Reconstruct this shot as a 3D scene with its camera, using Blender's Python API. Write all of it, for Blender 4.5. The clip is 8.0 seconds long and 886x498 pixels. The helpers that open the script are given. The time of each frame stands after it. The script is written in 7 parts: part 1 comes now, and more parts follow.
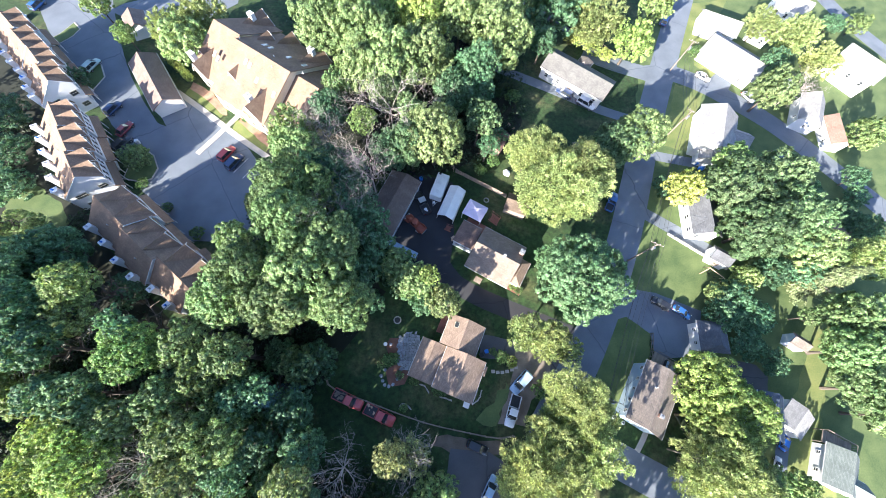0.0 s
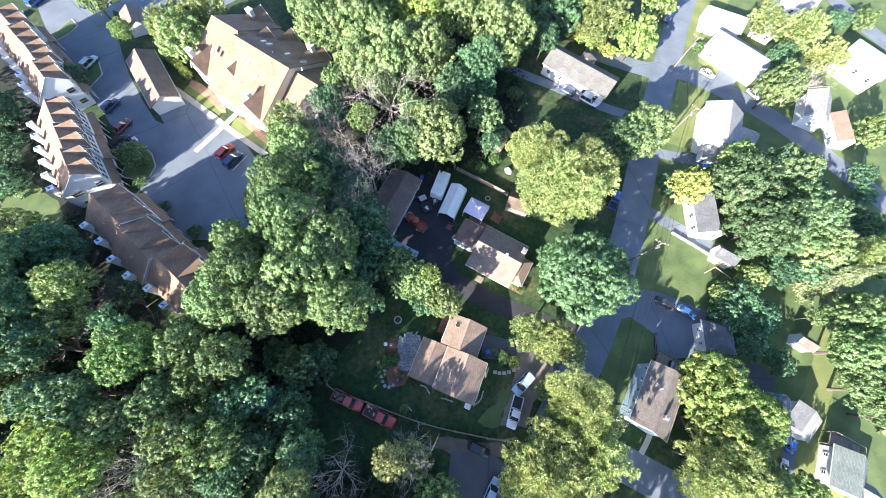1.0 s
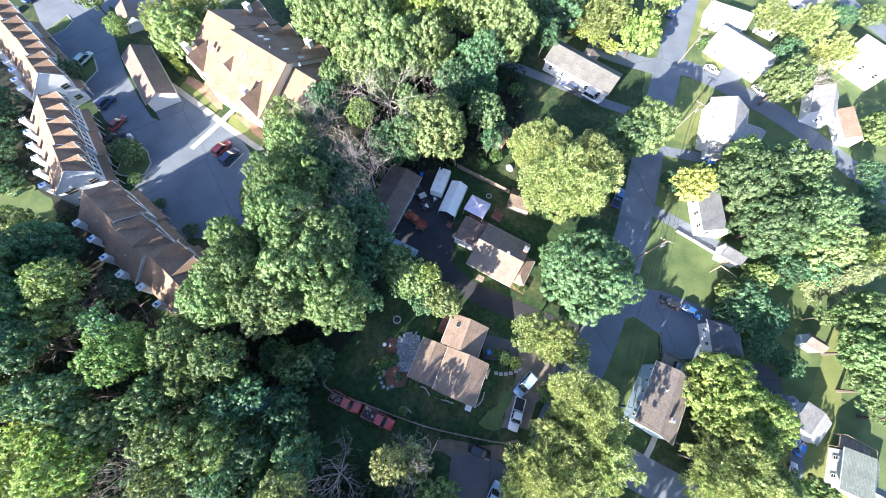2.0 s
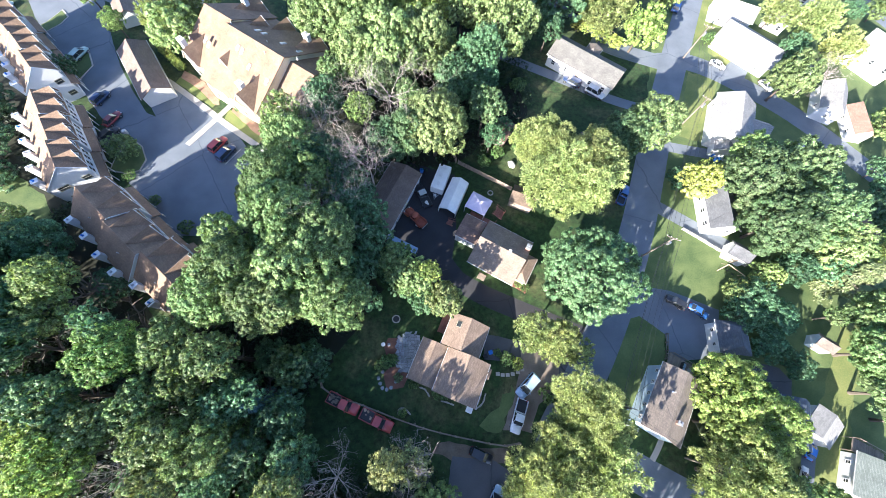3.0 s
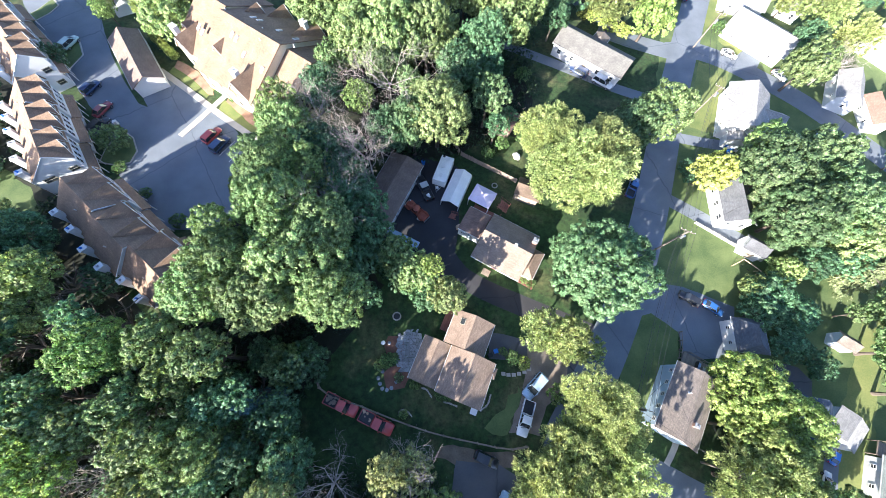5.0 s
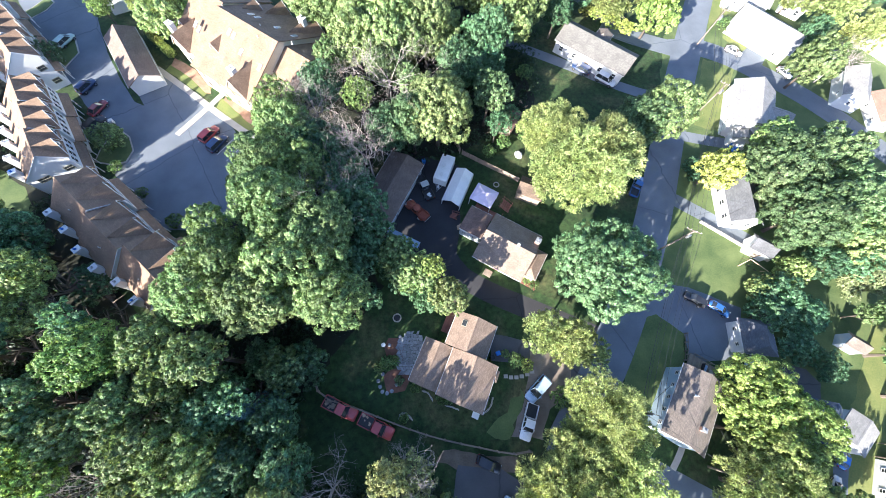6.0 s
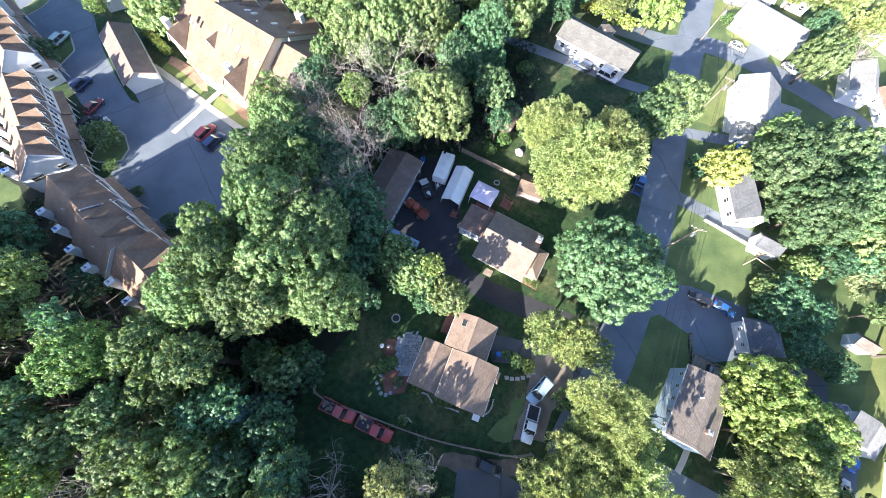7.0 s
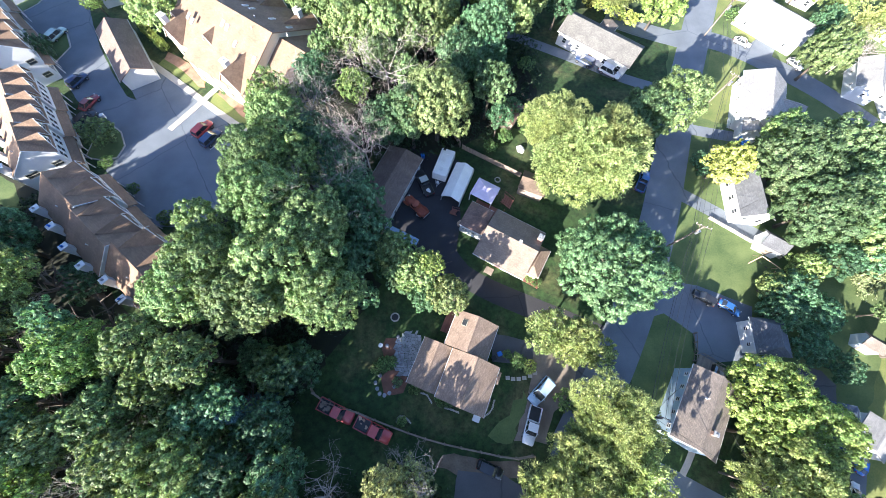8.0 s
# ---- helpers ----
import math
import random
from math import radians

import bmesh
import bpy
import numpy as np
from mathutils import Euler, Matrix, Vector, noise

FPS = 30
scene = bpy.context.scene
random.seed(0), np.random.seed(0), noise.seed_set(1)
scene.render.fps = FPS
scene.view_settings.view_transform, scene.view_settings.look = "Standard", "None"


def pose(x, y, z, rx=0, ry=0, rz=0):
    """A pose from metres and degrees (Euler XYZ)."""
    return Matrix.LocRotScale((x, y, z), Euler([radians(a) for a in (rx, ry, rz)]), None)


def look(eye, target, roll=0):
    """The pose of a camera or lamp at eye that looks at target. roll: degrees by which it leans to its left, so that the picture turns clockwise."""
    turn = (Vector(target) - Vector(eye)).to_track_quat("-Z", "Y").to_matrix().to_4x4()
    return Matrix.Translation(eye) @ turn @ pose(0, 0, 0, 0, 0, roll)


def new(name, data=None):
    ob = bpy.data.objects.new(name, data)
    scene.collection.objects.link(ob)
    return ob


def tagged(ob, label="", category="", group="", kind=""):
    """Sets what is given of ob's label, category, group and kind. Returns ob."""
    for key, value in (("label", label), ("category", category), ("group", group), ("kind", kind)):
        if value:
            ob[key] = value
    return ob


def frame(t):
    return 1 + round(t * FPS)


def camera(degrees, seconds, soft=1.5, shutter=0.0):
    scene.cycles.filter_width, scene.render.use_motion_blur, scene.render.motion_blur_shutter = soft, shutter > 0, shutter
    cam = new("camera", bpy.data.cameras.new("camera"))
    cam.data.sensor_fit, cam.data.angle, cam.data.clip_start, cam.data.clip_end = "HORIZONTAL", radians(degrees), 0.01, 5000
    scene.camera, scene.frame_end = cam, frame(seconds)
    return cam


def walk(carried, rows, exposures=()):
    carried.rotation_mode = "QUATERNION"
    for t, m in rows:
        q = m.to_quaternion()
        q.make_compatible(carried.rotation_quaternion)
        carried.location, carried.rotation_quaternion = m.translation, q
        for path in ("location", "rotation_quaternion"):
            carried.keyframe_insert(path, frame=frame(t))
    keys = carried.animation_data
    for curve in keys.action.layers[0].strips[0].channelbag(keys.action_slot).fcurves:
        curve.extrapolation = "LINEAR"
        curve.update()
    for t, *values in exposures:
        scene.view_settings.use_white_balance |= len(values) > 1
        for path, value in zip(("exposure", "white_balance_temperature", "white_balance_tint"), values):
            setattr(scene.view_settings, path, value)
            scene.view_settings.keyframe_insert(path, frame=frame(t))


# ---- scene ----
cam = camera(105.0, 8.0, soft=0.5)
# seconds, eye, Euler turn in degrees
PATH = [
    (0.0, -0.41, -0.08, 63.62, 20.166, -3.221, -0.061),
    (0.5, -0.42, -0.07, 63.13, 20.202, -3.154, -0.065),
    (1.0, -0.38, 0.15, 62.74, 20.048, -3.086, -0.009),
    (1.5, -0.35, 0.18, 62.14, 20.096, -3.070, -0.000),
    (3.0, -0.02, 0.33, 59.94, 20.133, -2.826, 0.111),
    (3.5, -0.09, 0.22, 59.21, 20.168, -2.824, 0.142),
    (4.0, -0.07, 0.19, 58.44, 20.163, -2.762, 0.156),
    (4.5, -0.13, 0.19, 57.72, 20.177, -2.717, 0.147),
    (6.0, -0.27, 0.67, 56.15, 20.155, -2.600, 0.058),
    (6.5, -0.13, 0.89, 55.75, 20.072, -2.507, 0.040),
    (7.0, 0.02, 0.91, 55.22, 20.099, -2.405, 0.037),
    (7.5, 0.13, 1.03, 54.73, 20.030, -2.327, 0.044),
    (8.0, 0.21, 0.92, 54.23, 20.093, -2.264, 0.075),
]
walk(cam, [(t, pose(x, y, z, rx, ry, rz)) for t, x, y, z, rx, ry, rz in PATH], [(0.0, 2.49, 5380, 19), (8.0, 2.49, 5380, 19)])

# ---- sky and sun ----
SUN_ELEVATION, SUN_HEADING = radians(20.5), radians(230.0)  # heading from +x, anticlockwise
world = bpy.data.worlds.new("sky")
scene.world = world
world.use_nodes = True
wn = world.node_tree
sky = wn.nodes.new("ShaderNodeTexSky")
sky.sky_type, sky.sun_disc = "NISHITA", False
sky.sun_elevation, sky.sun_rotation = SUN_ELEVATION, math.pi / 2 - SUN_HEADING
wn.links.new(sky.outputs[0], wn.nodes["Background"].inputs[0])
wn.nodes["Background"].inputs[1].default_value = 0.072
sun_data = bpy.data.lights.new("sun", "SUN")
sun_data.energy, sun_data.angle, sun_data.color = 4.8, radians(0.5), (1.0, 0.87, 0.62)
sun_from = Vector((math.cos(SUN_ELEVATION) * math.cos(SUN_HEADING), math.cos(SUN_ELEVATION) * math.sin(SUN_HEADING), math.sin(SUN_ELEVATION)))
new("sun", sun_data).matrix_world = look(sun_from * 200, (0, 0, 0))


# ---- materials ----
def surface(name, dark, light, scale=1.0, rough=0.85, fine=12.0, bump=0.25, metal=0.0, per_object=0.0, per_piece=0.0, coat=0.0, position=False):
    """Two colours mixed by broad patches and fine grain, with a fine relief."""
    m = bpy.data.materials.new(name)
    m.use_nodes = True
    nt, bsdf = m.node_tree, m.node_tree.nodes["Principled BSDF"]
    add = nt.nodes.new
    if position:
        where = add("ShaderNodeNewGeometry").outputs["Position"]
    else:
        where = add("ShaderNodeTexCoord").outputs["Object"]
    broad, grain = add("ShaderNodeTexNoise"), add("ShaderNodeTexNoise")
    broad.inputs["Scale"].default_value, broad.inputs["Detail"].default_value = scale, 5
    grain.inputs["Scale"].default_value, grain.inputs["Detail"].default_value = fine, 6
    for n in (broad, grain):
        nt.links.new(where, n.inputs["Vector"])
    both = add("ShaderNodeMath")
    both.operation = "MULTIPLY_ADD"
    nt.links.new(grain.outputs["Fac"], both.inputs[0])
    both.inputs[1].default_value = 0.55
    nt.links.new(broad.outputs["Fac"], both.inputs[2])
    span = add("ShaderNodeMapRange")
    span.inputs[1].default_value, span.inputs[2].default_value = 0.5, 1.05
    nt.links.new(both.outputs[0], span.inputs[0])
    mix = add("ShaderNodeMix")
    mix.data_type = "RGBA"
    mix.inputs[6].default_value, mix.inputs[7].default_value = (*dark, 1), (*light, 1)
    nt.links.new(span.outputs[0], mix.inputs[0])
    colour = mix.outputs[2]
    for amount, source in ((per_object, ("ShaderNodeObjectInfo", "Random")), (per_piece, ("ShaderNodeNewGeometry", "Random Per Island"))):
        if amount:
            spread, tone = add("ShaderNodeMapRange"), add("ShaderNodeHueSaturation")
            spread.inputs[3].default_value, spread.inputs[4].default_value = 1 - amount, 1 + amount
            nt.links.new(add(source[0]).outputs[source[1]], spread.inputs[0])
            nt.links.new(spread.outputs[0], tone.inputs["Value"])
            nt.links.new(colour, tone.inputs["Color"])
            colour = tone.outputs[0]
    nt.links.new(colour, bsdf.inputs["Base Color"])
    bsdf.inputs["Roughness"].default_value, bsdf.inputs["Metallic"].default_value = rough, metal
    bsdf.inputs["Coat Weight"].default_value = coat
    if bump:
        b = add("ShaderNodeBump")
        b.inputs["Strength"].default_value, b.inputs["Distance"].default_value = bump, 0.03
        nt.links.new(grain.outputs["Fac"], b.inputs["Height"])
        nt.links.new(b.outputs[0], bsdf.inputs["Normal"])
    return m


def shingled(name, dark, light, course=0.14):
    """Roof shingles: short courses across the slope, each tab a little different, with broad weathering."""
    m = surface(name, dark, light, 0.5, 0.9, 9.0, 0.3, per_object=0.06)
    nt, bsdf = m.node_tree, m.node_tree.nodes["Principled BSDF"]
    uv, tabs = nt.nodes.new("ShaderNodeUVMap"), nt.nodes.new("ShaderNodeTexBrick")
    tabs.inputs["Scale"].default_value = 1.0
    tabs.inputs["Brick Width"].default_value, tabs.inputs["Row Height"].default_value = 0.34, course
    tabs.inputs["Mortar Size"].default_value = 0.012
    tabs.inputs["Color1"].default_value, tabs.inputs["Color2"].default_value = (0.74, 0.74, 0.74, 1), (1.16, 1.15, 1.14, 1)
    tabs.inputs["Mortar"].default_value = (0.5, 0.5, 0.5, 1)
    nt.links.new(uv.outputs[0], tabs.inputs["Vector"])
    times_ = nt.nodes.new("ShaderNodeMix")
    times_.data_type, times_.blend_type = "RGBA", "MULTIPLY"
    times_.inputs[0].default_value = 0.8
    nt.links.new(bsdf.inputs["Base Color"].links[0].from_socket, times_.inputs[6])
    nt.links.new(tabs.outputs["Color"], times_.inputs[7])
    nt.links.new(times_.outputs[2], bsdf.inputs["Base Color"])
    return m


def foliage(name, dark, light, through_light=0.38):
    """Leaves: each leaf, each clump and each tree a little different; some light passes through."""
    m = surface(name, dark, light, 0.35, 0.5, 2.2, 0.0, per_object=0.24, per_piece=0.42)
    nt, bsdf = m.node_tree, m.node_tree.nodes["Principled BSDF"]
    bsdf.inputs["Specular IOR Level"].default_value = 0.4
    leaf, mix = nt.nodes.new("ShaderNodeBsdfTranslucent"), nt.nodes.new("ShaderNodeMixShader")
    where, patches, span, hue = (nt.nodes.new(k) for k in ("ShaderNodeNewGeometry", "ShaderNodeTexNoise", "ShaderNodeMapRange", "ShaderNodeHueSaturation"))
    patches.inputs["Scale"].default_value, patches.inputs["Detail"].default_value = 0.9, 4
    nt.links.new(where.outputs["Position"], patches.inputs["Vector"])
    span.inputs[1].default_value, span.inputs[2].default_value = 0.3, 0.7
    span.inputs[3].default_value, span.inputs[4].default_value = 0.478, 0.524
    nt.links.new(patches.outputs["Fac"], span.inputs[0])
    nt.links.new(span.outputs[0], hue.inputs["Hue"])
    nt.links.new(bsdf.inputs["Base Color"].links[0].from_socket, hue.inputs["Color"])
    clump, swell, tree_hue, turn_hue, wrap = (nt.nodes.new(k) for k in ("ShaderNodeTexNoise", "ShaderNodeMapRange", "ShaderNodeObjectInfo", "ShaderNodeMapRange", "ShaderNodeMath"))
    clump.inputs["Scale"].default_value, clump.inputs["Detail"].default_value = 1.5, 3
    nt.links.new(where.outputs["Position"], clump.inputs["Vector"])
    swell.inputs[1].default_value, swell.inputs[2].default_value = 0.36, 0.64
    swell.inputs[3].default_value, swell.inputs[4].default_value = 0.68, 1.32
    nt.links.new(clump.outputs["Fac"], swell.inputs[0])
    nt.links.new(swell.outputs[0], hue.inputs["Value"])
    wrap.operation = "MULTIPLY"
    wrap.inputs[1].default_value = 7.31
    nt.links.new(tree_hue.outputs["Random"], wrap.inputs[0])
    part_ = nt.nodes.new("ShaderNodeMath")
    part_.operation = "FRACT"
    nt.links.new(wrap.outputs[0], part_.inputs[0])
    turn_hue.inputs[3].default_value, turn_hue.inputs[4].default_value = 0.478, 0.501
    nt.links.new(part_.outputs[0], turn_hue.inputs[0])
    sprig, level, fine_tone, relief = (nt.nodes.new(k) for k in ("ShaderNodeTexNoise", "ShaderNodeMapRange", "ShaderNodeHueSaturation", "ShaderNodeBump"))
    sprig.inputs["Scale"].default_value, sprig.inputs["Detail"].default_value = 5.5, 4
    nt.links.new(where.outputs["Position"], sprig.inputs["Vector"])
    level.inputs[1].default_value, level.inputs[2].default_value = 0.35, 0.65
    level.inputs[3].default_value, level.inputs[4].default_value = 0.65, 1.3
    nt.links.new(sprig.outputs["Fac"], level.inputs[0])
    nt.links.new(turn_hue.outputs[0], fine_tone.inputs["Hue"])
    nt.links.new(level.outputs[0], fine_tone.inputs["Value"])
    nt.links.new(hue.outputs[0], fine_tone.inputs["Color"])
    relief.inputs["Strength"].default_value, relief.inputs["Distance"].default_value = 0.7, 0.15
    nt.links.new(sprig.outputs["Fac"], relief.inputs["Height"])
    nt.links.new(relief.outputs[0], bsdf.inputs["Normal"])
    cells, cell_level, cell_tone, warm = (nt.nodes.new(k) for k in ("ShaderNodeTexVoronoi", "ShaderNodeMapRange", "ShaderNodeHueSaturation", "ShaderNodeMix"))
    cells.inputs["Scale"].default_value = 7.5
    nt.links.new(where.outputs["Position"], cells.inputs["Vector"])
    cell_level.inputs[3].default_value, cell_level.inputs[4].default_value = 0.35, 1.65
    nt.links.new(cells.outputs["Color"], cell_level.inputs[0])
    nt.links.new(cell_level.outputs[0], cell_tone.inputs["Value"])
    nt.links.new(fine_tone.outputs[0], cell_tone.inputs["Color"])
    nt.links.new(cell_tone.outputs[0], bsdf.inputs["Base Color"])
    warm.data_type, warm.blend_type = "RGBA", "MULTIPLY"
    warm.inputs[0].default_value, warm.inputs[7].default_value = 1.0, (1.15, 1.1, 0.72, 1)
    nt.links.new(cell_tone.outputs[0], warm.inputs[6])
    nt.links.new(warm.outputs[2], leaf.inputs["Color"])
    mix.inputs[0].default_value = through_light
    nt.links.new(bsdf.outputs[0], mix.inputs[1])
    nt.links.new(leaf.outputs[0], mix.inputs[2])
    nt.links.new(mix.outputs[0], nt.nodes["Material Output"].inputs["Surface"])
    return m


def grass_material(name):
    """Mown lawn: green with worn, dry and weedy patches."""
    # base greens kept very dark: the shade on the central lawns is partly in them
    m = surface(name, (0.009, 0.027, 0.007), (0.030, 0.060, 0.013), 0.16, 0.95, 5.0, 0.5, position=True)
    nt, bsdf = m.node_tree, m.node_tree.nodes["Principled BSDF"]
    where, dry, ramp, mix = (nt.nodes.new(k) for k in ("ShaderNodeNewGeometry", "ShaderNodeTexNoise", "ShaderNodeMapRange", "ShaderNodeMix"))
    dry.inputs["Scale"].default_value, dry.inputs["Detail"].default_value = 0.10, 8
    dry.inputs["Roughness"].default_value = 0.65
    nt.links.new(where.outputs["Position"], dry.inputs["Vector"])
    ramp.inputs[1].default_value, ramp.inputs[2].default_value = 0.50, 0.72
    nt.links.new(dry.outputs["Fac"], ramp.inputs[0])
    mix.data_type = "RGBA"
    mix.inputs[7].default_value = (0.102, 0.094, 0.038, 1)
    nt.links.new(ramp.outputs[0], mix.inputs[0])
    nt.links.new(bsdf.inputs["Base Color"].links[0].from_socket, mix.inputs[6])
    tuft, span, tone = (nt.nodes.new(k) for k in ("ShaderNodeTexNoise", "ShaderNodeMapRange", "ShaderNodeHueSaturation"))
    tuft.inputs["Scale"].default_value, tuft.inputs["Detail"].default_value, tuft.inputs["Roughness"].default_value = 1.1, 9, 0.72
    nt.links.new(where.outputs["Position"], tuft.inputs["Vector"])
    span.inputs[1].default_value, span.inputs[2].default_value = 0.3, 0.7
    span.inputs[3].default_value, span.inputs[4].default_value = 0.32, 1.8
    nt.links.new(tuft.outputs["Fac"], span.inputs[0])
    nt.links.new(span.outputs[0], tone.inputs["Value"])
    nt.links.new(mix.outputs[2], tone.inputs["Color"])
    nt.links.new(tone.outputs[0], bsdf.inputs["Base Color"])
    return m


def asphalt_material(name, dark, light):
    """Worn asphalt with patches and a few crack lines."""
    m = surface(name, dark, light, 0.22, 0.9, 7.0, 0.35, position=True)
    nt, bsdf = m.node_tree, m.node_tree.nodes["Principled BSDF"]
    where, warp, cells, ramp, mix, shift = (nt.nodes.new(k) for k in ("ShaderNodeNewGeometry", "ShaderNodeTexNoise", "ShaderNodeTexVoronoi", "ShaderNodeMapRange", "ShaderNodeMix", "ShaderNodeMix"))
    warp.inputs["Scale"].default_value = 0.5
    shift.data_type = "RGBA"
    shift.inputs[0].default_value = 0.75
    nt.links.new(where.outputs["Position"], warp.inputs["Vector"])
    nt.links.new(where.outputs["Position"], shift.inputs[6])
    shift.blend_type = "ADD"
    nt.links.new(warp.outputs["Color"], shift.inputs[7])
    cells.feature = "DISTANCE_TO_EDGE"
    cells.inputs["Scale"].default_value = 0.055
    nt.links.new(shift.outputs[2], cells.inputs["Vector"])
    ramp.inputs[1].default_value, ramp.inputs[2].default_value = 0.002, 0.006
    nt.links.new(cells.outputs["Distance"], ramp.inputs[0])
    mix.data_type = "RGBA"
    mix.inputs[6].default_value = (dark[0] * 0.9, dark[1] * 0.9, dark[2] * 0.9, 1)
    nt.links.new(ramp.outputs[0], mix.inputs[0])
    nt.links.new(bsdf.inputs["Base Color"].links[0].from_socket, mix.inputs[7])
    nt.links.new(mix.outputs[2], bsdf.inputs["Base Color"])
    return m


GRASS = grass_material("lawn_grass")
# litter set near black so the floor between crowns reads as deep shade
LITTER = surface("shade_darkened_litter", (0.009, 0.012, 0.006), (0.024, 0.027, 0.013), 0.4, 0.95, 5.0, 0.6, position=True)
ASPHALT = asphalt_material("asphalt", (0.102, 0.118, 0.138), (0.166, 0.188, 0.214))
BLACKTOP = asphalt_material("fresh_asphalt", (0.022, 0.022, 0.025), (0.040, 0.040, 0.044))
DIRT = surface("bare_dirt", (0.085, 0.065, 0.045), (0.20, 0.155, 0.11), 0.5, 0.95, 5.0, 0.5, position=True)
# darker copy of the asphalt, tree shade on the drives put into its colour
SHADED_ASPHALT = asphalt_material("shade_dark_asphalt", (0.060, 0.062, 0.068), (0.110, 0.110, 0.114))
# paler dry and olive grass; part of the sunlit yards' brightness is in these colours
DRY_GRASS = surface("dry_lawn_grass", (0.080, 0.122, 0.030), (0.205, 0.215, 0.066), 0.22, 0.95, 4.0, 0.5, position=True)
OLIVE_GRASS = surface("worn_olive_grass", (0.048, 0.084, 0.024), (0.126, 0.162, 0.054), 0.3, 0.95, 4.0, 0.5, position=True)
MULCH = surface("dark_mulch", (0.085, 0.042, 0.028), (0.190, 0.095, 0.062), 0.8, 0.95, 9.0, 0.6, position=True)
BEDMULCH = surface("pale_bark_mulch", (0.22, 0.12, 0.075), (0.40, 0.25, 0.17), 0.8, 0.95, 9.0, 0.6, position=True)
GRAVEL = surface("pale_gravel_and_dirt", (0.13, 0.106, 0.084), (0.26, 0.218, 0.175), 0.5, 0.95, 8.0, 0.5, position=True)
CONCRETE = surface("pale_concrete", (0.30, 0.28, 0.25), (0.45, 0.42, 0.37), 0.5, 0.9, 10.0, 0.2, per_object=0.05)
STONE = surface("flagstone", (0.16, 0.17, 0.185), (0.30, 0.315, 0.33), 1.2, 0.85, 8.0, 0.4, per_object=0.25)
LINE = surface("road_paint", (0.45, 0.45, 0.43), (0.75, 0.75, 0.72), 1.5, 0.8, 10.0, 0.1)
ROOF_BROWN = shingled("brown_shingles", (0.150, 0.108, 0.086), (0.250, 0.188, 0.152))
ROOF_MAROON = shingled("maroon_brown_shingles", (0.135, 0.088, 0.068), (0.220, 0.150, 0.118))
ROOF_TOWN = shingled("russet_shingles", (0.190, 0.125, 0.080), (0.290, 0.198, 0.132))
ROOF_SAGE = shingled("grey_green_shingles", (0.13, 0.155, 0.14), (0.21, 0.24, 0.22))
ROOF_ASH = shingled("ash_grey_shingles", (0.098, 0.096, 0.090), (0.165, 0.160, 0.148))
# brown shingles with the tree shade over the shed worked into the colour
ROOF_WOOD_SHADED = shingled("shade_dark_brown_shingles", (0.105, 0.076, 0.054), (0.180, 0.134, 0.099))
ROOF_TAN = shingled("tan_shingles", (0.190, 0.136, 0.098), (0.295, 0.222, 0.166))
ROOF_SAND = shingled("sand_grey_shingles", (0.158, 0.122, 0.094), (0.245, 0.196, 0.156))
ROOF_GREY = shingled("grey_shingles", (0.130, 0.110, 0.094), (0.205, 0.175, 0.150))
ROOF_DARK = shingled("charcoal_shingles", (0.075, 0.078, 0.085), (0.13, 0.135, 0.145))
ROOF_PALE = shingled("pale_shingles", (0.246, 0.242, 0.23), (0.361, 0.353, 0.336))
ROOF_BLUE = shingled("slate_blue_shingles", (0.055, 0.075, 0.105), (0.09, 0.12, 0.16))
ROOF_RED = shingled("red_brown_shingles", (0.200, 0.122, 0.088), (0.310, 0.198, 0.150))
SIDING_WHITE = surface("white_siding", (0.561, 0.57, 0.57), (0.68, 0.68, 0.671), 0.4, 0.6, 6.0, 0.05)
SIDING_CREAM = surface("cream_siding", (0.62, 0.58, 0.44), (0.76, 0.72, 0.57), 0.4, 0.6, 6.0, 0.05)
# white siding tinted blue to stand for sky-lit shade
SIDING_SHADE_BLUE = surface("shade_blue_white_siding", (0.36, 0.47, 0.58), (0.46, 0.57, 0.68), 0.4, 0.6, 6.0, 0.05)
FENCE_WOOD = surface("brown_fence_wood", (0.140, 0.112, 0.088), (0.280, 0.225, 0.178), 0.8, 0.85, 9.0, 0.3, per_object=0.2)
SIDING_PALE = surface("pale_grey_siding", (0.52, 0.56, 0.58), (0.68, 0.71, 0.73), 0.4, 0.6, 6.0, 0.05)
TRIM = surface("white_trim", (0.595, 0.595, 0.586), (0.697, 0.697, 0.68), 1.0, 0.5, 8.0, 0.03)
TRIM_OLIVE = surface("olive_trim", (0.22, 0.21, 0.16), (0.34, 0.33, 0.26), 1.0, 0.6, 8.0, 0.03)
PINK_WOOD = surface("faded_pine", (0.42, 0.29, 0.18), (0.58, 0.42, 0.28), 0.8, 0.8, 10.0, 0.2)
WOOD = surface("weathered_wood", (0.16, 0.13, 0.10), (0.32, 0.26, 0.20), 0.8, 0.85, 9.0, 0.3, per_object=0.15)
RED_WOOD = surface("red_stained_deck", (0.17, 0.065, 0.045), (0.28, 0.12, 0.085), 0.8, 0.75, 9.0, 0.3, per_object=0.12)
BARK = surface("bark", (0.055, 0.045, 0.035), (0.14, 0.115, 0.09), 1.5, 0.95, 6.0, 0.6)
DEAD = surface("bare_grey_wood", (0.22, 0.19, 0.165), (0.42, 0.38, 0.34), 1.0, 0.9, 6.0, 0.4)
POLE = surface("utility_pole_wood", (0.12, 0.1, 0.08), (0.21, 0.185, 0.155), 1.0, 0.9, 6.0, 0.3)
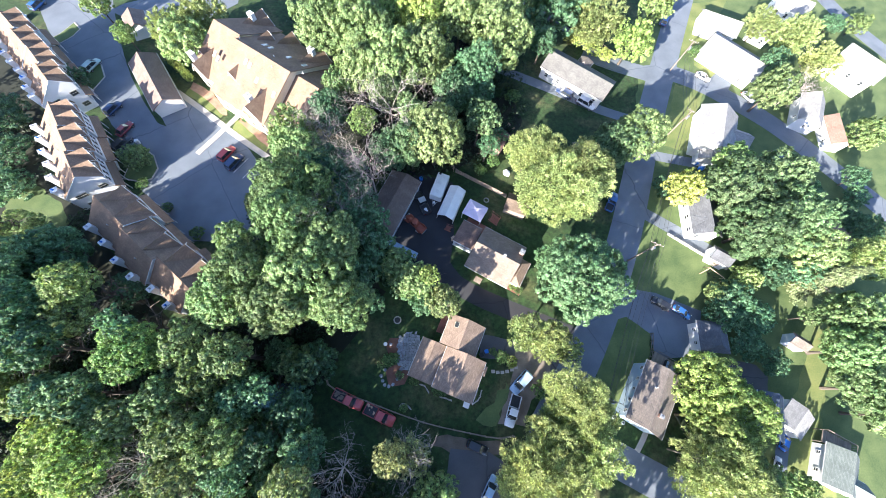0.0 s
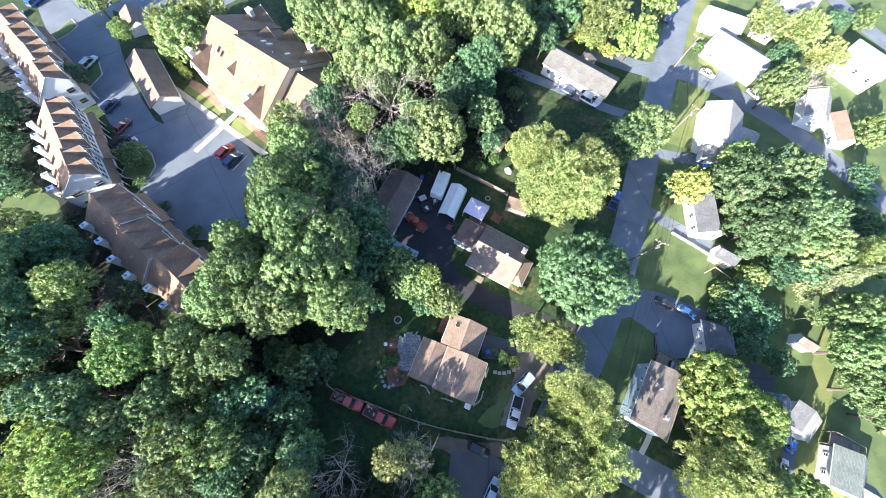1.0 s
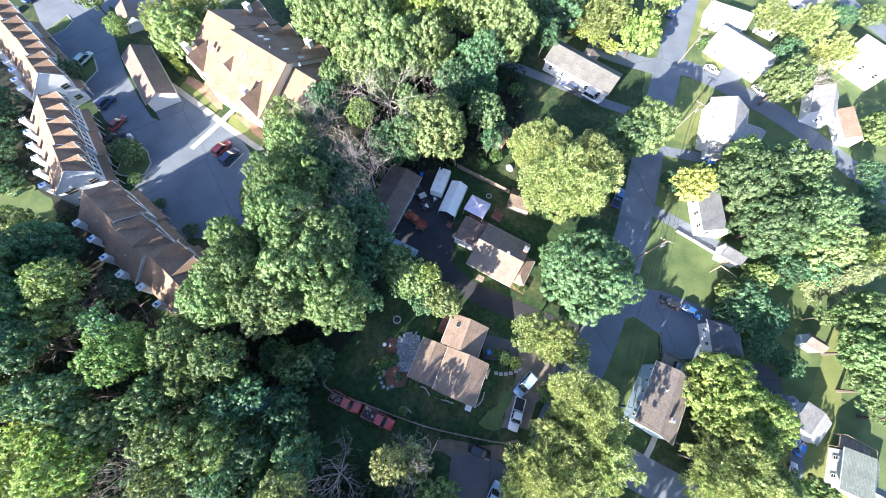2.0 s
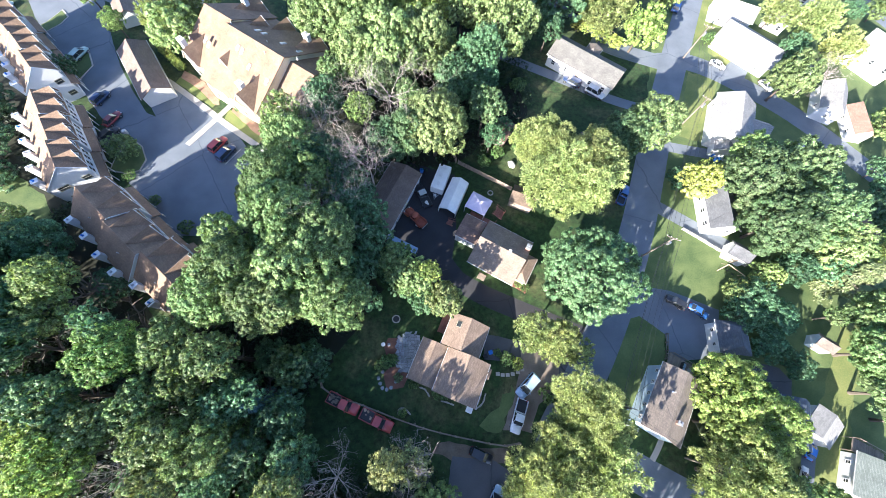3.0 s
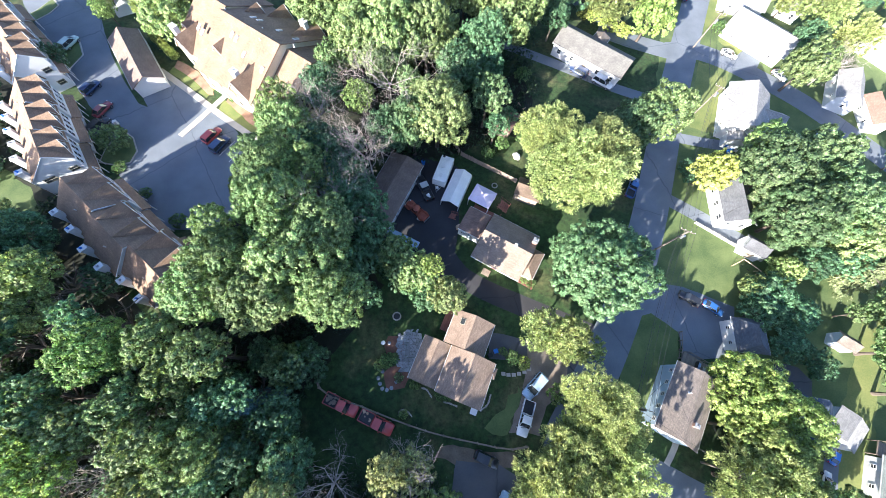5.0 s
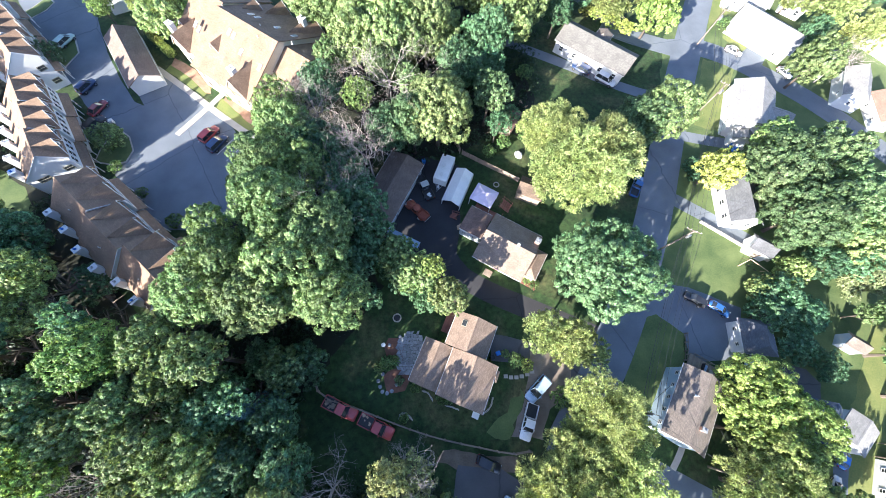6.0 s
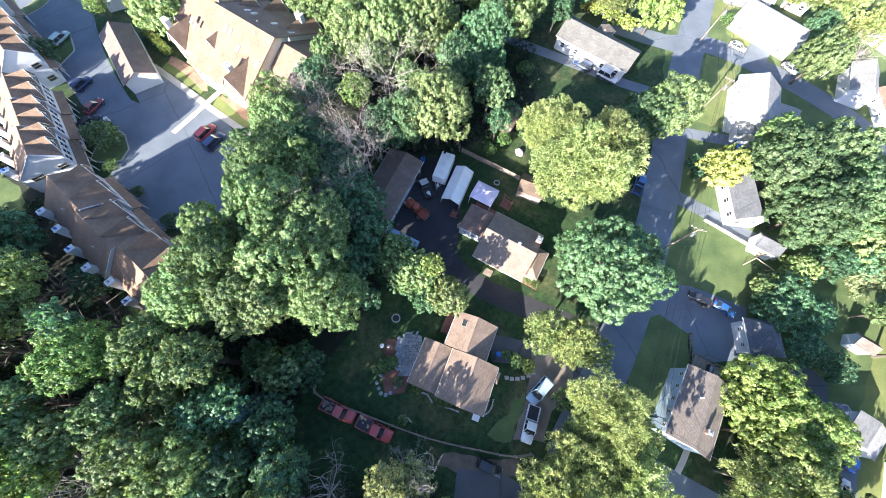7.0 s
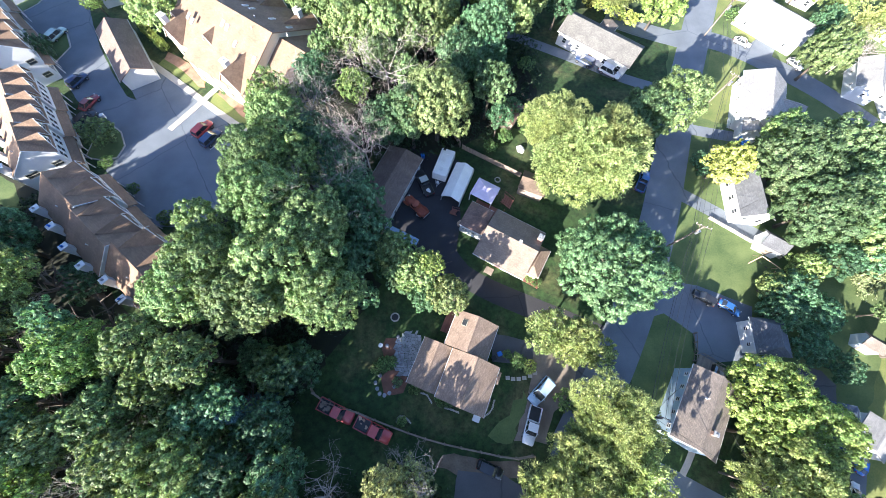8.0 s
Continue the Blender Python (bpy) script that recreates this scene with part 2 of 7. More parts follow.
BRICK = surface("chimney_brick", (0.22, 0.13, 0.10), (0.36, 0.24, 0.19), 2.0, 0.9, 10.0, 0.4)
RUBBER = surface("tyre_rubber", (0.012, 0.012, 0.012), (0.028, 0.028, 0.028), 2.0, 0.85, 12.0, 0.2)
RIM = surface("wheel_rim", (0.30, 0.30, 0.31), (0.55, 0.55, 0.56), 2.0, 0.35, 12.0, 0.0, metal=0.9)
DARK_PLASTIC = surface("black_plastic", (0.012, 0.012, 0.013), (0.030, 0.030, 0.032), 1.5, 0.5, 8.0, 0.05)
STEEL = surface("galvanised_steel", (0.35, 0.36, 0.37), (0.55, 0.56, 0.57), 1.5, 0.4, 8.0, 0.05, metal=0.8)
VINYL = surface("white_vinyl_cover", (0.62, 0.63, 0.62), (0.78, 0.78, 0.76), 0.7, 0.55, 5.0, 0.08)
LILAC = surface("pale_lilac_fabric", (0.48, 0.42, 0.54), (0.62, 0.56, 0.67), 0.7, 0.75, 6.0, 0.1)
BLUE_TARP = surface("blue_tarp", (0.02, 0.11, 0.42), (0.04, 0.20, 0.62), 1.0, 0.45, 6.0, 0.15)
PALE_BLUE = surface("pale_blue_tarp", (0.30, 0.42, 0.58), (0.45, 0.56, 0.70), 1.0, 0.5, 6.0, 0.2)
LAMP_GLASS = surface("lamp_lens", (0.65, 0.65, 0.62), (0.85, 0.85, 0.82), 2.0, 0.15, 8.0, 0.0, coat=0.5)
TAIL_RED = surface("red_lens", (0.30, 0.012, 0.010), (0.50, 0.02, 0.015), 2.0, 0.2, 8.0, 0.0, coat=0.5)
# pane colour lightened to carry the sky's reflection
SKYLIGHT = surface("sky_reflection_pane", (0.26, 0.30, 0.34), (0.40, 0.44, 0.48), 0.8, 0.12, 3.0, 0.0, coat=0.8)
GLASS = surface("dark_window_glass", (0.020, 0.024, 0.028), (0.045, 0.050, 0.056), 0.8, 0.08, 3.0, 0.0, coat=0.8)


def paint(name, colour):
    """Car paint with a clear coat and a little dust."""
    return surface(name, tuple(c * 0.8 for c in colour), tuple(min(0.85, c * 1.15 + 0.01) for c in colour), 0.8, 0.35, 6.0, 0.0, coat=0.7)


LEAF = {
    "pale": foliage("pale_green_leaves", (0.148, 0.228, 0.081), (0.344, 0.449, 0.184)),
    "maple": foliage("maple_leaves", (0.105, 0.194, 0.068), (0.286, 0.403, 0.165)),
    "oak": foliage("oak_leaves", (0.128, 0.219, 0.066), (0.290, 0.402, 0.148)),
    "dark": foliage("deep_green_leaves", (0.058, 0.144, 0.071), (0.160, 0.290, 0.146)),
    "lime": foliage("lime_green_leaves", (0.118, 0.224, 0.059), (0.244, 0.367, 0.115)),
    "bright": foliage("bright_yellow_green_leaves", (0.215, 0.325, 0.080), (0.375, 0.480, 0.160), 0.5),
    "yellow": foliage("yellow_green_leaves", (0.240, 0.320, 0.073), (0.423, 0.495, 0.146)),
    "teal": foliage("blue_green_leaves", (0.084, 0.159, 0.065), (0.196, 0.286, 0.129)),
    "spruce": foliage("blue_spruce_needles", (0.049, 0.120, 0.108), (0.122, 0.202, 0.217), 0.1),
    "feather": foliage("pale_feathery_leaves", (0.175, 0.242, 0.081), (0.379, 0.457, 0.176)),
    "ash": foliage("olive_green_leaves", (0.190, 0.240, 0.090), (0.400, 0.450, 0.190)),
    "sycamore": foliage("grey_green_broad_leaves", (0.082, 0.165, 0.070), (0.185, 0.300, 0.140)),
    "pinetree": foliage("grey_green_needles", (0.118, 0.168, 0.073), (0.224, 0.280, 0.129), 0.15),
    # dimmed leaf greens: the wood's inner shade is put into this colour
    "brush": foliage("shade_dimmed_brush_leaves", (0.014, 0.034, 0.015), (0.038, 0.068, 0.032)),
    "bush": foliage("shrub_leaves", (0.078, 0.167, 0.047), (0.192, 0.290, 0.102)),
}


# ---- builders ----
def mesh_object(name, bm, material, parent=None, label=""):
    data = bpy.data.meshes.new(name)
    bm.to_mesh(data)
    bm.free()
    for m in material if isinstance(material, (list, tuple)) else (material,):
        data.materials.append(m)
    ob = new(name, data)
    if parent:
        ob.parent = parent
    return tagged(ob, label)


part = mesh_object


def place(name, x, y, z=0.0, turn=0.0, label="", category="", group=""):
    """An Empty at a thing's base."""
    ob = new(name)
    ob.empty_display_size = 0.3
    ob.matrix_basis = pose(x, y, z, 0, 0, turn)
    return tagged(ob, label, category, group)


def box(bm, x0, x1, y0, y1, z0, z1, bevel=0.0, m=None):
    made = bmesh.ops.create_cube(bm, size=1.0)["verts"]
    for v in made:
        v.co = Vector(((x0 + x1) / 2 + v.co.x * (x1 - x0), (y0 + y1) / 2 + v.co.y * (y1 - y0), (z0 + z1) / 2 + v.co.z * (z1 - z0)))
    if bevel:
        edges = list({e for v in made for e in v.link_edges})
        out = bmesh.ops.bevel(bm, geom=edges, offset=bevel, segments=2, affect="EDGES", clamp_overlap=True)
        made = list({v for f in out["faces"] for v in f.verts} | {v for v in made if v.is_valid})
    if m is not None:
        bmesh.ops.transform(bm, matrix=m, verts=made)
    return made


def tube(bm, a, b, r0, r1=None, sides=8):
    """A tapered round bar from a to b."""
    a, b = Vector(a), Vector(b)
    r1 = r0 if r1 is None else r1
    made = bmesh.ops.create_cone(bm, cap_ends=True, segments=sides, radius1=r0, radius2=r1, depth=(b - a).length)["verts"]
    m = Matrix.Translation((a + b) / 2) @ (b - a).to_track_quat("Z", "Y").to_matrix().to_4x4()
    bmesh.ops.transform(bm, matrix=m, verts=made)
    return made


def prism(bm, outline, thickness, m):
    """A closed flat piece with the given outline in its own x, y plane."""
    top = [bm.verts.new(m @ Vector((x, y, thickness))) for x, y in outline]
    low = [bm.verts.new(m @ Vector((x, y, 0))) for x, y in outline]
    bm.faces.new(top)
    bm.faces.new(low[::-1])
    for i in range(len(outline)):
        j = (i + 1) % len(outline)
        bm.faces.new((low[i], low[j], top[j], top[i]))
    return top


def smooth_line(points, steps=8):
    """A smooth line through a few points."""
    p = [Vector((*q, 0)) for q in points]
    p = [2 * p[0] - p[1]] + p + [2 * p[-1] - p[-2]]
    out = []
    for i in range(1, len(p) - 2):
        for s in range(steps):
            t = s / steps
            out.append(0.5 * (2 * p[i] + (p[i + 1] - p[i - 1]) * t + (2 * p[i - 1] - 5 * p[i] + 4 * p[i + 1] - p[i + 2]) * t * t + (3 * p[i] - p[i - 1] - 3 * p[i + 1] + p[i + 2]) * t ** 3))
    return out + [p[-2]]


def strip(name, points, width, material, z=0.012, label="", kind="structure", wobble=0.0, base=-0.05):
    """A road, path or drive along a line, as a thin slab."""
    line, bm = smooth_line(points), bmesh.new()
    rows = []
    for i, q in enumerate(line):
        d = (line[min(i + 1, len(line) - 1)] - line[max(i - 1, 0)]).normalized()
        side = Vector((-d.y, d.x, 0)) * width / 2
        a, b = (1 + wobble * noise.noise(q * 0.6 + Vector((0, 0, k))) for k in (1.3, 7.1))
        rows.append([bm.verts.new(v + Vector((0, 0, h))) for v, h in ((q + side * a, z), (q - side * b, z), (q - side * b, base), (q + side * a, base))])
    for r, s in zip(rows, rows[1:]):
        for k in range(4):
            bm.faces.new((r[k], r[(k + 1) % 4], s[(k + 1) % 4], s[k]))
    bm.faces.new(rows[0][::-1])
    bm.faces.new(rows[-1])
    bmesh.ops.recalc_face_normals(bm, faces=bm.faces)
    return tagged(mesh_object(name, bm, material, label=label), kind=kind)


def patch(name, points, material, z=0.008, label="", rough_edge=0.25, kind="structure", base=-0.05):
    """A flat area of ground with a slightly uneven outline."""
    ring = [*points, points[0]]
    line = []
    for (ax, ay), (bx, by) in zip(ring, ring[1:]):
        n = max(2, int(math.hypot(bx - ax, by - ay) / 1.2))
        for i in range(n):
            q = Vector((ax + (bx - ax) * i / n, ay + (by - ay) * i / n, 0))
            line.append((q.x + rough_edge * noise.noise(q * 0.8), q.y + rough_edge * noise.noise(q * 0.8 + Vector((9, 4, 2)))))
    bm = bmesh.new()
    prism(bm, line, z - base, pose(0, 0, base))
    bmesh.ops.triangulate(bm, faces=[f for f in bm.faces if len(f.verts) > 4])
    bmesh.ops.recalc_face_normals(bm, faces=bm.faces)
    return tagged(mesh_object(name, bm, material, label=label), kind=kind)


def slope_uv(bm):
    """Lays courses on roof slopes: u along the slope's level line, v up the slope."""
    layer = bm.loops.layers.uv.verify()
    for f in bm.faces:
        n = f.normal
        level = Vector((-n.y, n.x, 0))
        level = level.normalized() if level.length > 1e-4 else Vector((1, 0, 0))
        up = n.cross(level)
        for loop in f.loops:
            loop[layer].uv = (loop.vert.co.dot(level), loop.vert.co.dot(up))


def slab(bm, corners, thickness=0.16):
    """A roof plane of four (or three) corners with thickness, top faces up."""
    n = (Vector(corners[1]) - Vector(corners[0])).cross(Vector(corners[2]) - Vector(corners[0])).normalized()
    if n.z < 0:
        corners, n = corners[::-1], -n
    top = [bm.verts.new(Vector(c)) for c in corners]
    low = [bm.verts.new(Vector(c) - Vector((0, 0, thickness))) for c in corners]
    bm.faces.new(top)
    bm.faces.new(low[::-1])
    for i in range(len(corners)):
        j = (i + 1) % len(corners)
        bm.faces.new((low[i], low[j], top[j], top[i]))


def add_window(parent, x, y, z, side, w=0.75, h=1.0, frame_mat=None, name="window"):
    """A window on a wall; side is the wall's outward heading in degrees in the house's own axes."""
    m = pose(x, y, z, 0, 0, side - 90)
    frame_mat = frame_mat or TRIM
    bm = bmesh.new()
    t = 0.09
    for a, b, c, d in ((-w / 2 - t, w / 2 + t, -h / 2 - t, -h / 2), (-w / 2 - t, w / 2 + t, h / 2, h / 2 + t), (-w / 2 - t, -w / 2, -h / 2, h / 2), (w / 2, w / 2 + t, -h / 2, h / 2), (-w / 2, w / 2, -0.03, 0.03)):
        box(bm, a, b, -0.02, 0.07, c, d, m=m)
    win = part(name, bm, frame_mat, parent)
    bm = bmesh.new()
    box(bm, -w / 2, w / 2, -0.03, 0.03, -h / 2, h / 2, m=m)
    part("pane", bm, GLASS, win, "dark reflecting window pane")
    return win


def add_door(parent, x, y, side, material, w=0.95, h=2.05):
    m = pose(x, y, 0.15, 0, 0, side - 90)
    bm = bmesh.new()
    box(bm, -w / 2, w / 2, -0.03, 0.06, 0, h, 0.01, m)
    door = part("door", bm, material, parent)
    bm = bmesh.new()
    box(bm, w * 0.34, w * 0.42, 0.06, 0.12, h * 0.46, h * 0.5, 0.01, m)
    part("handle", bm, STEEL, door, "metal door handle")


def ridge(bm, a, c, y, z, fall, m):
    """One folded cap along a ridge, slightly wavy where its pieces lap."""
    rows, count = [], max(3, int((c - a) / 0.5))
    for k in range(count + 1):
        x, lift = a + (c - a) * k / count, 0.022 + 0.016 * (k % 2)
        rows.append([bm.verts.new(m @ Vector((x, y + dy, z + lift + dz - fall * abs(dy)))) for dy, dz in ((-0.17, 0), (0, 0.012), (0.17, 0), (0, -0.06))])
    for p, q in zip(rows, rows[1:]):
        for k in range(4):
            bm.faces.new((p[k], q[k], q[(k + 1) % 4], p[(k + 1) % 4]))
    bm.faces.new(rows[0])
    bm.faces.new(rows[-1][::-1])
    bmesh.ops.recalc_face_normals(bm, faces=bm.faces)


def gable(parent, L, W, eave, rise, roof_mat, wall_mat, over=0.4, x=0.0, y=0.0, turn=0.0, base=0.0, hip=0.0, trim=True):
    """Walls and a ridged roof; L, W are the roof's own length (along the ridge) and width."""
    m = pose(x, y, 0, 0, 0, turn)
    l, w = L / 2 - over, W / 2 - over
    up = rise * w / (W / 2)
    low = eave - 0.0
    bm = bmesh.new()
    pts = [(-w, base), (w, base), (w, low + rise - up), (0, low + rise - 0.08), (-w, low + rise - up)]
    if hip:
        pts = [(-w, base), (w, base), (w, low), (-w, low)]
    ends = [[bm.verts.new(m @ Vector((sx * l, py, pz))) for py, pz in pts] for sx in (-1, 1)]
    bm.faces.new(ends[0])
    bm.faces.new(ends[1][::-1])
    for i in range(len(pts)):
        j = (i + 1) % len(pts)
        bm.faces.new((ends[0][j], ends[0][i], ends[1][i], ends[1][j]))
    bmesh.ops.recalc_face_normals(bm, faces=bm.faces)
    wall = part("wall", bm, wall_mat, parent)
    bm = bmesh.new()
    z0, z1 = eave + 0.1, eave + rise + 0.1
    hx = L / 2 - hip
    for s in (-1, 1):
        slab(bm, [m @ Vector(c) for c in ((-L / 2, s * W / 2, z0), (L / 2, s * W / 2, z0), (hx, 0, z1), (-hx, 0, z1))])
        if hip:
            slab(bm, [m @ Vector(c) for c in ((s * L / 2, -W / 2, z0), (s * L / 2, W / 2, z0), (s * hx, 0, z1))])
    bm.normal_update()
    slope_uv(bm)
    roof = part("roof", bm, roof_mat, parent)
    bm = bmesh.new()
    ridge(bm, -hx, hx, 0, z1, rise / W * 2, m)
    bm.normal_update()
    slope_uv(bm)
    part("ridge_cap", bm, roof_mat, roof)
    if trim:
        for s in (-1, 1):
            bm = bmesh.new()
            box(bm, -L / 2, L / 2, s * (W / 2 + 0.03) - 0.035, s * (W / 2 + 0.03) + 0.035, z0 - 0.15, z0 - 0.04, 0.01, m)
            part("gutter", bm, TRIM, roof, "white eaves gutter")
    return wall, roof


def chimney(parent, x, y, z0, z1, sx=0.9, sy=0.6, material=None, name="chimney"):
    bm = bmesh.new()
    box(bm, x - sx / 2, x + sx / 2, y - sy / 2, y + sy / 2, z0, z1, 0.02)
    c = part(name, bm, material or BRICK, parent)
    bm = bmesh.new()
    box(bm, x - sx / 2 - 0.07, x + sx / 2 + 0.07, y - sy / 2 - 0.07, y + sy / 2 + 0.07, z1, z1 + 0.12, 0.02)
    part("cap", bm, STONE if material is None else material, c)
    bm = bmesh.new()
    tube(bm, (x, y, z1 + 0.1), (x, y, z1 + 0.4), 0.14, 0.13, 10)
    part("flue", bm, STEEL, c, "round metal flue")
    return c


def vent_pipe(parent, x, y, z):
    bm = bmesh.new()
    tube(bm, (x, y, z - 0.3), (x, y, z + 0.45), 0.07, 0.07, 8)
    tube(bm, (x, y, z - 0.1), (x, y, z + 0.08), 0.2, 0.09, 8)
    part("vent_pipe", bm, TRIM, parent, "white roof vent pipe")


# ---- ground, roads and drives ----
bm = bmesh.new()
n = 40
for i in range(n + 1):
    for j in range(n + 1):
        u, v = 2 * i / n - 1, 2 * j / n - 1
        bm.verts.new((2500 * u * abs(u), 2500 * v * abs(v), 0))
bm.verts.ensure_lookup_table()
for i in range(n):
    for j in range(n):
        k = i * (n + 1) + j
        bm.faces.new((bm.verts[k], bm.verts[k + n + 1], bm.verts[k + n + 2], bm.verts[k + 1]))
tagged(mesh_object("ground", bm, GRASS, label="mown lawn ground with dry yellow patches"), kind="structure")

patch("ground_wood_floor", [(-140, 100), (-100, 74), (-84, 54), (-66, 30), (-62, 24), (-44, 8), (-36, 16), (-36, 30), (-36, 46), (-26, 50), (-20, 62), (-10, 90), (26, 92), (18, 76), (8, 60), (12, 46), (2, 40), (-11, 40), (-13, 24), (-8, 14), (-14, 4), (-20, -4), (-20, -14), (-4, -20), (-4, -60), (-140, -60)], LITTER, 0.004, "leaf litter under the woods, darkened as shade", 1.2)
patch("ground_clearing", [(-85.8, 39.4), (-78.3, 35.9), (-72.2, 31.2), (-70.4, 30.0), (-69.0, 27.4), (-71.6, 24.5), (-79.1, 24.3)], OLIVE_GRASS, 0.008, "dry bare ground behind town houses", 1.2)
patch("lawn", [(40.5, 20), (44.5, 30), (48, 52), (55, 76), (62, 92), (70, 125), (150, 125), (150, 0), (100, -24), (58, -22), (54, 0), (44, 12)], OLIVE_GRASS, 0.004, "worn olive lawns between houses, lightened as sunlit", 1.0)
strip("road_main", [(82, 124), (75.5, 108.6), (66, 87.1), (58.4, 69.5), (51.6, 53.5), (46.6, 40.4), (41.2, 26.7), (35.2, 14.0), (29.6, 4.0), (25.0, -3.0), (21, -9)], 6.6, ASPHALT, 0.022, "worn grey asphalt residential street")
strip("road_lower", [(18.6, -7.4), (22.5, -9.2), (27.8, -11.4), (33.5, -14.2), (39.3, -17.2), (47, -21), (60, -28), (90, -45)], 5.6, ASPHALT, 0.026, "worn grey asphalt side street")
strip("road_right", [(56, 72.5), (62, 73.0), (68.5, 70.4), (75.7, 65.4), (82.8, 59.7), (89.2, 53.0), (95.8, 44.6), (102.9, 35.5), (112, 24), (130, 2)], 5.6, ASPHALT, 0.026, "worn grey asphalt side street past white houses")
strip("road_lane", [(14, 104), (27.6, 95.0), (36.2, 87.2), (43.9, 78.6), (54.5, 71.3)], 2.2, ASPHALT, 0.018, "narrow asphalt lane along a fence")
strip("road_upper", [(40, 79), (47, 75.5), (57, 72)], 5.0, ASPHALT, 0.030, "asphalt street mouth at the junction")
strip("road_far", [(112, 124), (116.5, 111.9), (121.3, 97.5), (127.6, 85.6), (134, 74.6), (150, 52)], 5.5, ASPHALT, 0.022, "sunlit far street")
patch("parking_lot", [(-101.5, 92.3), (-82.6, 94), (-75.8, 77.9), (-72.0, 70.4), (-68.6, 64.2), (-63.8, 57.2), (-59.2, 51.4), (-52.9, 48.7), (-49, 44.7), (-44.3, 47.6), (-36.8, 42.7), (-33, 34.5), (-36, 24), (-47.4, 24), (-52.8, 30.9), (-57.5, 34.5), (-61.0, 41.0), (-67.5, 49.5), (-74.5, 57.5), (-79.2, 63.4), (-84.5, 68.9), (-91.5, 77.3)], ASPHALT, 0.014, "cracked asphalt parking lot", 0.1)
patch("parking_lot", [(-80, 85), (-77.3, 87.8), (-64, 94), (-50, 100), (-50, 90), (-58, 82), (-72.1, 81)], ASPHALT, 0.018, "sunlit asphalt turning place", 0.1)
strip("pavement", [(-57.5, 60.4), (-52, 56.4), (-47.2, 52.8), (-42.1, 48.9), (-33, 42.5)], 1.25, CONCRETE, 0.06, "pale concrete path beside a lawn")
strip("pavement", [(-49.0, 43.8), (-45.6, 49.2), (-42.4, 54.6)], 1.15, CONCRETE, 0.064, "pale concrete path to a doorway")
patch("planting_bed", [(-54.5, 63.4), (-49.5, 60.2), (-45.6, 55.8), (-45.0, 54.2), (-46.6, 54.6), (-50.6, 58.6), (-54.8, 61.2)], BEDMULCH, 0.05, "pale bark mulch bed along a wall", 0.3)
patch("planting_bed", [(-41.5, 54.3), (-33.5, 47.3), (-34.6, 45.8), (-42.2, 52.6)], BEDMULCH, 0.05, "pale bark mulch bed along a wall", 0.3)
patch("yard_asphalt", [(-4.0, 41.2), (5.4, 38.5), (5.4, 26.5), (4.6, 20.5), (8.6, 15.0), (3.4, 15.4), (-3, 19), (-9, 24)], BLACKTOP, 0.014, "dark fresh asphalt yard by a garage", 0.12)
strip("driveway", [(1.6, 20.6), (5.0, 16.8), (9.5, 14.0), (15.7, 11.3), (22, 8.7), (31, 5.0)], 3.6, BLACKTOP, 0.018, "dark asphalt driveway")
patch("driveway", [(9.9, 6.9), (15.9, 5.7), (21.4, 3.9), (29, 2.4), (27.5, -1.4), (20.5, 0.2), (15.1, 2.2), (9.9, 2.6)], SHADED_ASPHALT, 0.016, "short asphalt driveway beside a house", 0.2)
patch("dirt_patch", [(16.2, 4.4), (19.2, 4.0), (22.7, 1.8), (22.0, -1.5), (18.6, -4.2), (16.8, -8.4), (12.6, -8.0), (14.6, -3.2), (15.6, 0.6)], GRAVEL, 0.020, "worn gravel and dirt parking spot", 0.6)
patch("driveway", [(55.5, 1.0), (58.4, 2.1), (61.7, 1.4), (63.2, -0.8), (62.5, -3.0), (59.9, -4.7), (56.6, -3.0)], SHADED_ASPHALT, 0.016, "shaded asphalt turning place behind a house", 0.2)
patch("worn_lawn", [(8.6, -7.6), (10.8, -5.4), (12.8, -3.2), (14.6, -1.0), (14.4, -3.6), (13.0, -6.0), (12.2, -8.4)], OLIVE_GRASS, 0.005, "worn brownish lawn beside a gravel parking spot", 1.0)
patch("worn_lawn", [(37.4, 7.2), (39.6, 7.0), (40.2, 5.4), (38.8, 3.4), (37.0, 4.2)], OLIVE_GRASS, 0.005, "worn brownish lawn beside a street", 0.8)
patch("dirt_patch", [(2.6, -9.6), (9, -10.4), (13.5, -10.8), (12.6, -12.6), (4, -12.2), (1, -11)], DIRT, 0.006, "bare dirt along a fence", 0.7)
patch("driveway", [(4.4, -11.6), (10.8, -12.2), (14, -14), (12.5, -24), (2.2, -24)], SHADED_ASPHALT, 0.016, "asphalt driveway under a tree", 0.15)
patch("driveway", [(35.5, 13.5), (40.2, 15.6), (45.3, 14.9), (53.7, 11.4), (51, 3.0), (42.6, 2.4), (42.4, 7.0), (38.4, 10.2), (34, 9)], ASPHALT, 0.016, "wide asphalt parking pad", 0.12)
strip("driveway", [(44.5, 33.6), (47.2, 32.0), (53.0, 28.2), (59.3, 23.8), (63.3, 21.2)], 2.8, ASPHALT, 0.018, "asphalt driveway to a white house")
strip("driveway", [(51.0, 47.6), (56, 46.6), (62, 45.6)], 2.6, ASPHALT, 0.018, "short asphalt driveway in shade")
patch("driveway", [(70.2, 69.6), (78.2, 76.8), (81, 74.6), (75.6, 66.8)], ASPHALT, 0.018, "asphalt driveway beside a white house", 0.1)
strip("driveway", [(62.9, -9.6), (62.0, -12.0), (60.2, -16.0), (58, -24)], 2.2, ASPHALT, 0.018, "asphalt driveway beside sheds")
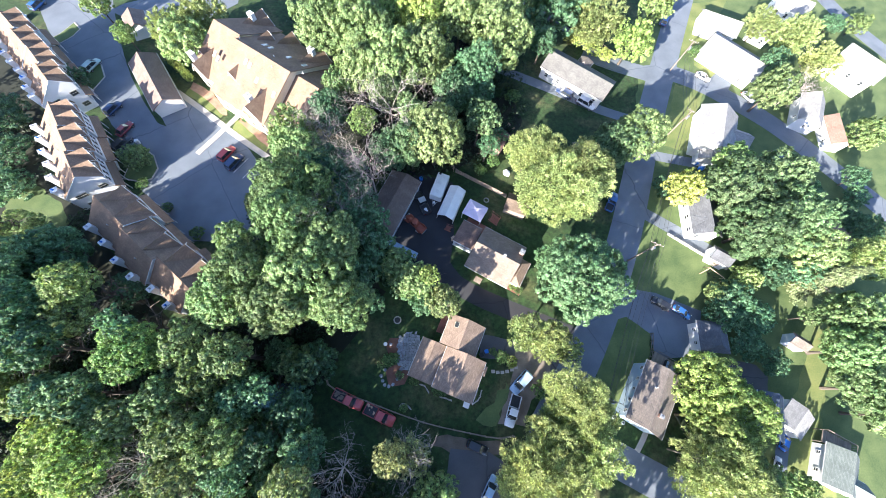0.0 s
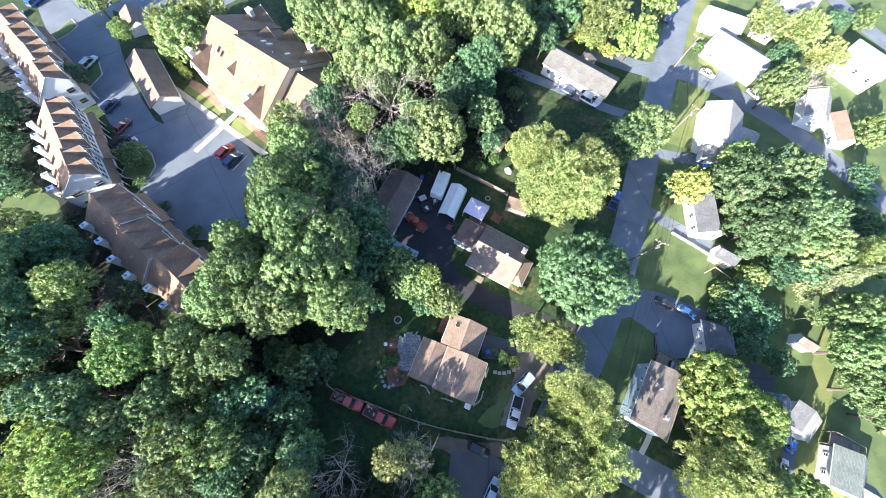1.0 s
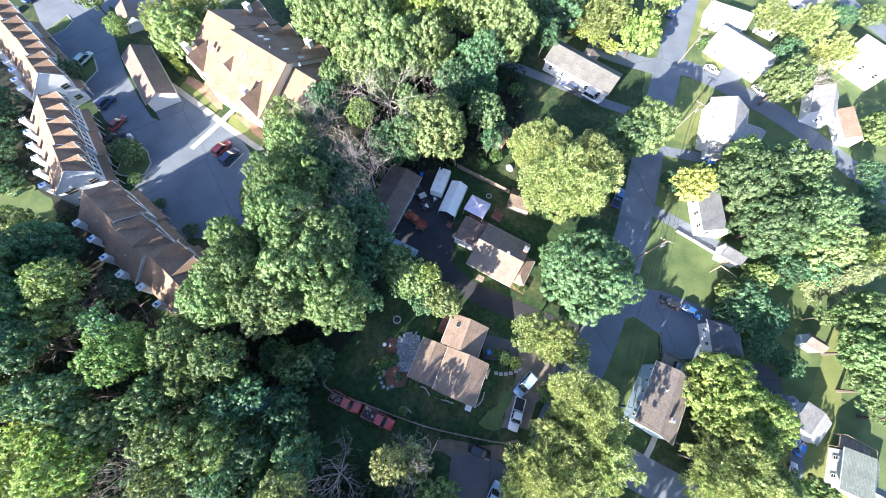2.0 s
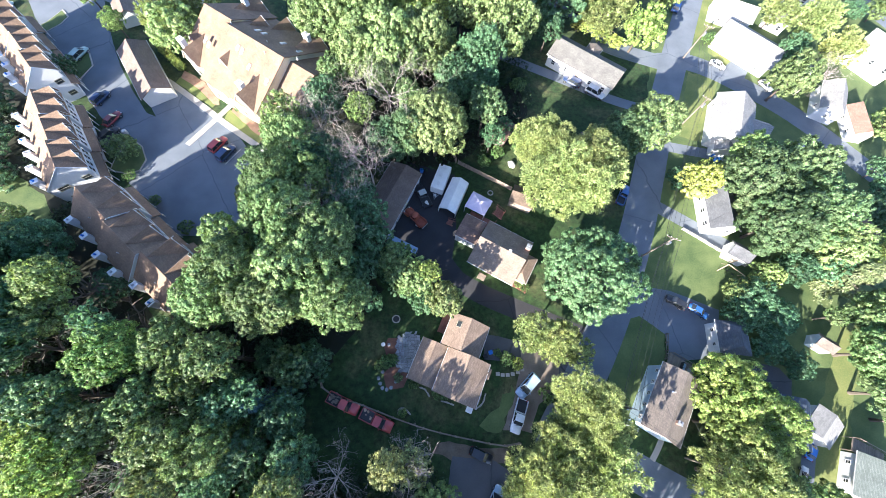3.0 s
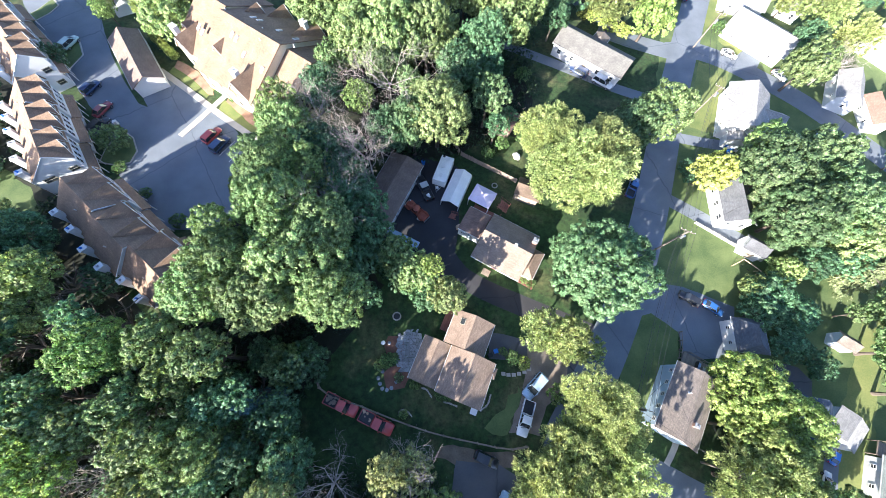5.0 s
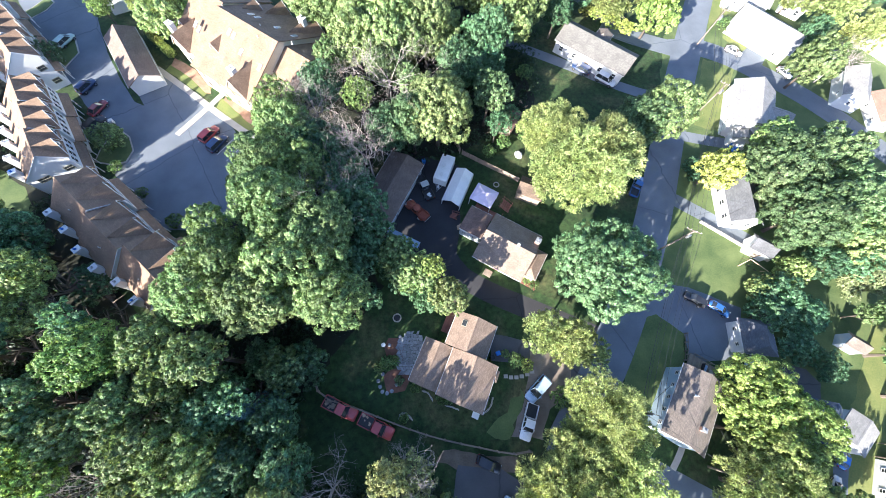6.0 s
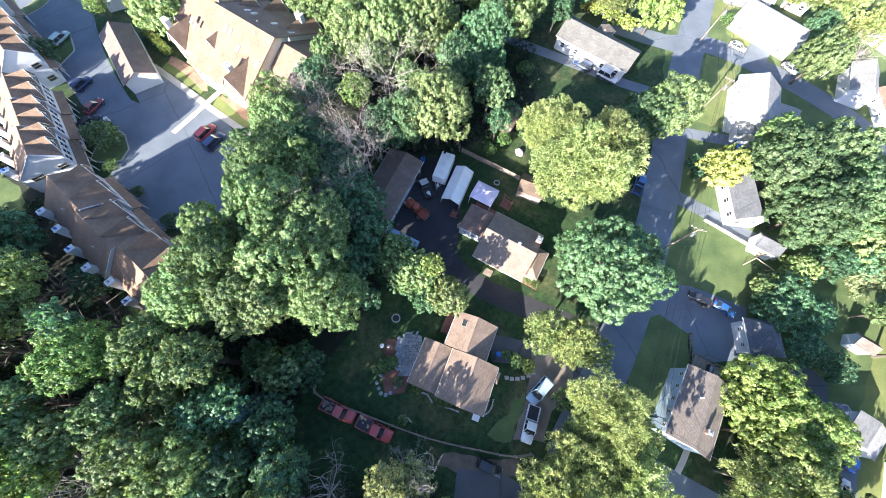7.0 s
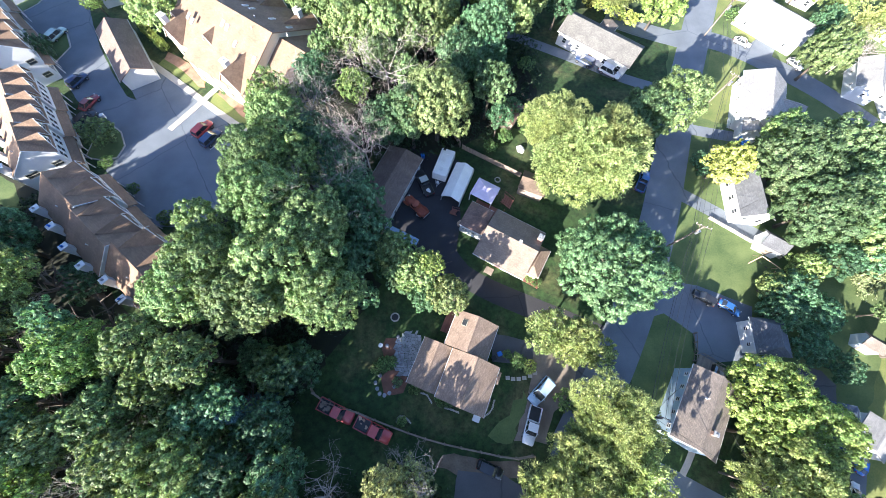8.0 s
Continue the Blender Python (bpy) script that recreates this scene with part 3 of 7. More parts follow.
strip("driveway", [(16.5, 72.2), (26, 67.8), (33.3, 64.2), (41.2, 60.2), (50, 57)], 2.7, ASPHALT, 0.018, "long asphalt driveway along a lawn")
strip("pavement", [(38.3, -9.2), (37.2, -10.8), (35.9, -12.4)], 0.9, CONCRETE, 0.03, "pale concrete path to the street")
strip("pavement", [(24.4, -13.2), (22.5, -16.4), (20, -21)], 0.8, CONCRETE, 0.03, "pale concrete path from the street")
patch("mulch_bed", [(-6.6, 5.9), (-4.4, 6.1), (-3.6, 4.2), (-4.0, 2.6), (-6.4, 3.0), (-7.2, 4.4)], MULCH, 0.02, "red mulch bed", 0.4)
patch("mulch_bed", [(-7.0, 0.6), (-4.6, 1.6), (-2.6, 0.2), (-3.4, -1.8), (-6.2, -2.2)], MULCH, 0.02, "red mulch bed edged with pale stones", 0.4)

for points in ([(-89.3, 72.2), (-87.3, 73.2), (-85.2, 75.7), (-84.4, 78.3), (-86.5, 80.4), (-88.4, 76.3), (-90.4, 74.0)], [(-76.3, 56.6), (-75.1, 60.2), (-74.0, 63.7), (-76.4, 68.2), (-77.9, 65.3), (-80.0, 64.3), (-79.4, 60.3)], [(-62.0, 37.2), (-61.9, 40.2), (-60.3, 45.1), (-57.5, 43.1), (-55.8, 39.9), (-56.3, 37.3), (-58.7, 36.6)]):
    mx, my = sum(p[0] for p in points) / len(points), sum(p[1] for p in points) / len(points)
    patch("kerb", points, CONCRETE, 0.12, "pale concrete kerb of a lot island", 0.05)
    patch("island_grass", [(x + (mx - x) * 0.08, y + (my - y) * 0.08) for x, y in points], OLIVE_GRASS, 0.135, "grass of a small lot island", 0.05)
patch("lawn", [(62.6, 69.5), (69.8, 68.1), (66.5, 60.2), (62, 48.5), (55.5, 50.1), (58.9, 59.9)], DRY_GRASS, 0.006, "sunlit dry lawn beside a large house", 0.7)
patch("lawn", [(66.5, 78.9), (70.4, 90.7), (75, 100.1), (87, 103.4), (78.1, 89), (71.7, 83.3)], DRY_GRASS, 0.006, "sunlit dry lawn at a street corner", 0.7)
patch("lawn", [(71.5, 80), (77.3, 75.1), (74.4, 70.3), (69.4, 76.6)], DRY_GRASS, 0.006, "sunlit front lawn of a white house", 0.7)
patch("lawn", [(44.5, 29.1), (49.6, 27.9), (61, 18.6), (54, 12), (45.3, 15), (39.4, 15.4)], OLIVE_GRASS, 0.006, "olive lawn below a driveway, half shade mixed into colour", 0.7)
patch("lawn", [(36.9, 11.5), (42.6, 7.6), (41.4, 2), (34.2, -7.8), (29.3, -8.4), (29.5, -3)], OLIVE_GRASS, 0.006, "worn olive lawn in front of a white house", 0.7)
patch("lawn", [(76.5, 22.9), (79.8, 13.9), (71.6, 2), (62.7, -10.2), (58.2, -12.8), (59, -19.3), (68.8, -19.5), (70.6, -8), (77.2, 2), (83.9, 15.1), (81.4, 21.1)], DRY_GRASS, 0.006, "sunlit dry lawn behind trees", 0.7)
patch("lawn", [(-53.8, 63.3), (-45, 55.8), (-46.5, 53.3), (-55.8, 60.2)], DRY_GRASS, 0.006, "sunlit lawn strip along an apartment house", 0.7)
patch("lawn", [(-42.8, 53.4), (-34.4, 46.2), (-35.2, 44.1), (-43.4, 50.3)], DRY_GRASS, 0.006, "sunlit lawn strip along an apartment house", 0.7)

patch("parking_lot", [(-61.9, 57.6), (-55.3, 58.3), (-45.2, 50.8), (-39.1, 46.0), (-35.8, 41.8), (-45.0, 40.3), (-50.9, 45.5), (-56.8, 50.1)], ASPHALT, 0.016, "cracked asphalt parking bays beside a lawn", 0.1)
patch("ground_dirt", [(5.3, 55.0), (19.2, 64.1), (22.0, 55.7), (17.4, 46.1), (9.7, 47.8)], LITTER, 0.010, "dark bare ground under trees, partly darkened as shade", 0.8)

# parking bay lines
for k in range(5):
    bm = bmesh.new()
    box(bm, -2.1, 2.1, -0.05, 0.05, 0.005, 0.02)
    ob = tagged(mesh_object("parking_line", bm, LINE, label="worn white parking bay line"), kind="structure")
    ob.matrix_basis = pose(-43.6 + 2.05 * k, 44.0 - 1.35 * k, 0.0, 0, 0, 58)


# ---- houses ----
def house(name, x, y, L, W, turn, eave, rise, roof_mat, wall_mat, label, over=0.4, hip=0.0, front=3, side=2, door_mat=None, category="house", pane=(0.75, 1.0)):
    """A gabled house; windows run along both long sides and the ends."""
    h = place(name, x, y, 0, turn, label, category)
    gable(h, L, W, eave, rise, roof_mat, wall_mat, over, hip=hip)
    l, w = L / 2 - over, W / 2 - over
    storeys = 2 if eave > 4.6 else 1
    for st in range(storeys):
        z = eave - 1.35 - 2.6 * st
        for i in range(front):
            px = -l + 2 * l * (i + 0.5) / front
            for s in (-1, 1):
                if not (door_mat and st == storeys - 1 and s < 0 and i == front // 2):
                    add_window(h, px, s * w, z, 90 * s, *pane)
        for i in range(side):
            py = -w + 2 * w * (i + 0.5) / side
            for s in (-1, 1):
                add_window(h, s * l, py, z, 0 if s > 0 else 180, *pane)
    if door_mat:
        add_door(h, -l + 2 * l * (front // 2 + 0.5) / front, -w, -90, door_mat)
    return h


def deck(parent, x0, x1, y0, y1, z, material, rail=True, name="deck"):
    """A plank deck with posts, rails and balusters."""
    bm = bmesh.new()
    box(bm, x0 + 0.02, x1 - 0.02, y0 + 0.02, y1 - 0.02, z - 0.16, z - 0.045, 0.01)
    d = part(name, bm, material, parent)
    k = max(3, int((y1 - y0) / 0.16))
    for i in range(k):
        a = y0 + (y1 - y0) * i / k
        bm = bmesh.new()
        box(bm, x0, x1, a, a + (y1 - y0) / k - 0.012, z - 0.04, z)
        part("plank", bm, material, d)
    for px in (x0 + 0.06, x1 - 0.06):
        for py in (y0 + 0.06, y1 - 0.06):
            bm = bmesh.new()
            box(bm, px - 0.05, px + 0.05, py - 0.05, py + 0.05, 0, z - 0.17)
            part("post", bm, material, d)
    if rail:
        bm = bmesh.new()
        for a, b, c, e in ((x0, x1, y0, y0), (x0, x0, y0, y1), (x1, x1, y0, y1)):
            n_ = max(2, int((abs(b - a) + abs(e - c)) / 0.35))
            for i in range(n_ + 1):
                px, py = a + (b - a) * i / n_, c + (e - c) * i / n_
                box(bm, px - 0.025, px + 0.025, py - 0.025, py + 0.025, z, z + 0.9)
            box(bm, min(a, b) - 0.05, max(a, b) + 0.05, min(c, e) - 0.05, max(c, e) + 0.05, z + 0.9, z + 0.96)
        part("railing", bm, material, d)
    return d


# house with a long ridge beside the garage yard
ha = house("house", 13.2, 21.0, 9.0, 9.2, -29, 2.55, 2.1, ROOF_SAND, SIDING_CREAM, "single-storey house with a sunlit grey shingle roof and brick chimney", over=0.75, door_mat=RED_WOOD)
gable(ha, 5.4, 3.0, 2.2, 0.9, ROOF_TAN, SIDING_CREAM, 0.3, x=5.0, y=-0.4, turn=90, hip=1.3)
chimney(ha, 3.9, 2.6, 2.4, 4.7, 0.8, 0.8)
bm = bmesh.new()
box(bm, 1.1, 1.6, -0.1, 0.4, 4.3, 4.95, 0.04)
part("roof_vent", bm, TRIM, ha, "square white roof vent")
hw = place("house_annex", 7.9, 25.4, 0, -28, "flat-roofed annex with dark brown shingles and white walls", "annex")
gable(hw, 4.2, 4.9, 2.7, 0.35, ROOF_MAROON, SIDING_WHITE, 0.15)
for px in (-1.0, 0.4):
    add_window(hw, px, -2.3, 1.6, -90, 0.8, 0.6)
deck(hw, -1.6, 3.4, 2.5, 4.4, 0.7, RED_WOOD)
deck(ha, 4.8, 7.4, -3.9, -2.2, 0.35, RED_WOOD, False, "porch")
deck(ha, -1.6, -0.2, -5.7, -4.5, 0.3, WOOD, False, "entrance_step")

def garden_stairs(x, y, heading, width, steps, label):
    """Wooden steps that climb along their own +x, with side boards and a rail."""
    s = place("wooden_stairs", x, y, 0, heading, label, "stairs")
    for k in range(steps):
        bm = bmesh.new()
        box(bm, -1.2 + 0.36 * k, -0.88 + 0.36 * k, -width / 2, width / 2, 0.14 + 0.18 * k, 0.18 + 0.18 * k, 0.01)
        part("tread", bm, RED_WOOD, s)
    for sy in (-1, 1):
        bm = bmesh.new()
        tube(bm, (-1.25, sy * width / 2, 0.05), (-0.9 + 0.36 * steps, sy * width / 2, 0.18 * steps), 0.09, 0.09, 4)
        part("side_board", bm, RED_WOOD, s)
        bm = bmesh.new()
        tube(bm, (-1.2, sy * width / 2, 0.95), (-0.9 + 0.36 * steps, sy * width / 2, 0.9 + 0.18 * steps), 0.045, 0.045, 5)
        for k in (0, steps // 2, steps):
            tube(bm, (-1.2 + 0.36 * k, sy * width / 2, 0), (-1.2 + 0.36 * k, sy * width / 2, 0.95 + 0.18 * k), 0.04, 0.04, 5)
        part("rail", bm, RED_WOOD, s)


garden_stairs(13.6, 30.0, 152, 1.7, 5, "red-brown wooden stairs beside a gazebo")
garden_stairs(4.8, 27.4, -28, 1.0, 3, "small wooden steps at an annex corner")
ga = house("garage", -7.3, 31.6, 14.4, 6.6, 66, 2.7, 0.9, ROOF_BROWN, SIDING_WHITE, "long garage with a brown shingle roof", front=5, side=1, category="garage")

# gabled house with three roofs, stone patio
hb = house("house", 5.7, -0.2, 7.0, 7.2, 68, 3.2, 1.8, ROOF_TAN, SIDING_CREAM, "tan-roofed bungalow dappled with tree shade", front=2, side=3, door_mat=WOOD)
gable(hb, 5.4, 6.6, 2.9, 1.3, ROOF_TAN, SIDING_CREAM, 0.3, x=6.3, y=1.7)
gable(hb, 6.8, 4.6, 2.5, 0.7, ROOF_TAN, SIDING_CREAM, 0.3, x=0.1, y=5.7)
bm = bmesh.new()
tilt = pose(7.45, 3.3, 3.67, -21.5, 0, 0)
box(bm, -0.5, 0.5, -0.42, 0.42, -0.08, 0.06, 0.02, tilt)
sk = part("skylight", bm, TRIM_OLIVE, hb)
bm = bmesh.new()
box(bm, -0.42, 0.42, -0.34, 0.34, 0.06, 0.08, 0, tilt)
part("pane", bm, GLASS, sk)
deck(hb, 5.4, 9.0, 5.1, 6.3, 0.4, RED_WOOD, False)
for hood in ((2.1, -3.4), (-1.8, -3.1)):
    gable(hb, 1.5, 1.7, 2.75, 0.45, ROOF_TAN, SIDING_CREAM, 0.2, x=hood[0], y=hood[1], turn=90, hip=0.5, trim=False)
bm = bmesh.new()
box(bm, -4.4, -3.3, -3.4, -2.4, 2.0, 2.2, 0.03)
part("awning", bm, TRIM, hb, "small white door awning")

# two-storey house with a white side wall, its blue shade put into the siding colour
hc = house("house", 37.9, -3.9, 10.6, 6.3, 58, 4.4, 1.5, ROOF_GREY, SIDING_SHADE_BLUE, "white-sided house tinted blue as shade, with a grey-tan shingle roof", pane=(0.5, 0.65), front=5, side=1, door_mat=WOOD)
chimney(hc, -2.4, -0.9, 5.0, 6.3, 0.5, 0.6)
vent_pipe(hc, 1.4, 0.9, 5.6)
deck(hc, 5.3, 8.7, -3.8, 0.6, 1.0, WOOD)
for k in (0, 1):
    bm = bmesh.new()
    box(bm, -5.75, -5.2, 2.45 - 1.6 * k, 2.95 - 1.6 * k, 0.0, 0.6, 0.04)
    unit = part("air_conditioner", bm, TRIM, hc, "white air conditioning box")
    bm = bmesh.new()
    tube(bm, (-5.48, 2.7 - 1.6 * k, 0.59), (-5.48, 2.7 - 1.6 * k, 0.63), 0.2, 0.2, 14)
    part("fan_grille", bm, DARK_PLASTIC, unit)

hs = house("house", 52.2, 6.2, 5.6, 5.4, 84, 2.9, 1.7, ROOF_DARK, SIDING_WHITE, "small white house with a charcoal roof", pane=(0.5, 0.6), front=2, side=1, hip=1.3, door_mat=WOOD)
hd = house("house", 35.8, 67.8, 17.0, 7.8, -36, 3.0, 1.9, ROOF_ASH, SIDING_WHITE, "long white house with a grey sunlit roof", front=5, side=2, door_mat=WOOD)
gable(hd, 4.2, 3.4, 2.8, 1.4, ROOF_GREY, SIDING_WHITE, 0.3, x=-0.5, y=4.0, turn=90, hip=1.2)
he = house("house", 66.0, 52.2, 13.0, 8.6, 68, 3.4, 2.2, ROOF_PALE, SIDING_WHITE, "large white house with a bright sunlit roof", pane=(0.55, 0.7), front=3, side=2, door_mat=WOOD)
gable(he, 6.0, 4.6, 2.6, 1.4, ROOF_PALE, SIDING_WHITE, 0.3, x=1.0, y=-5.0, turn=90)
gable(he, 4.0, 4.2, 2.4, 1.2, ROOF_PALE, SIDING_WHITE, 0.3, x=-6.6, y=0.6)
hf = house("house", 57.0, 30.6, 9.2, 6.0, 84, 3.2, 2.0, ROOF_DARK, SIDING_WHITE, "white house with a charcoal gable roof", front=3, side=2, door_mat=WOOD)
hg = house("house", 78.2, 76.6, 15.0, 9.6, -44, 2.8, 2.0, ROOF_PALE, SIDING_WHITE, "long white house with a bright roof", front=3, side=1, door_mat=WOOD, pane=(0.5, 0.6))
hh = house("house", 92.2, 59.6, 9.2, 5.6, 62, 3.2, 2.0, ROOF_PALE, SIDING_WHITE, "tall white house beside a red-brown roofed wing", front=2, side=1, pane=(0.5, 0.6))
hi = house("house", 96.8, 54.0, 8.4, 4.4, 80, 2.6, 1.5, ROOF_RED, SIDING_WHITE, "white house with a red-brown shingle roof", front=2, side=1, pane=(0.5, 0.6))
hj = house("house", 82.9, 29.6, 10.0, 5.6, -66, 3.2, 2.0, ROOF_GREY, SIDING_PALE, "pale grey house with steep gables behind trees", front=3, side=2)
gable(hj, 4.6, 3.6, 3.0, 1.8, ROOF_GREY, SIDING_PALE, 0.3, x=-2.8, y=-2.6, turn=90)
hk = house("house", 58.6, -6.8, 7.4, 4.4, 72, 3.0, 1.6, ROOF_BLUE, SIDING_WHITE, "house with a slate blue roof behind a bright tree", front=2, side=2)
hl = house("house", 68.2, -15.0, 6.6, 5.4, 60, 2.6, 1.9, ROOF_SAGE, SIDING_WHITE, "white house with grey-green gabled roofs and a deck", front=2, side=1, pane=(0.5, 0.6))
gable(hl, 5.0, 3.0, 2.4, 1.4, ROOF_SAGE, SIDING_WHITE, 0.25, x=-1.4, y=-1.8, turn=90)
deck(hl, 3.2, 5.4, -2.4, 2.4, 1.6, WOOD)
hm = house("house", 77.6, 88.6, 10.4, 7.0, -24, 2.8, 1.9, ROOF_PALE, SIDING_WHITE, "white house at the street corner", front=2, side=1, pane=(0.5, 0.6))
hn = house("house", 89.4, 86.6, 6.0, 4.6, -36, 2.8, 1.5, ROOF_PALE, SIDING_WHITE, "small white outbuilding with a pale roof", front=2, side=1)
ho = house("house", 110, 74.0, 11.0, 9.0, -52, 4.6, 2.2, ROOF_PALE, SIDING_WHITE, "white house by the far street", front=3, side=2)
hp = house("house", 34.7, 43.8, 8.0, 6.4, -14, 3.0, 1.9, ROOF_GREY, SIDING_PALE, "grey-roofed house half under trees", front=3, side=2)
hq = house("house", 116, 46, 9.0, 7.0, 40, 4.0, 2.0, ROOF_PALE, SIDING_PALE, "pale house at the end of the street", front=3, side=2)
hr = house("house", 100, 96, 9.0, 7.0, -30, 4.0, 2.0, ROOF_PALE, SIDING_WHITE, "white house among far trees", front=3, side=2)


def shed(x, y, L, W, turn, eave, rise, roof_mat, wall_mat, label):
    s = place("shed", x, y, 0, turn, label, "shed")
    gable(s, L, W, eave, rise, roof_mat, wall_mat, 0.2, trim=False)
    add_door(s, 0, -W / 2 + 0.2, -90, WOOD, 1.2, 1.8)
    return s


shed(18.4, 32.6, 4.8, 3.9, -22, 2.2, 0.9, ROOF_WOOD_SHADED, WOOD, "wooden garden shed with a brown roof darkened as shade")
shed(63.4, -7.4, 5.0, 4.4, 40, 2.6, 0.8, ROOF_PALE, SIDING_WHITE, "white metal-roofed shed on a lawn")
shed(69.5, 5.4, 3.2, 2.4, -35, 2.1, 0.9, ROOF_GREY, SIDING_PALE, "small grey shed on a lawn")
shed(15.2, 48.4, 5.4, 3.6, 62, 2.1, 0.8, ROOF_RED, WOOD, "red-brown roofed shed under trees")
shed(59.0, 22.0, 4.0, 3.2, -32, 2.3, 1.2, ROOF_DARK, SIDING_WHITE, "small white garage with a charcoal roof")
shed(93.0, 70.0, 2.6, 2.4, 20, 2.0, 0.8, ROOF_PALE, SIDING_WHITE, "small white garden shed")


# ---- town houses ----
def dormer(parent, x, front, eave, reach, width, rise, roof_mat, wall_mat, side=1.0):
    """A gabled dormer on a slope: its face stands at y = front, its ridge meets the slope at a distance of reach behind."""
    m = pose(x, front, eave, 0, 0, 0 if side > 0 else 180)
    bm = bmesh.new()
    face = [bm.verts.new(m @ Vector(c)) for c in ((-width / 2, 0, -0.5), (width / 2, 0, -0.5), (width / 2, 0, 0.05), (0, 0, rise), (-width / 2, 0, 0.05))]
    back = [bm.verts.new(m @ Vector(c)) for c in ((-width / 2, -0.4, -0.5), (width / 2, -0.4, -0.5), (width / 2, -0.4, 0.05), (0, -0.4, rise), (-width / 2, -0.4, 0.05))]
    bm.faces.new(face)
    bm.faces.new(back[::-1])
    for i in range(5):
        j = (i + 1) % 5
        bm.faces.new((face[i], back[i], back[j], face[j]))
    bmesh.ops.recalc_face_normals(bm, faces=bm.faces)
    d = part("dormer", bm, wall_mat, parent)
    bm = bmesh.new()
    for s in (-1, 1):
        slab(bm, [m @ Vector(c) for c in ((0, 0.3, rise + 0.14), (s * (width / 2 + 0.12), 0.3, 0.02), (s * (width / 2 + 0.12), -0.1, 0.1), (0, -reach, rise + 0.14))], 0.1)
    bm.normal_update()
    slope_uv(bm)
    part("dormer_roof", bm, roof_mat, d)
    for s in (-1, 1):
        bm = bmesh.new()
        a, c = m @ Vector((0, 0.3, rise + 0.1)), m @ Vector((s * (width / 2 + 0.12), 0.3, -0.02))
        tube(bm, a, c, 0.06, 0.06, 4)
        part("bargeboard", bm, TRIM, d, "white dormer edge board")
    add_window(d, x, front, eave + rise * 0.28, 90 if side > 0 else -90, width * 0.36, rise * 0.42)
    return d


def saltbox(parent, x, y, L, wl, wr, eave_l, top, eave_r, roof_mat, wall_mat, over=0.3):
    """Walls and an uneven ridged roof: the -y slope is long and low, the +y slope short and high."""
    bm = bmesh.new()
    l = L / 2 - 0.15
    pl = eave_l + (top - eave_l) * over / wl
    pr = eave_r + (top - eave_r) * over / wr
    pts = [(-wl + over, 0), (wr - over, 0), (wr - over, pr - 0.05), (0, top - 0.08), (-wl + over, pl - 0.05)]
    ends = [[bm.verts.new((x + s * l, y + py, pz)) for py, pz in pts] for s in (-1, 1)]
    bm.faces.new(ends[0])
    bm.faces.new(ends[1][::-1])
    for i in range(5):
        k = (i + 1) % 5
        bm.faces.new((ends[0][k], ends[0][i], ends[1][i], ends[1][k]))
    bmesh.ops.recalc_face_normals(bm, faces=bm.faces)
    part("wall", bm, wall_mat, parent)
    bm = bmesh.new()
    slab(bm, [(x - L / 2, y - wl, eave_l + 0.1), (x + L / 2, y - wl, eave_l + 0.1), (x + L / 2, y, top + 0.1), (x - L / 2, y, top + 0.1)])
    slab(bm, [(x - L / 2, y + wr, eave_r + 0.1), (x + L / 2, y + wr, eave_r + 0.1), (x + L / 2, y, top + 0.1), (x - L / 2, y, top + 0.1)])
    bm.normal_update()
    slope_uv(bm)
    roof = part("roof", bm, roof_mat, parent)
    bm = bmesh.new()
    ridge(bm, x - L / 2, x + L / 2, y, top + 0.1, (top - eave_l) / wl * 0.8, Matrix.Identity(4))
    bm.normal_update()
    slope_uv(bm)
    part("ridge_cap", bm, roof_mat, roof)
    for s in (-1, 1):
        bm = bmesh.new()
        for w, e, d in ((wl, eave_l, -1), (wr, eave_r, 1)):
            tube(bm, (x + s * L / 2, y + d * w, e), (x + s * L / 2, y, top), 0.07, 0.07, 4)
        part("bargeboard", bm, TRIM, roof, "white gable edge board")
    return roof


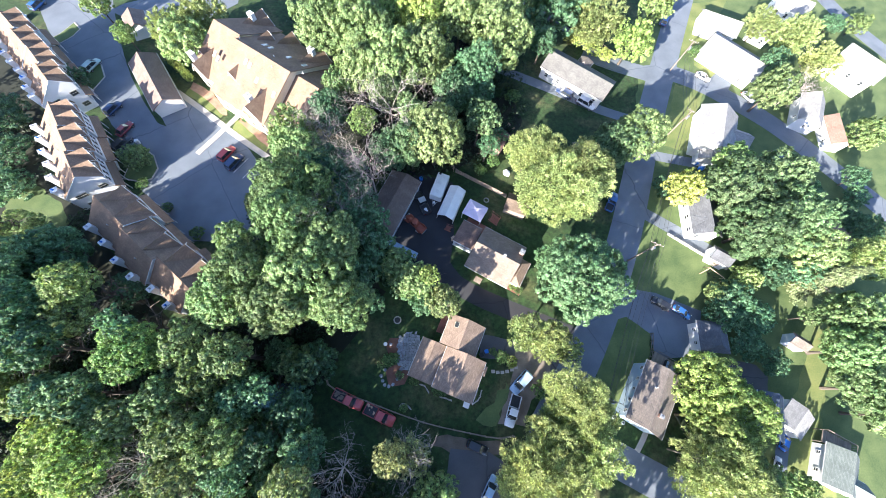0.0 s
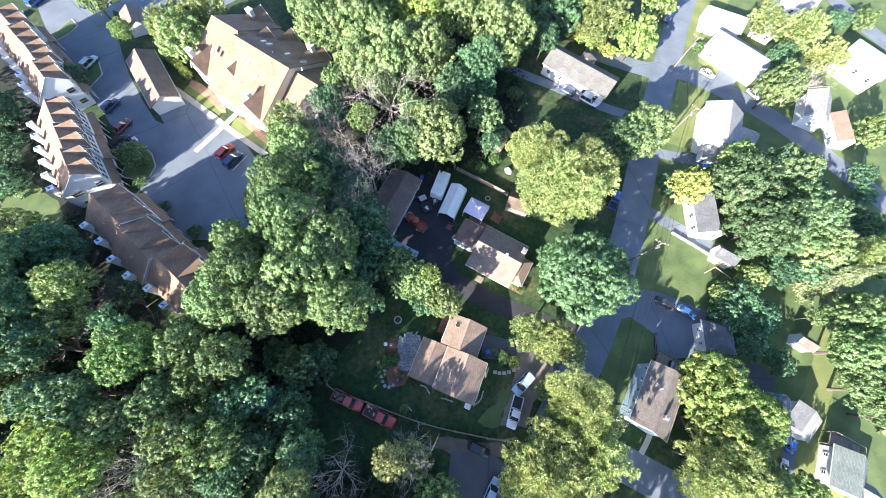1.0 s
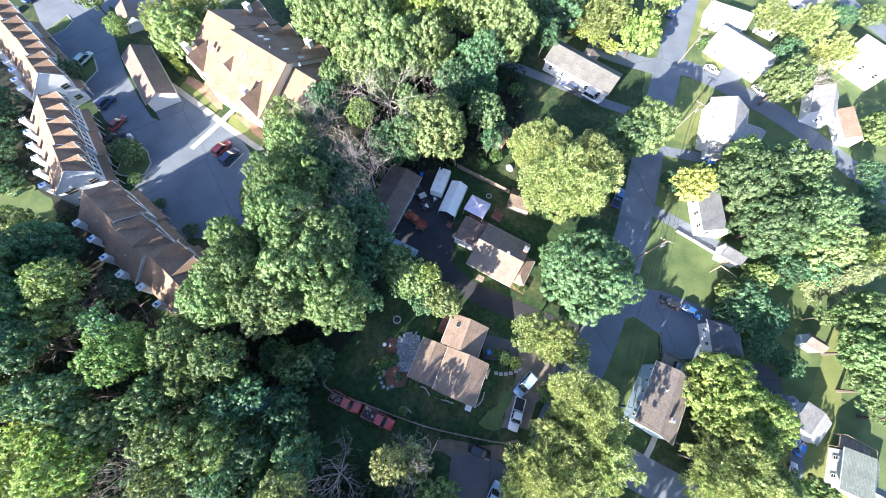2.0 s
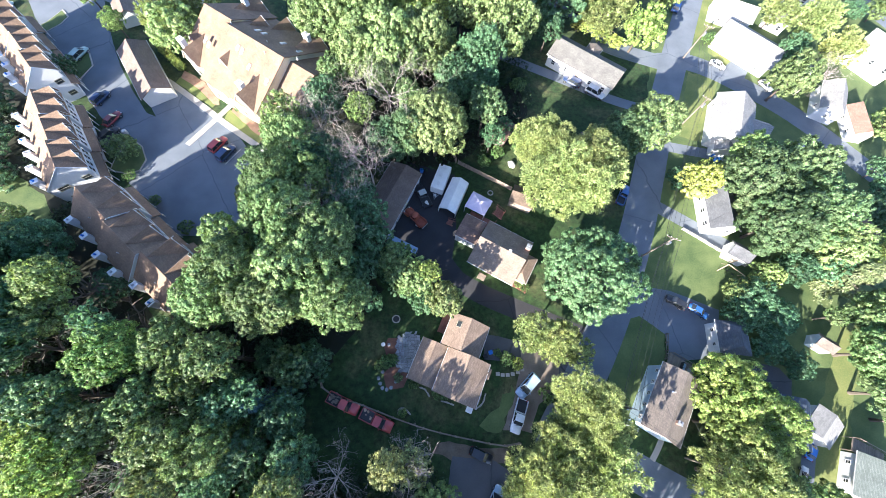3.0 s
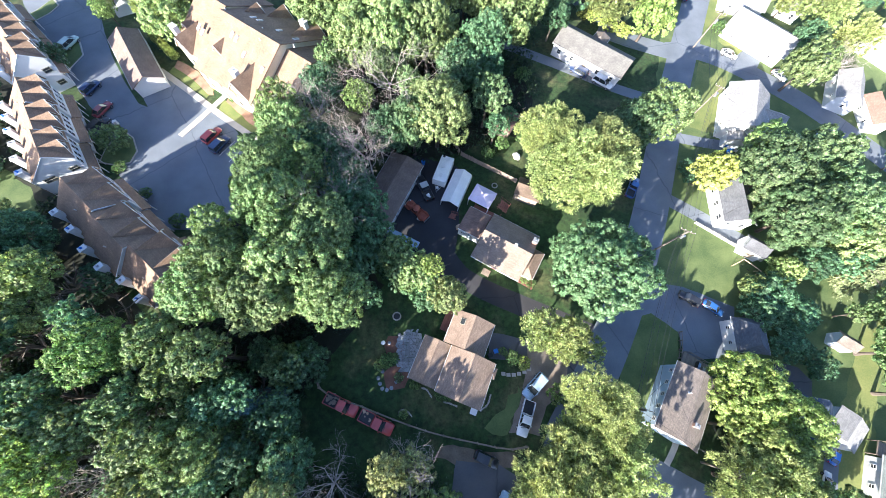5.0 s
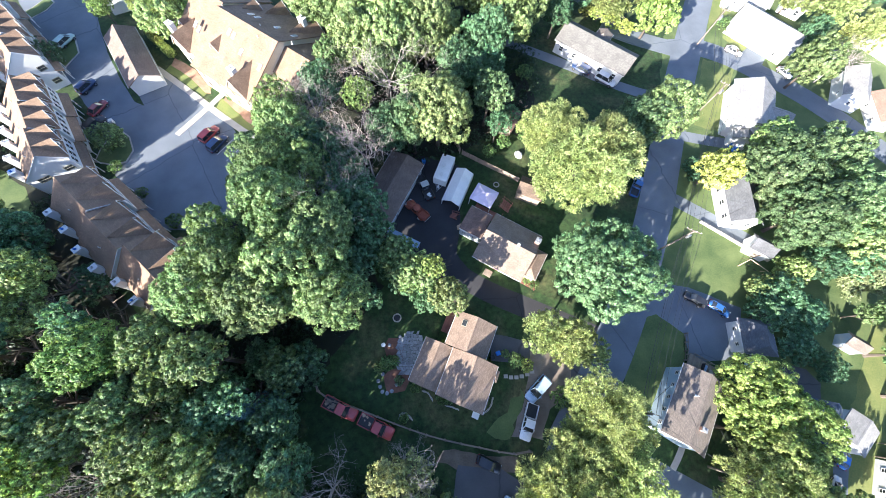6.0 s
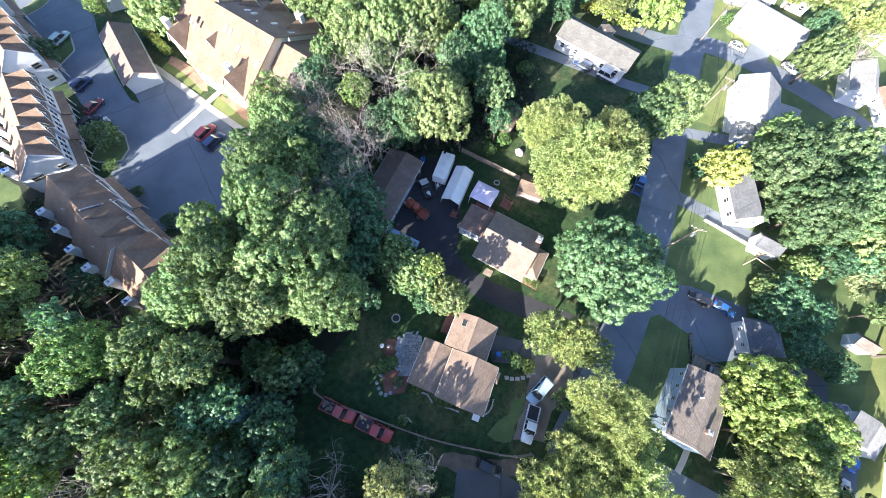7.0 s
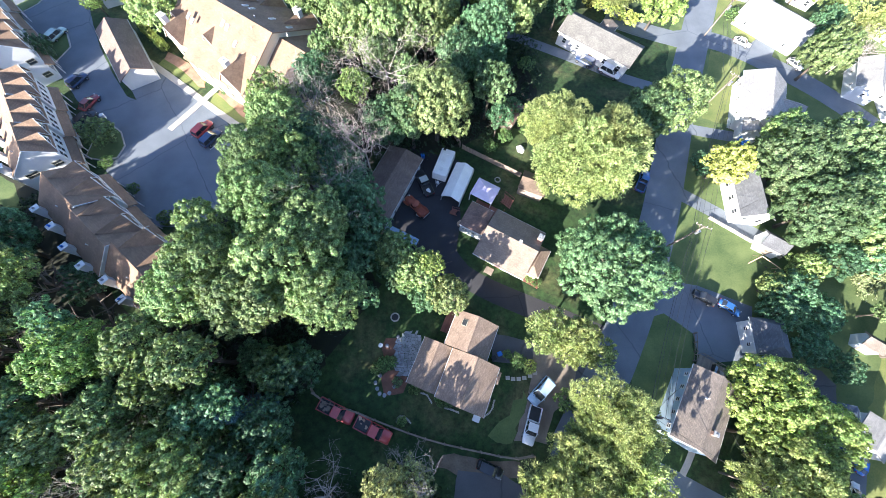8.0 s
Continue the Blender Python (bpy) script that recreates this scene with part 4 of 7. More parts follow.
def town_row(x, y, turn, blocks, wl, wr, label, wall_mat, dormer_shift=0.0, eave_l=5.0, top=8.6, eave_r=6.2):
    """A stepped row of town houses: blocks are (along, across, length); -y is the chimney side."""
    row = place("town_house_row", x, y, 0, turn, label, "town houses")
    for k, (ox, oy, unit) in enumerate(blocks):
        saltbox(row, ox, oy, unit, wl, wr, eave_l, top - 0.12 * (k % 2), eave_r, ROOF_TOWN, wall_mat)
        for i in (-0.25, 0.25):
            dormer(row, ox + unit * i + dormer_shift, oy + wr - 0.25, eave_r + 0.12, wr * 0.92, unit * 0.47, (top - eave_r) * 0.94, ROOF_TOWN, wall_mat)
            cx = ox + unit * i + 0.3
            bm = bmesh.new()
            box(bm, cx - 0.42, cx + 0.42, oy - wl - 0.55, oy - wl + 0.45, 0, 6.7, 0.03)
            chase = part("chimney_chase", bm, SIDING_WHITE, row, "white boxed chimney")
            bm = bmesh.new()
            box(bm, cx - 0.50, cx + 0.50, oy - wl - 0.63, oy - wl + 0.53, 6.7, 6.82, 0.02)
            part("cap", bm, TRIM, chase)
            bm = bmesh.new()
            tube(bm, (cx, oy - wl - 0.1, 6.8), (cx, oy - wl - 0.1, 7.15), 0.17, 0.15, 10)
            part("flue", bm, BLUE_TARP if (k + (i > 0)) % 2 else STEEL, chase, "round chimney pot")
            deck(row, cx - 2.3, cx - 0.7, oy - wl - 1.3, oy - wl + 0.25, 0.5, WOOD, True, "back_deck")
        a, c = ox - unit / 2, ox + unit / 2
        y0, y1 = oy + wr - 0.4, oy + wr + 0.8
        bm = bmesh.new()
        slab(bm, [(a, y0, 3.4), (c, y0, 3.4), (c, y1, 2.6), (a, y1, 2.6)])
        bm.normal_update()
        slope_uv(bm)
        p = part("porch_roof", bm, ROOF_TOWN, row)
        for i in range(3):
            bm = bmesh.new()
            px = a + unit * (i + 0.5) / 3
            box(bm, px - 0.07, px + 0.07, y1 - 0.25, y1 - 0.11, 0, 2.55)
            part("post", bm, TRIM, p, "white porch post")
        for i in (-0.34, -0.12, 0.12, 0.34):
            add_window(row, ox + unit * i, oy + wr - 0.3, 4.7, 90, 0.8, 1.3)
            add_window(row, ox + unit * i, oy + wr - 0.3, 1.5, 90, 0.8, 1.2)
        for i in (-0.3, 0.0, 0.3):
            for z in (1.5, 3.9):
                add_window(row, ox + unit * i, oy - wl + 0.3, z, -90)
        bm = bmesh.new()
        vx = ox + unit * 0.1
        tube(bm, (vx, oy - wl * 0.45, eave_l + 1.9), (vx, oy - wl * 0.45, eave_l + 2.5), 0.07, 0.07, 8)
        part("vent_pipe", bm, TRIM, row, "white roof vent pipe")
    for s, (ox, oy, unit) in ((-1, blocks[0]), (1, blocks[-1])):
        for py, z, w in ((-wl * 0.55, 4.2, 1.7), (-wl * 0.55, 1.6, 1.7), (wr * 0.45, 4.4, 1.2), (wr * 0.45, 1.6, 1.2)):
            add_window(row, ox + s * (unit / 2 - 0.15), oy + py, z, 0 if s > 0 else 180, w, 0.8, TRIM_OLIVE)
    return row


town_row(-67.0, 40.4, -55, ((-6.4, 0.3, 6.4), (0.0, 0.0, 6.4), (6.4, -0.4, 6.4)), 4.7, 2.9, "stepped row of town houses with brown roofs and white chimneys", SIDING_WHITE, -0.6)
town_row(-47.4, 20.6, -40, ((-8.6, -0.2, 8.6), (0.0, -0.7, 8.6), (8.5, 0.2, 8.4)), 4.4, 4.1, "curved row of town houses with shaded brown roofs", SIDING_WHITE, -0.4, top=8.7)
town_row(-78.0, 58.0, -47, ((-2.8, 0.3, 5.6), (2.8, -0.3, 5.6)), 4.4, 2.8, "pair of town houses with brown roofs beside a lot", SIDING_WHITE, -0.5)
town_row(-86.4, 67.1, -44, ((-3.2, 0.3, 6.4), (3.2, -0.3, 6.4)), 4.4, 2.8, "far town houses with brown roofs", SIDING_WHITE, -0.5)

big = place("apartment_house", -37.6, 63.2, 0, -34, "large cream apartment house with broad brown roofs and dormers", "apartment house")
for ox, oy, l, w, e, r in ((-7.4, 1.4, 7.6, 20.0, 4.8, 5.2), (4.0, 0, 15.2, 21.5, 4.8, 5.4), (14.2, 1.2, 6.2, 16.8, 4.0, 4.4)):
    gable(big, l, w, e, r, ROOF_TOWN, SIDING_CREAM, 0.35, x=ox, y=oy, trim=False)
for ox, front, e, reach, w_, r_up in ((-8.2, -8.6, 4.9, 5.4, 4.0, 2.8), (-10.0, -5.2, 6.6, 2.4, 1.6, 1.2), (0.0, -6.2, 6.9, 3.2, 2.0, 1.5), (8.4, -10.4, 4.9, 6.0, 5.0, 3.0), (14.6, -6.8, 4.1, 4.2, 3.2, 2.0)):
    dormer(big, ox, front, e, reach, w_, r_up, ROOF_TOWN, SIDING_CREAM, -1)
for ox, front, e, reach, w_, r_up in ((-8.6, 11.2, 4.9, 6.0, 4.6, 3.0), (-2.0, 6.6, 7.0, 3.0, 2.4, 1.5), (0.6, 10.6, 4.9, 4.4, 3.0, 2.2), (8.8, 10.6, 4.9, 6.0, 5.0, 3.0), (14.6, 9.2, 4.1, 4.2, 3.0, 2.0)):
    dormer(big, ox, front, e, reach, w_, r_up, ROOF_TOWN, SIDING_CREAM, 1)
for ox, oy in ((-9.6, -7.4), (7.6, -8.6), (-8.6, 8.4), (8.8, 8.4)):
    chimney(big, ox, oy, 5.0, 8.6, 1.3, 1.0, SIDING_WHITE)
for ox, oy in ((-6.2, -4.4), (-5.0, -4.8), (1.4, -2.6), (2.6, -2.8), (5.6, -4.4), (10.6, -5.0), (-5.6, 4.6), (-4.2, 4.8), (0.6, 3.4), (2.0, 3.6), (6.6, 4.0), (10.4, 4.4)):
    s = -1 if oy < 0 else 1
    m = pose(ox, oy, 10.32 - abs(oy) * 5.4 / 10.75, -26.6 * s, 0, 0)
    bm = bmesh.new()
    box(bm, -0.32, 0.32, -0.6, 0.6, -0.05, 0.12, 0.02, m)
    win = part("skylight", bm, TRIM, big)
    bm = bmesh.new()
    box(bm, -0.24, 0.24, -0.5, 0.5, 0.12, 0.14, 0, m)
    part("pane", bm, SKYLIGHT, win)
for ox, oy in ((-3.2, 0.8), (5.4, 1.6), (7.4, -1.0), (12.6, 2.0)):
    vent_pipe(big, ox, oy, 10.2 - abs(oy) * 0.5)
for i in range(6):
    for z in (1.5, 3.7):
        add_window(big, -9 + 3.9 * i, -10.4 if i > 1 else -8.25, z, -90, 0.9, 1.1, TRIM_OLIVE)
        add_window(big, -9 + 3.9 * i, 10.4 if i > 1 else 11.05, z, 90, 0.9, 1.1, TRIM_OLIVE)
for i in (-4.4, 0.2, 4.6):
    for z in (1.3, 3.4):
        add_window(big, 16.95, 1.2 + i, z, 0, 0.9, 1.1, TRIM_OLIVE)
        add_window(big, -10.85, i, z, 180, 0.9, 1.1, TRIM_OLIVE)

cp = place("carport", -60.7, 60.7, 0, -55.5, "long carport with a brown shingle roof beside a lot", "carport")
gable(cp, 15.8, 6.2, 2.4, 1.6, ROOF_BROWN, SIDING_WHITE, 0.3)
cp2 = place("carport", -70.0, 78.6, 0, -60, "short carport with a brown shingle roof", "carport")
gable(cp2, 6.0, 5.0, 2.4, 1.4, ROOF_BROWN, SIDING_WHITE, 0.3)

# ---- vehicles ----
def loft(bm, stations, rounding=0.22):
    """A rounded hull through cross-sections of x, half width, bottom and top."""
    rings = []
    for x, hw, zb, zt in stations:
        r = min(rounding, hw * 0.6, (zt - zb) * 0.45)
        pts = [(-hw + r, zb), (hw - r, zb), (hw - 0.03, zb + r), (hw, (zb + zt) / 2), (hw - 0.05, zt - r), (hw - r, zt - 0.02), (0, zt), (-hw + r, zt - 0.02), (-hw + 0.05, zt - r), (-hw, (zb + zt) / 2), (-hw + 0.03, zb + r)]
        rings.append([bm.verts.new((x, y, z)) for y, z in pts])
    for a, b in zip(rings, rings[1:]):
        for i in range(len(a)):
            j = (i + 1) % len(a)
            bm.faces.new((a[i], a[j], b[j], b[i]))
    bm.faces.new(rings[0])
    bm.faces.new(rings[-1])
    bmesh.ops.recalc_face_normals(bm, faces=bm.faces)
    for f in bm.faces:
        f.smooth = True


def frustum(bm, x0, x1, hw, z0, tx0, tx1, thw, z1):
    low = [bm.verts.new(c) for c in ((x0, -hw, z0), (x1, -hw, z0), (x1, hw, z0), (x0, hw, z0))]
    top = [bm.verts.new(c) for c in ((tx0, -thw, z1), (tx1, -thw, z1), (tx1, thw, z1), (tx0, thw, z1))]
    bm.faces.new(low[::-1])
    bm.faces.new(top)
    for i in range(4):
        j = (i + 1) % 4
        bm.faces.new((low[i], low[j], top[j], top[i]))


def vehicle(kind, x, y, heading, colour, label, scale=1.0, load=None, top=None, liner=None, pieces=11):
    """A parked car, estate or pickup; local +x is forward."""
    name = {"sedan": "car", "suv": "car", "pickup": "pickup_truck"}[kind]
    v = place(name, x, y, 0.02, heading, label, "truck" if kind == "pickup" else "car")
    v.scale = (scale, scale, scale)
    bm = bmesh.new()
    if kind == "sedan":
        loft(bm, [(-2.3, 0.70, 0.45, 0.82), (-2.2, 0.82, 0.32, 0.93), (-1.6, 0.89, 0.28, 0.98), (0, 0.90, 0.26, 0.96), (1.1, 0.89, 0.28, 0.93), (2.0, 0.84, 0.32, 0.80), (2.3, 0.66, 0.42, 0.66)])
        cabin, wheels, length = (-1.85, 1.05, 0.80, 0.92, -1.15, 0.25, 0.62, 1.43), (-1.4, 1.4), 2.3
    elif kind == "suv":
        loft(bm, [(-2.25, 0.78, 0.45, 0.95), (-2.15, 0.88, 0.36, 1.05), (-1.4, 0.92, 0.32, 1.07), (0, 0.93, 0.32, 1.05), (1.1, 0.92, 0.34, 1.03), (1.95, 0.87, 0.38, 0.92), (2.25, 0.70, 0.48, 0.78)])
        cabin, wheels, length = (-2.12, 1.15, 0.83, 1.0, -1.85, 0.35, 0.68, 1.70), (-1.4, 1.38), 2.25
    else:
        loft(bm, [(-0.62, 0.93, 0.45, 1.10), (0.4, 0.94, 0.42, 1.10), (1.5, 0.93, 0.42, 1.08), (2.4, 0.90, 0.45, 1.00), (2.72, 0.78, 0.52, 0.88)])
        cabin, wheels, length = (-0.55, 1.35, 0.84, 1.05, -0.38, 0.72, 0.70, 1.78), (-1.75, 1.75), 2.72
    body = part("body", bm, colour, v)
    bm = bmesh.new()
    frustum(bm, *cabin)
    glass = part("window_glass", bm, GLASS, v, "dark tinted glass")
    x0, x1, hw, z0, t0, t1, thw, z1 = cabin
    bm = bmesh.new()
    box(bm, t0 - 0.04, t1 + 0.04, -thw - 0.03, thw + 0.03, z1 - 0.03, z1 + 0.05, 0.03)
    part("roof", bm, top or colour, v)
    for bx, tx, more in ((x0, t0, 0.0), (x1, t1, 0.0), ((x0 + x1) / 2 - 0.2, (t0 + t1) / 2 - 0.1, 0.01)):
        for sy in (-1, 1):
            bm = bmesh.new()
            tube(bm, (bx, sy * (hw + more / 2), z0), (tx, sy * (thw + more), z1), 0.05, 0.045, 5)
            part("pillar", bm, colour, v)
    if kind == "pickup":
        bm = bmesh.new()
        box(bm, -2.72, -0.66, -0.90, 0.90, 0.50, 0.72)
        box(bm, -2.72, -0.66, -0.93, -0.83, 0.50, 1.10, 0.02)
        box(bm, -2.72, -0.66, 0.83, 0.93, 0.50, 1.10, 0.02)
        box(bm, -2.76, -2.68, -0.90, 0.90, 0.52, 1.08, 0.02)
        part("bed", bm, colour, v)
        bm = bmesh.new()
        box(bm, -2.66, -0.70, -0.82, 0.82, 0.72, 0.76)
        part("bed_liner", bm, liner or DARK_PLASTIC, v)
        if load:
            r_ = random.Random(int(abs(x) * 10))
            for _ in range(pieces):
                bm = bmesh.new()
                a, b, s = r_.uniform(-2.4, -0.9), r_.uniform(-0.6, 0.6), r_.uniform(0.12, 0.32)
                box(bm, -s, s, -s * 0.7, s * 0.7, 0, s, 0.03, pose(a, b, 0.76, r_.uniform(-20, 20), r_.uniform(-20, 20), r_.uniform(0, 180)))
                part("loose_board", bm, load, v)
    for wx in wheels:
        for sy in (-1, 1):
            bm = bmesh.new()
            tube(bm, (wx, sy * 0.70, 0.33), (wx, sy * 0.93, 0.33), 0.34, 0.34, 18)
            w = part("wheel", bm, RUBBER, v, "black tyre")
            bm = bmesh.new()
            tube(bm, (wx, sy * 0.90, 0.33), (wx, sy * 0.945, 0.33), 0.21, 0.19, 12)
            part("rim", bm, RIM, w, "metal wheel rim")
    for sy in (-1, 1):
        bm = bmesh.new()
        box(bm, length - 0.22, length - 0.02, sy * 0.58 - 0.14, sy * 0.58 + 0.14, 0.62, 0.76, 0.03)
        part("headlight", bm, LAMP_GLASS, v, "clear headlight")
        bm = bmesh.new()
        back = -length if kind != "pickup" else -2.77
        box(bm, back - 0.02, back + 0.14, sy * 0.68 - 0.12, sy * 0.68 + 0.12, 0.68, 0.86, 0.02)
        part("tail_light", bm, TAIL_RED, v, "red tail light")
        bm = bmesh.new()
        box(bm, x1 - 0.55, x1 - 0.38, sy * 0.98 - 0.09, sy * 0.98 + 0.09, z0 + 0.02, z0 + 0.17, 0.03)
        part("mirror", bm, colour, v)
    for bx, sx in ((length - 0.02, 1), ((-length if kind != "pickup" else -2.8) - 0.02, -1)):
        bm = bmesh.new()
        box(bm, bx - 0.07, bx + 0.07, -0.74, 0.74, 0.40, 0.58, 0.04)
        part("bumper", bm, DARK_PLASTIC, v)
    bm = bmesh.new()
    for k in range(2):
        box(bm, -0.03, 0.03, -0.45, 0.45, 0, 0.02, 0, pose(x1 + 0.02, -0.1 + 0.3 * k, z0 + 0.04, 0, 0, 20))
    part("wiper", bm, DARK_PLASTIC, v)
    return v


RED = paint("red_paint", (0.42, 0.055, 0.048))
DEEP_RED = paint("dark_red_paint", (0.22, 0.022, 0.025))
WHITE_PAINT = paint("white_paint", (0.72, 0.74, 0.76))
SILVER_BLUE = paint("silver_blue_paint", (0.32, 0.43, 0.55))
BLACK = paint("black_paint", (0.016, 0.017, 0.020))
OLD_RED = surface("rusted_orange_red_paint", (0.20, 0.045, 0.022), (0.42, 0.115, 0.060), 1.0, 0.6, 4.0, 0.3)
BLUE = paint("blue_paint", (0.03, 0.11, 0.32))
NAVY = paint("navy_paint", (0.018, 0.040, 0.110))
SILVER = paint("silver_paint", (0.45, 0.46, 0.46))
BRIGHT_BLUE = paint("bright_blue_paint", (0.02, 0.14, 0.50))
PALE_GREEN = paint("pale_green_paint", (0.40, 0.52, 0.48))


def blob(bm, x, y, z, sx, sy, sz):
    """A smooth rounded swelling."""
    made = bmesh.ops.create_uvsphere(bm, u_segments=16, v_segments=10, radius=1.0, matrix=pose(x, y, z) @ Matrix.Diagonal((sx, sy, sz, 1)))
    for f in {f for v in made["verts"] for f in v.link_faces}:
        f.smooth = True


def old_truck(x, y, heading, label):
    """A truck of the forties: narrow bonnet, swelling wings, rounded cab, open bed; local +x is forward."""
    v = place("pickup_truck", x, y, 0.02, heading, label, "truck")
    bm = bmesh.new()
    loft(bm, [(0.45, 0.66, 0.55, 1.22), (1.2, 0.58, 0.55, 1.22), (1.9, 0.48, 0.55, 1.15), (2.2, 0.36, 0.58, 1.0)], 0.3)
    part("bonnet", bm, OLD_RED, v)
    bm = bmesh.new()
    loft(bm, [(-0.72, 0.74, 0.5, 1.22), (-0.6, 0.80, 0.45, 1.28), (0.3, 0.80, 0.45, 1.26), (0.6, 0.70, 0.5, 1.2)], 0.15)
    part("cab", bm, OLD_RED, v)
    bm = bmesh.new()
    frustum(bm, -0.66, 0.55, 0.72, 1.2, -0.55, 0.28, 0.60, 1.66)
    part("window_glass", bm, GLASS, v, "dark glass")
    bm = bmesh.new()
    blob(bm, -0.15, 0, 1.62, 0.64, 0.74, 0.19)
    part("roof", bm, OLD_RED, v, "rounded worn roof")
    for sx in (-1, 1):
        for sy in (-1, 1):
            bm = bmesh.new()
            tube(bm, (-0.05 + 0.56 * sx, sy * 0.70, 1.2), (-0.13 + 0.42 * sx, sy * 0.60, 1.64), 0.06, 0.05, 6)
            part("pillar", bm, OLD_RED, v)
    for sy in (-1, 1):
        bm = bmesh.new()
        blob(bm, 1.50, sy * 0.74, 0.62, 0.72, 0.24, 0.40)
        wing = part("front_wing", bm, OLD_RED, v)
        bm = bmesh.new()
        blob(bm, 2.02, sy * 0.66, 0.92, 0.14, 0.12, 0.12)
        part("headlight", bm, LAMP_GLASS, wing, "round headlight")
        bm = bmesh.new()
        blob(bm, -1.75, sy * 0.88, 0.60, 0.58, 0.17, 0.38)
        part("rear_wing", bm, OLD_RED, v)
        bm = bmesh.new()
        box(bm, -1.2, 0.95, sy * 0.82 - 0.12, sy * 0.82 + 0.12, 0.40, 0.45, 0.02)
        part("running_board", bm, DARK_PLASTIC, v)
        bm = bmesh.new()
        box(bm, -2.6, -0.80, sy * 0.76 - 0.04, sy * 0.76 + 0.04, 0.60, 1.12, 0.03)
        part("bed_side", bm, OLD_RED, v)
        for wx in (-1.75, 1.55):
            bm = bmesh.new()
            tube(bm, (wx, sy * 0.66, 0.34), (wx, sy * 0.86, 0.34), 0.34, 0.34, 16)
            w = part("wheel", bm, RUBBER, v, "black tyre")
            bm = bmesh.new()
            tube(bm, (wx, sy * 0.84, 0.34), (wx, sy * 0.88, 0.34), 0.19, 0.17, 10)
            part("rim", bm, RIM, w, "metal wheel rim")
    for x0, x1, name in ((-0.86, -0.78, "bed_front"), (-2.66, -2.58, "tailgate")):
        bm = bmesh.new()
        box(bm, x0, x1, -0.78, 0.78, 0.60, 1.10, 0.02)
        part(name, bm, OLD_RED, v)
    bm = bmesh.new()
    for k in range(7):
        box(bm, -2.58, -0.86, -0.70 + 0.2 * k, -0.52 + 0.2 * k, 0.60, 0.66, 0.01)
    part("bed_floor", bm, OLD_RED, v, "rusty ribbed bed floor")
    for bx in (2.34, -2.76):
        bm = bmesh.new()
        box(bm, bx - 0.05, bx + 0.05, -0.8, 0.8, 0.46, 0.60, 0.03)
        part("bumper", bm, RIM, v)
    return v


def mower(x, y, heading):
    """A small push mower."""
    m_ = place("lawn_mower", x, y, 0.02, heading, "small pale push mower beside an old truck", "mower")
    bm = bmesh.new()
    loft(bm, [(-0.35, 0.20, 0.14, 0.26), (-0.2, 0.28, 0.12, 0.32), (0.25, 0.28, 0.12, 0.32), (0.42, 0.18, 0.14, 0.26)], 0.08)
    part("deck", bm, WHITE_PAINT, m_)
    bm = bmesh.new()
    tube(bm, (0.05, 0, 0.3), (0.05, 0, 0.52), 0.15, 0.13, 12)
    part("engine", bm, DARK_PLASTIC, m_)
    for wx in (-0.36, 0.36):
        for sy in (-1, 1):
            bm = bmesh.new()
            tube(bm, (wx, sy * 0.27, 0.14), (wx, sy * 0.33, 0.14), 0.14, 0.14, 12)
            part("wheel", bm, RUBBER, m_)
    bm = bmesh.new()
    for sy in (-1, 1):
        tube(bm, (-0.3, sy * 0.22, 0.25), (-1.05, sy * 0.22, 0.95), 0.02, 0.02, 6)
    tube(bm, (-1.05, -0.23, 0.95), (-1.05, 0.23, 0.95), 0.025, 0.025, 6)
    part("handle", bm, DARK_PLASTIC, m_)


def rubbish_bin(x, y, heading, label):
    """A wheeled bin with a lid."""
    b_ = place("rubbish_bin", x, y, 0.02, heading, label, "bin")
    bm = bmesh.new()
    loft(bm, [(-0.30, 0.24, 0.06, 0.95), (-0.26, 0.28, 0.04, 0.98), (0.26, 0.28, 0.04, 0.98), (0.30, 0.24, 0.06, 0.95)], 0.06)
    part("body", bm, DARK_PLASTIC, b_)
    bm = bmesh.new()
    box(bm, -0.33, 0.33, -0.31, 0.31, 0.98, 1.04, 0.03)
    part("lid", bm, DARK_PLASTIC, b_)


mower(-2.0, 27.0, 150)
rubbish_bin(-6.3, 27.3, 40, "dark plastic rubbish bin beside the garage wall")
vehicle("pickup", -12.8, -4.1, -24, RED, "old red pickup truck loaded with brush beside a rail fence", 0.98, WOOD)
vehicle("pickup", -7.4, -6.5, -25, RED, "red pickup truck with black bed beside a rail fence", 0.99, PINK_WOOD, None, None, 5)
vehicle("suv", 16.8, -1.5, 224, SILVER_BLUE, "silver-blue estate car parked on bare dirt", 1.02)
vehicle("pickup", 15.0, -6.0, -110, WHITE_PAINT, "white pickup truck with black bed on dirt", 0.95)
vehicle("suv", 45.4, 12.7, 145, BLACK, "black car parked on an asphalt pad", 0.8)
vehicle("sedan", 49.3, 11.1, -37, BLUE, "blue car parked on an asphalt pad", 0.8)
vehicle("suv", -42.6, 43.7, 60, RED, "red car parked in a marked bay", 0.92)
vehicle("suv", -40.6, 41.7, 60, NAVY, "dark blue car parked in a marked bay", 0.95)
vehicle("pickup", -1.1, 33.2, 116, BLACK, "black pickup truck with a silver roof, white boxes in its bed", 0.98, VINYL, SILVER, None, 2)
old_truck(-2.6, 28.6, 138, "rusty orange-red old truck in the garage yard")
vehicle("suv", 8.8, -11.4, -24, BLACK, "dark car at the end of a shaded driveway", 0.8)
vehicle("sedan", 10.6, -17.2, 60, SILVER_BLUE, "pale blue car under a tree", 0.9)
vehicle("suv", -68.9, 54.4, 66, NAVY, "dark blue car parked by the town houses", 0.88)
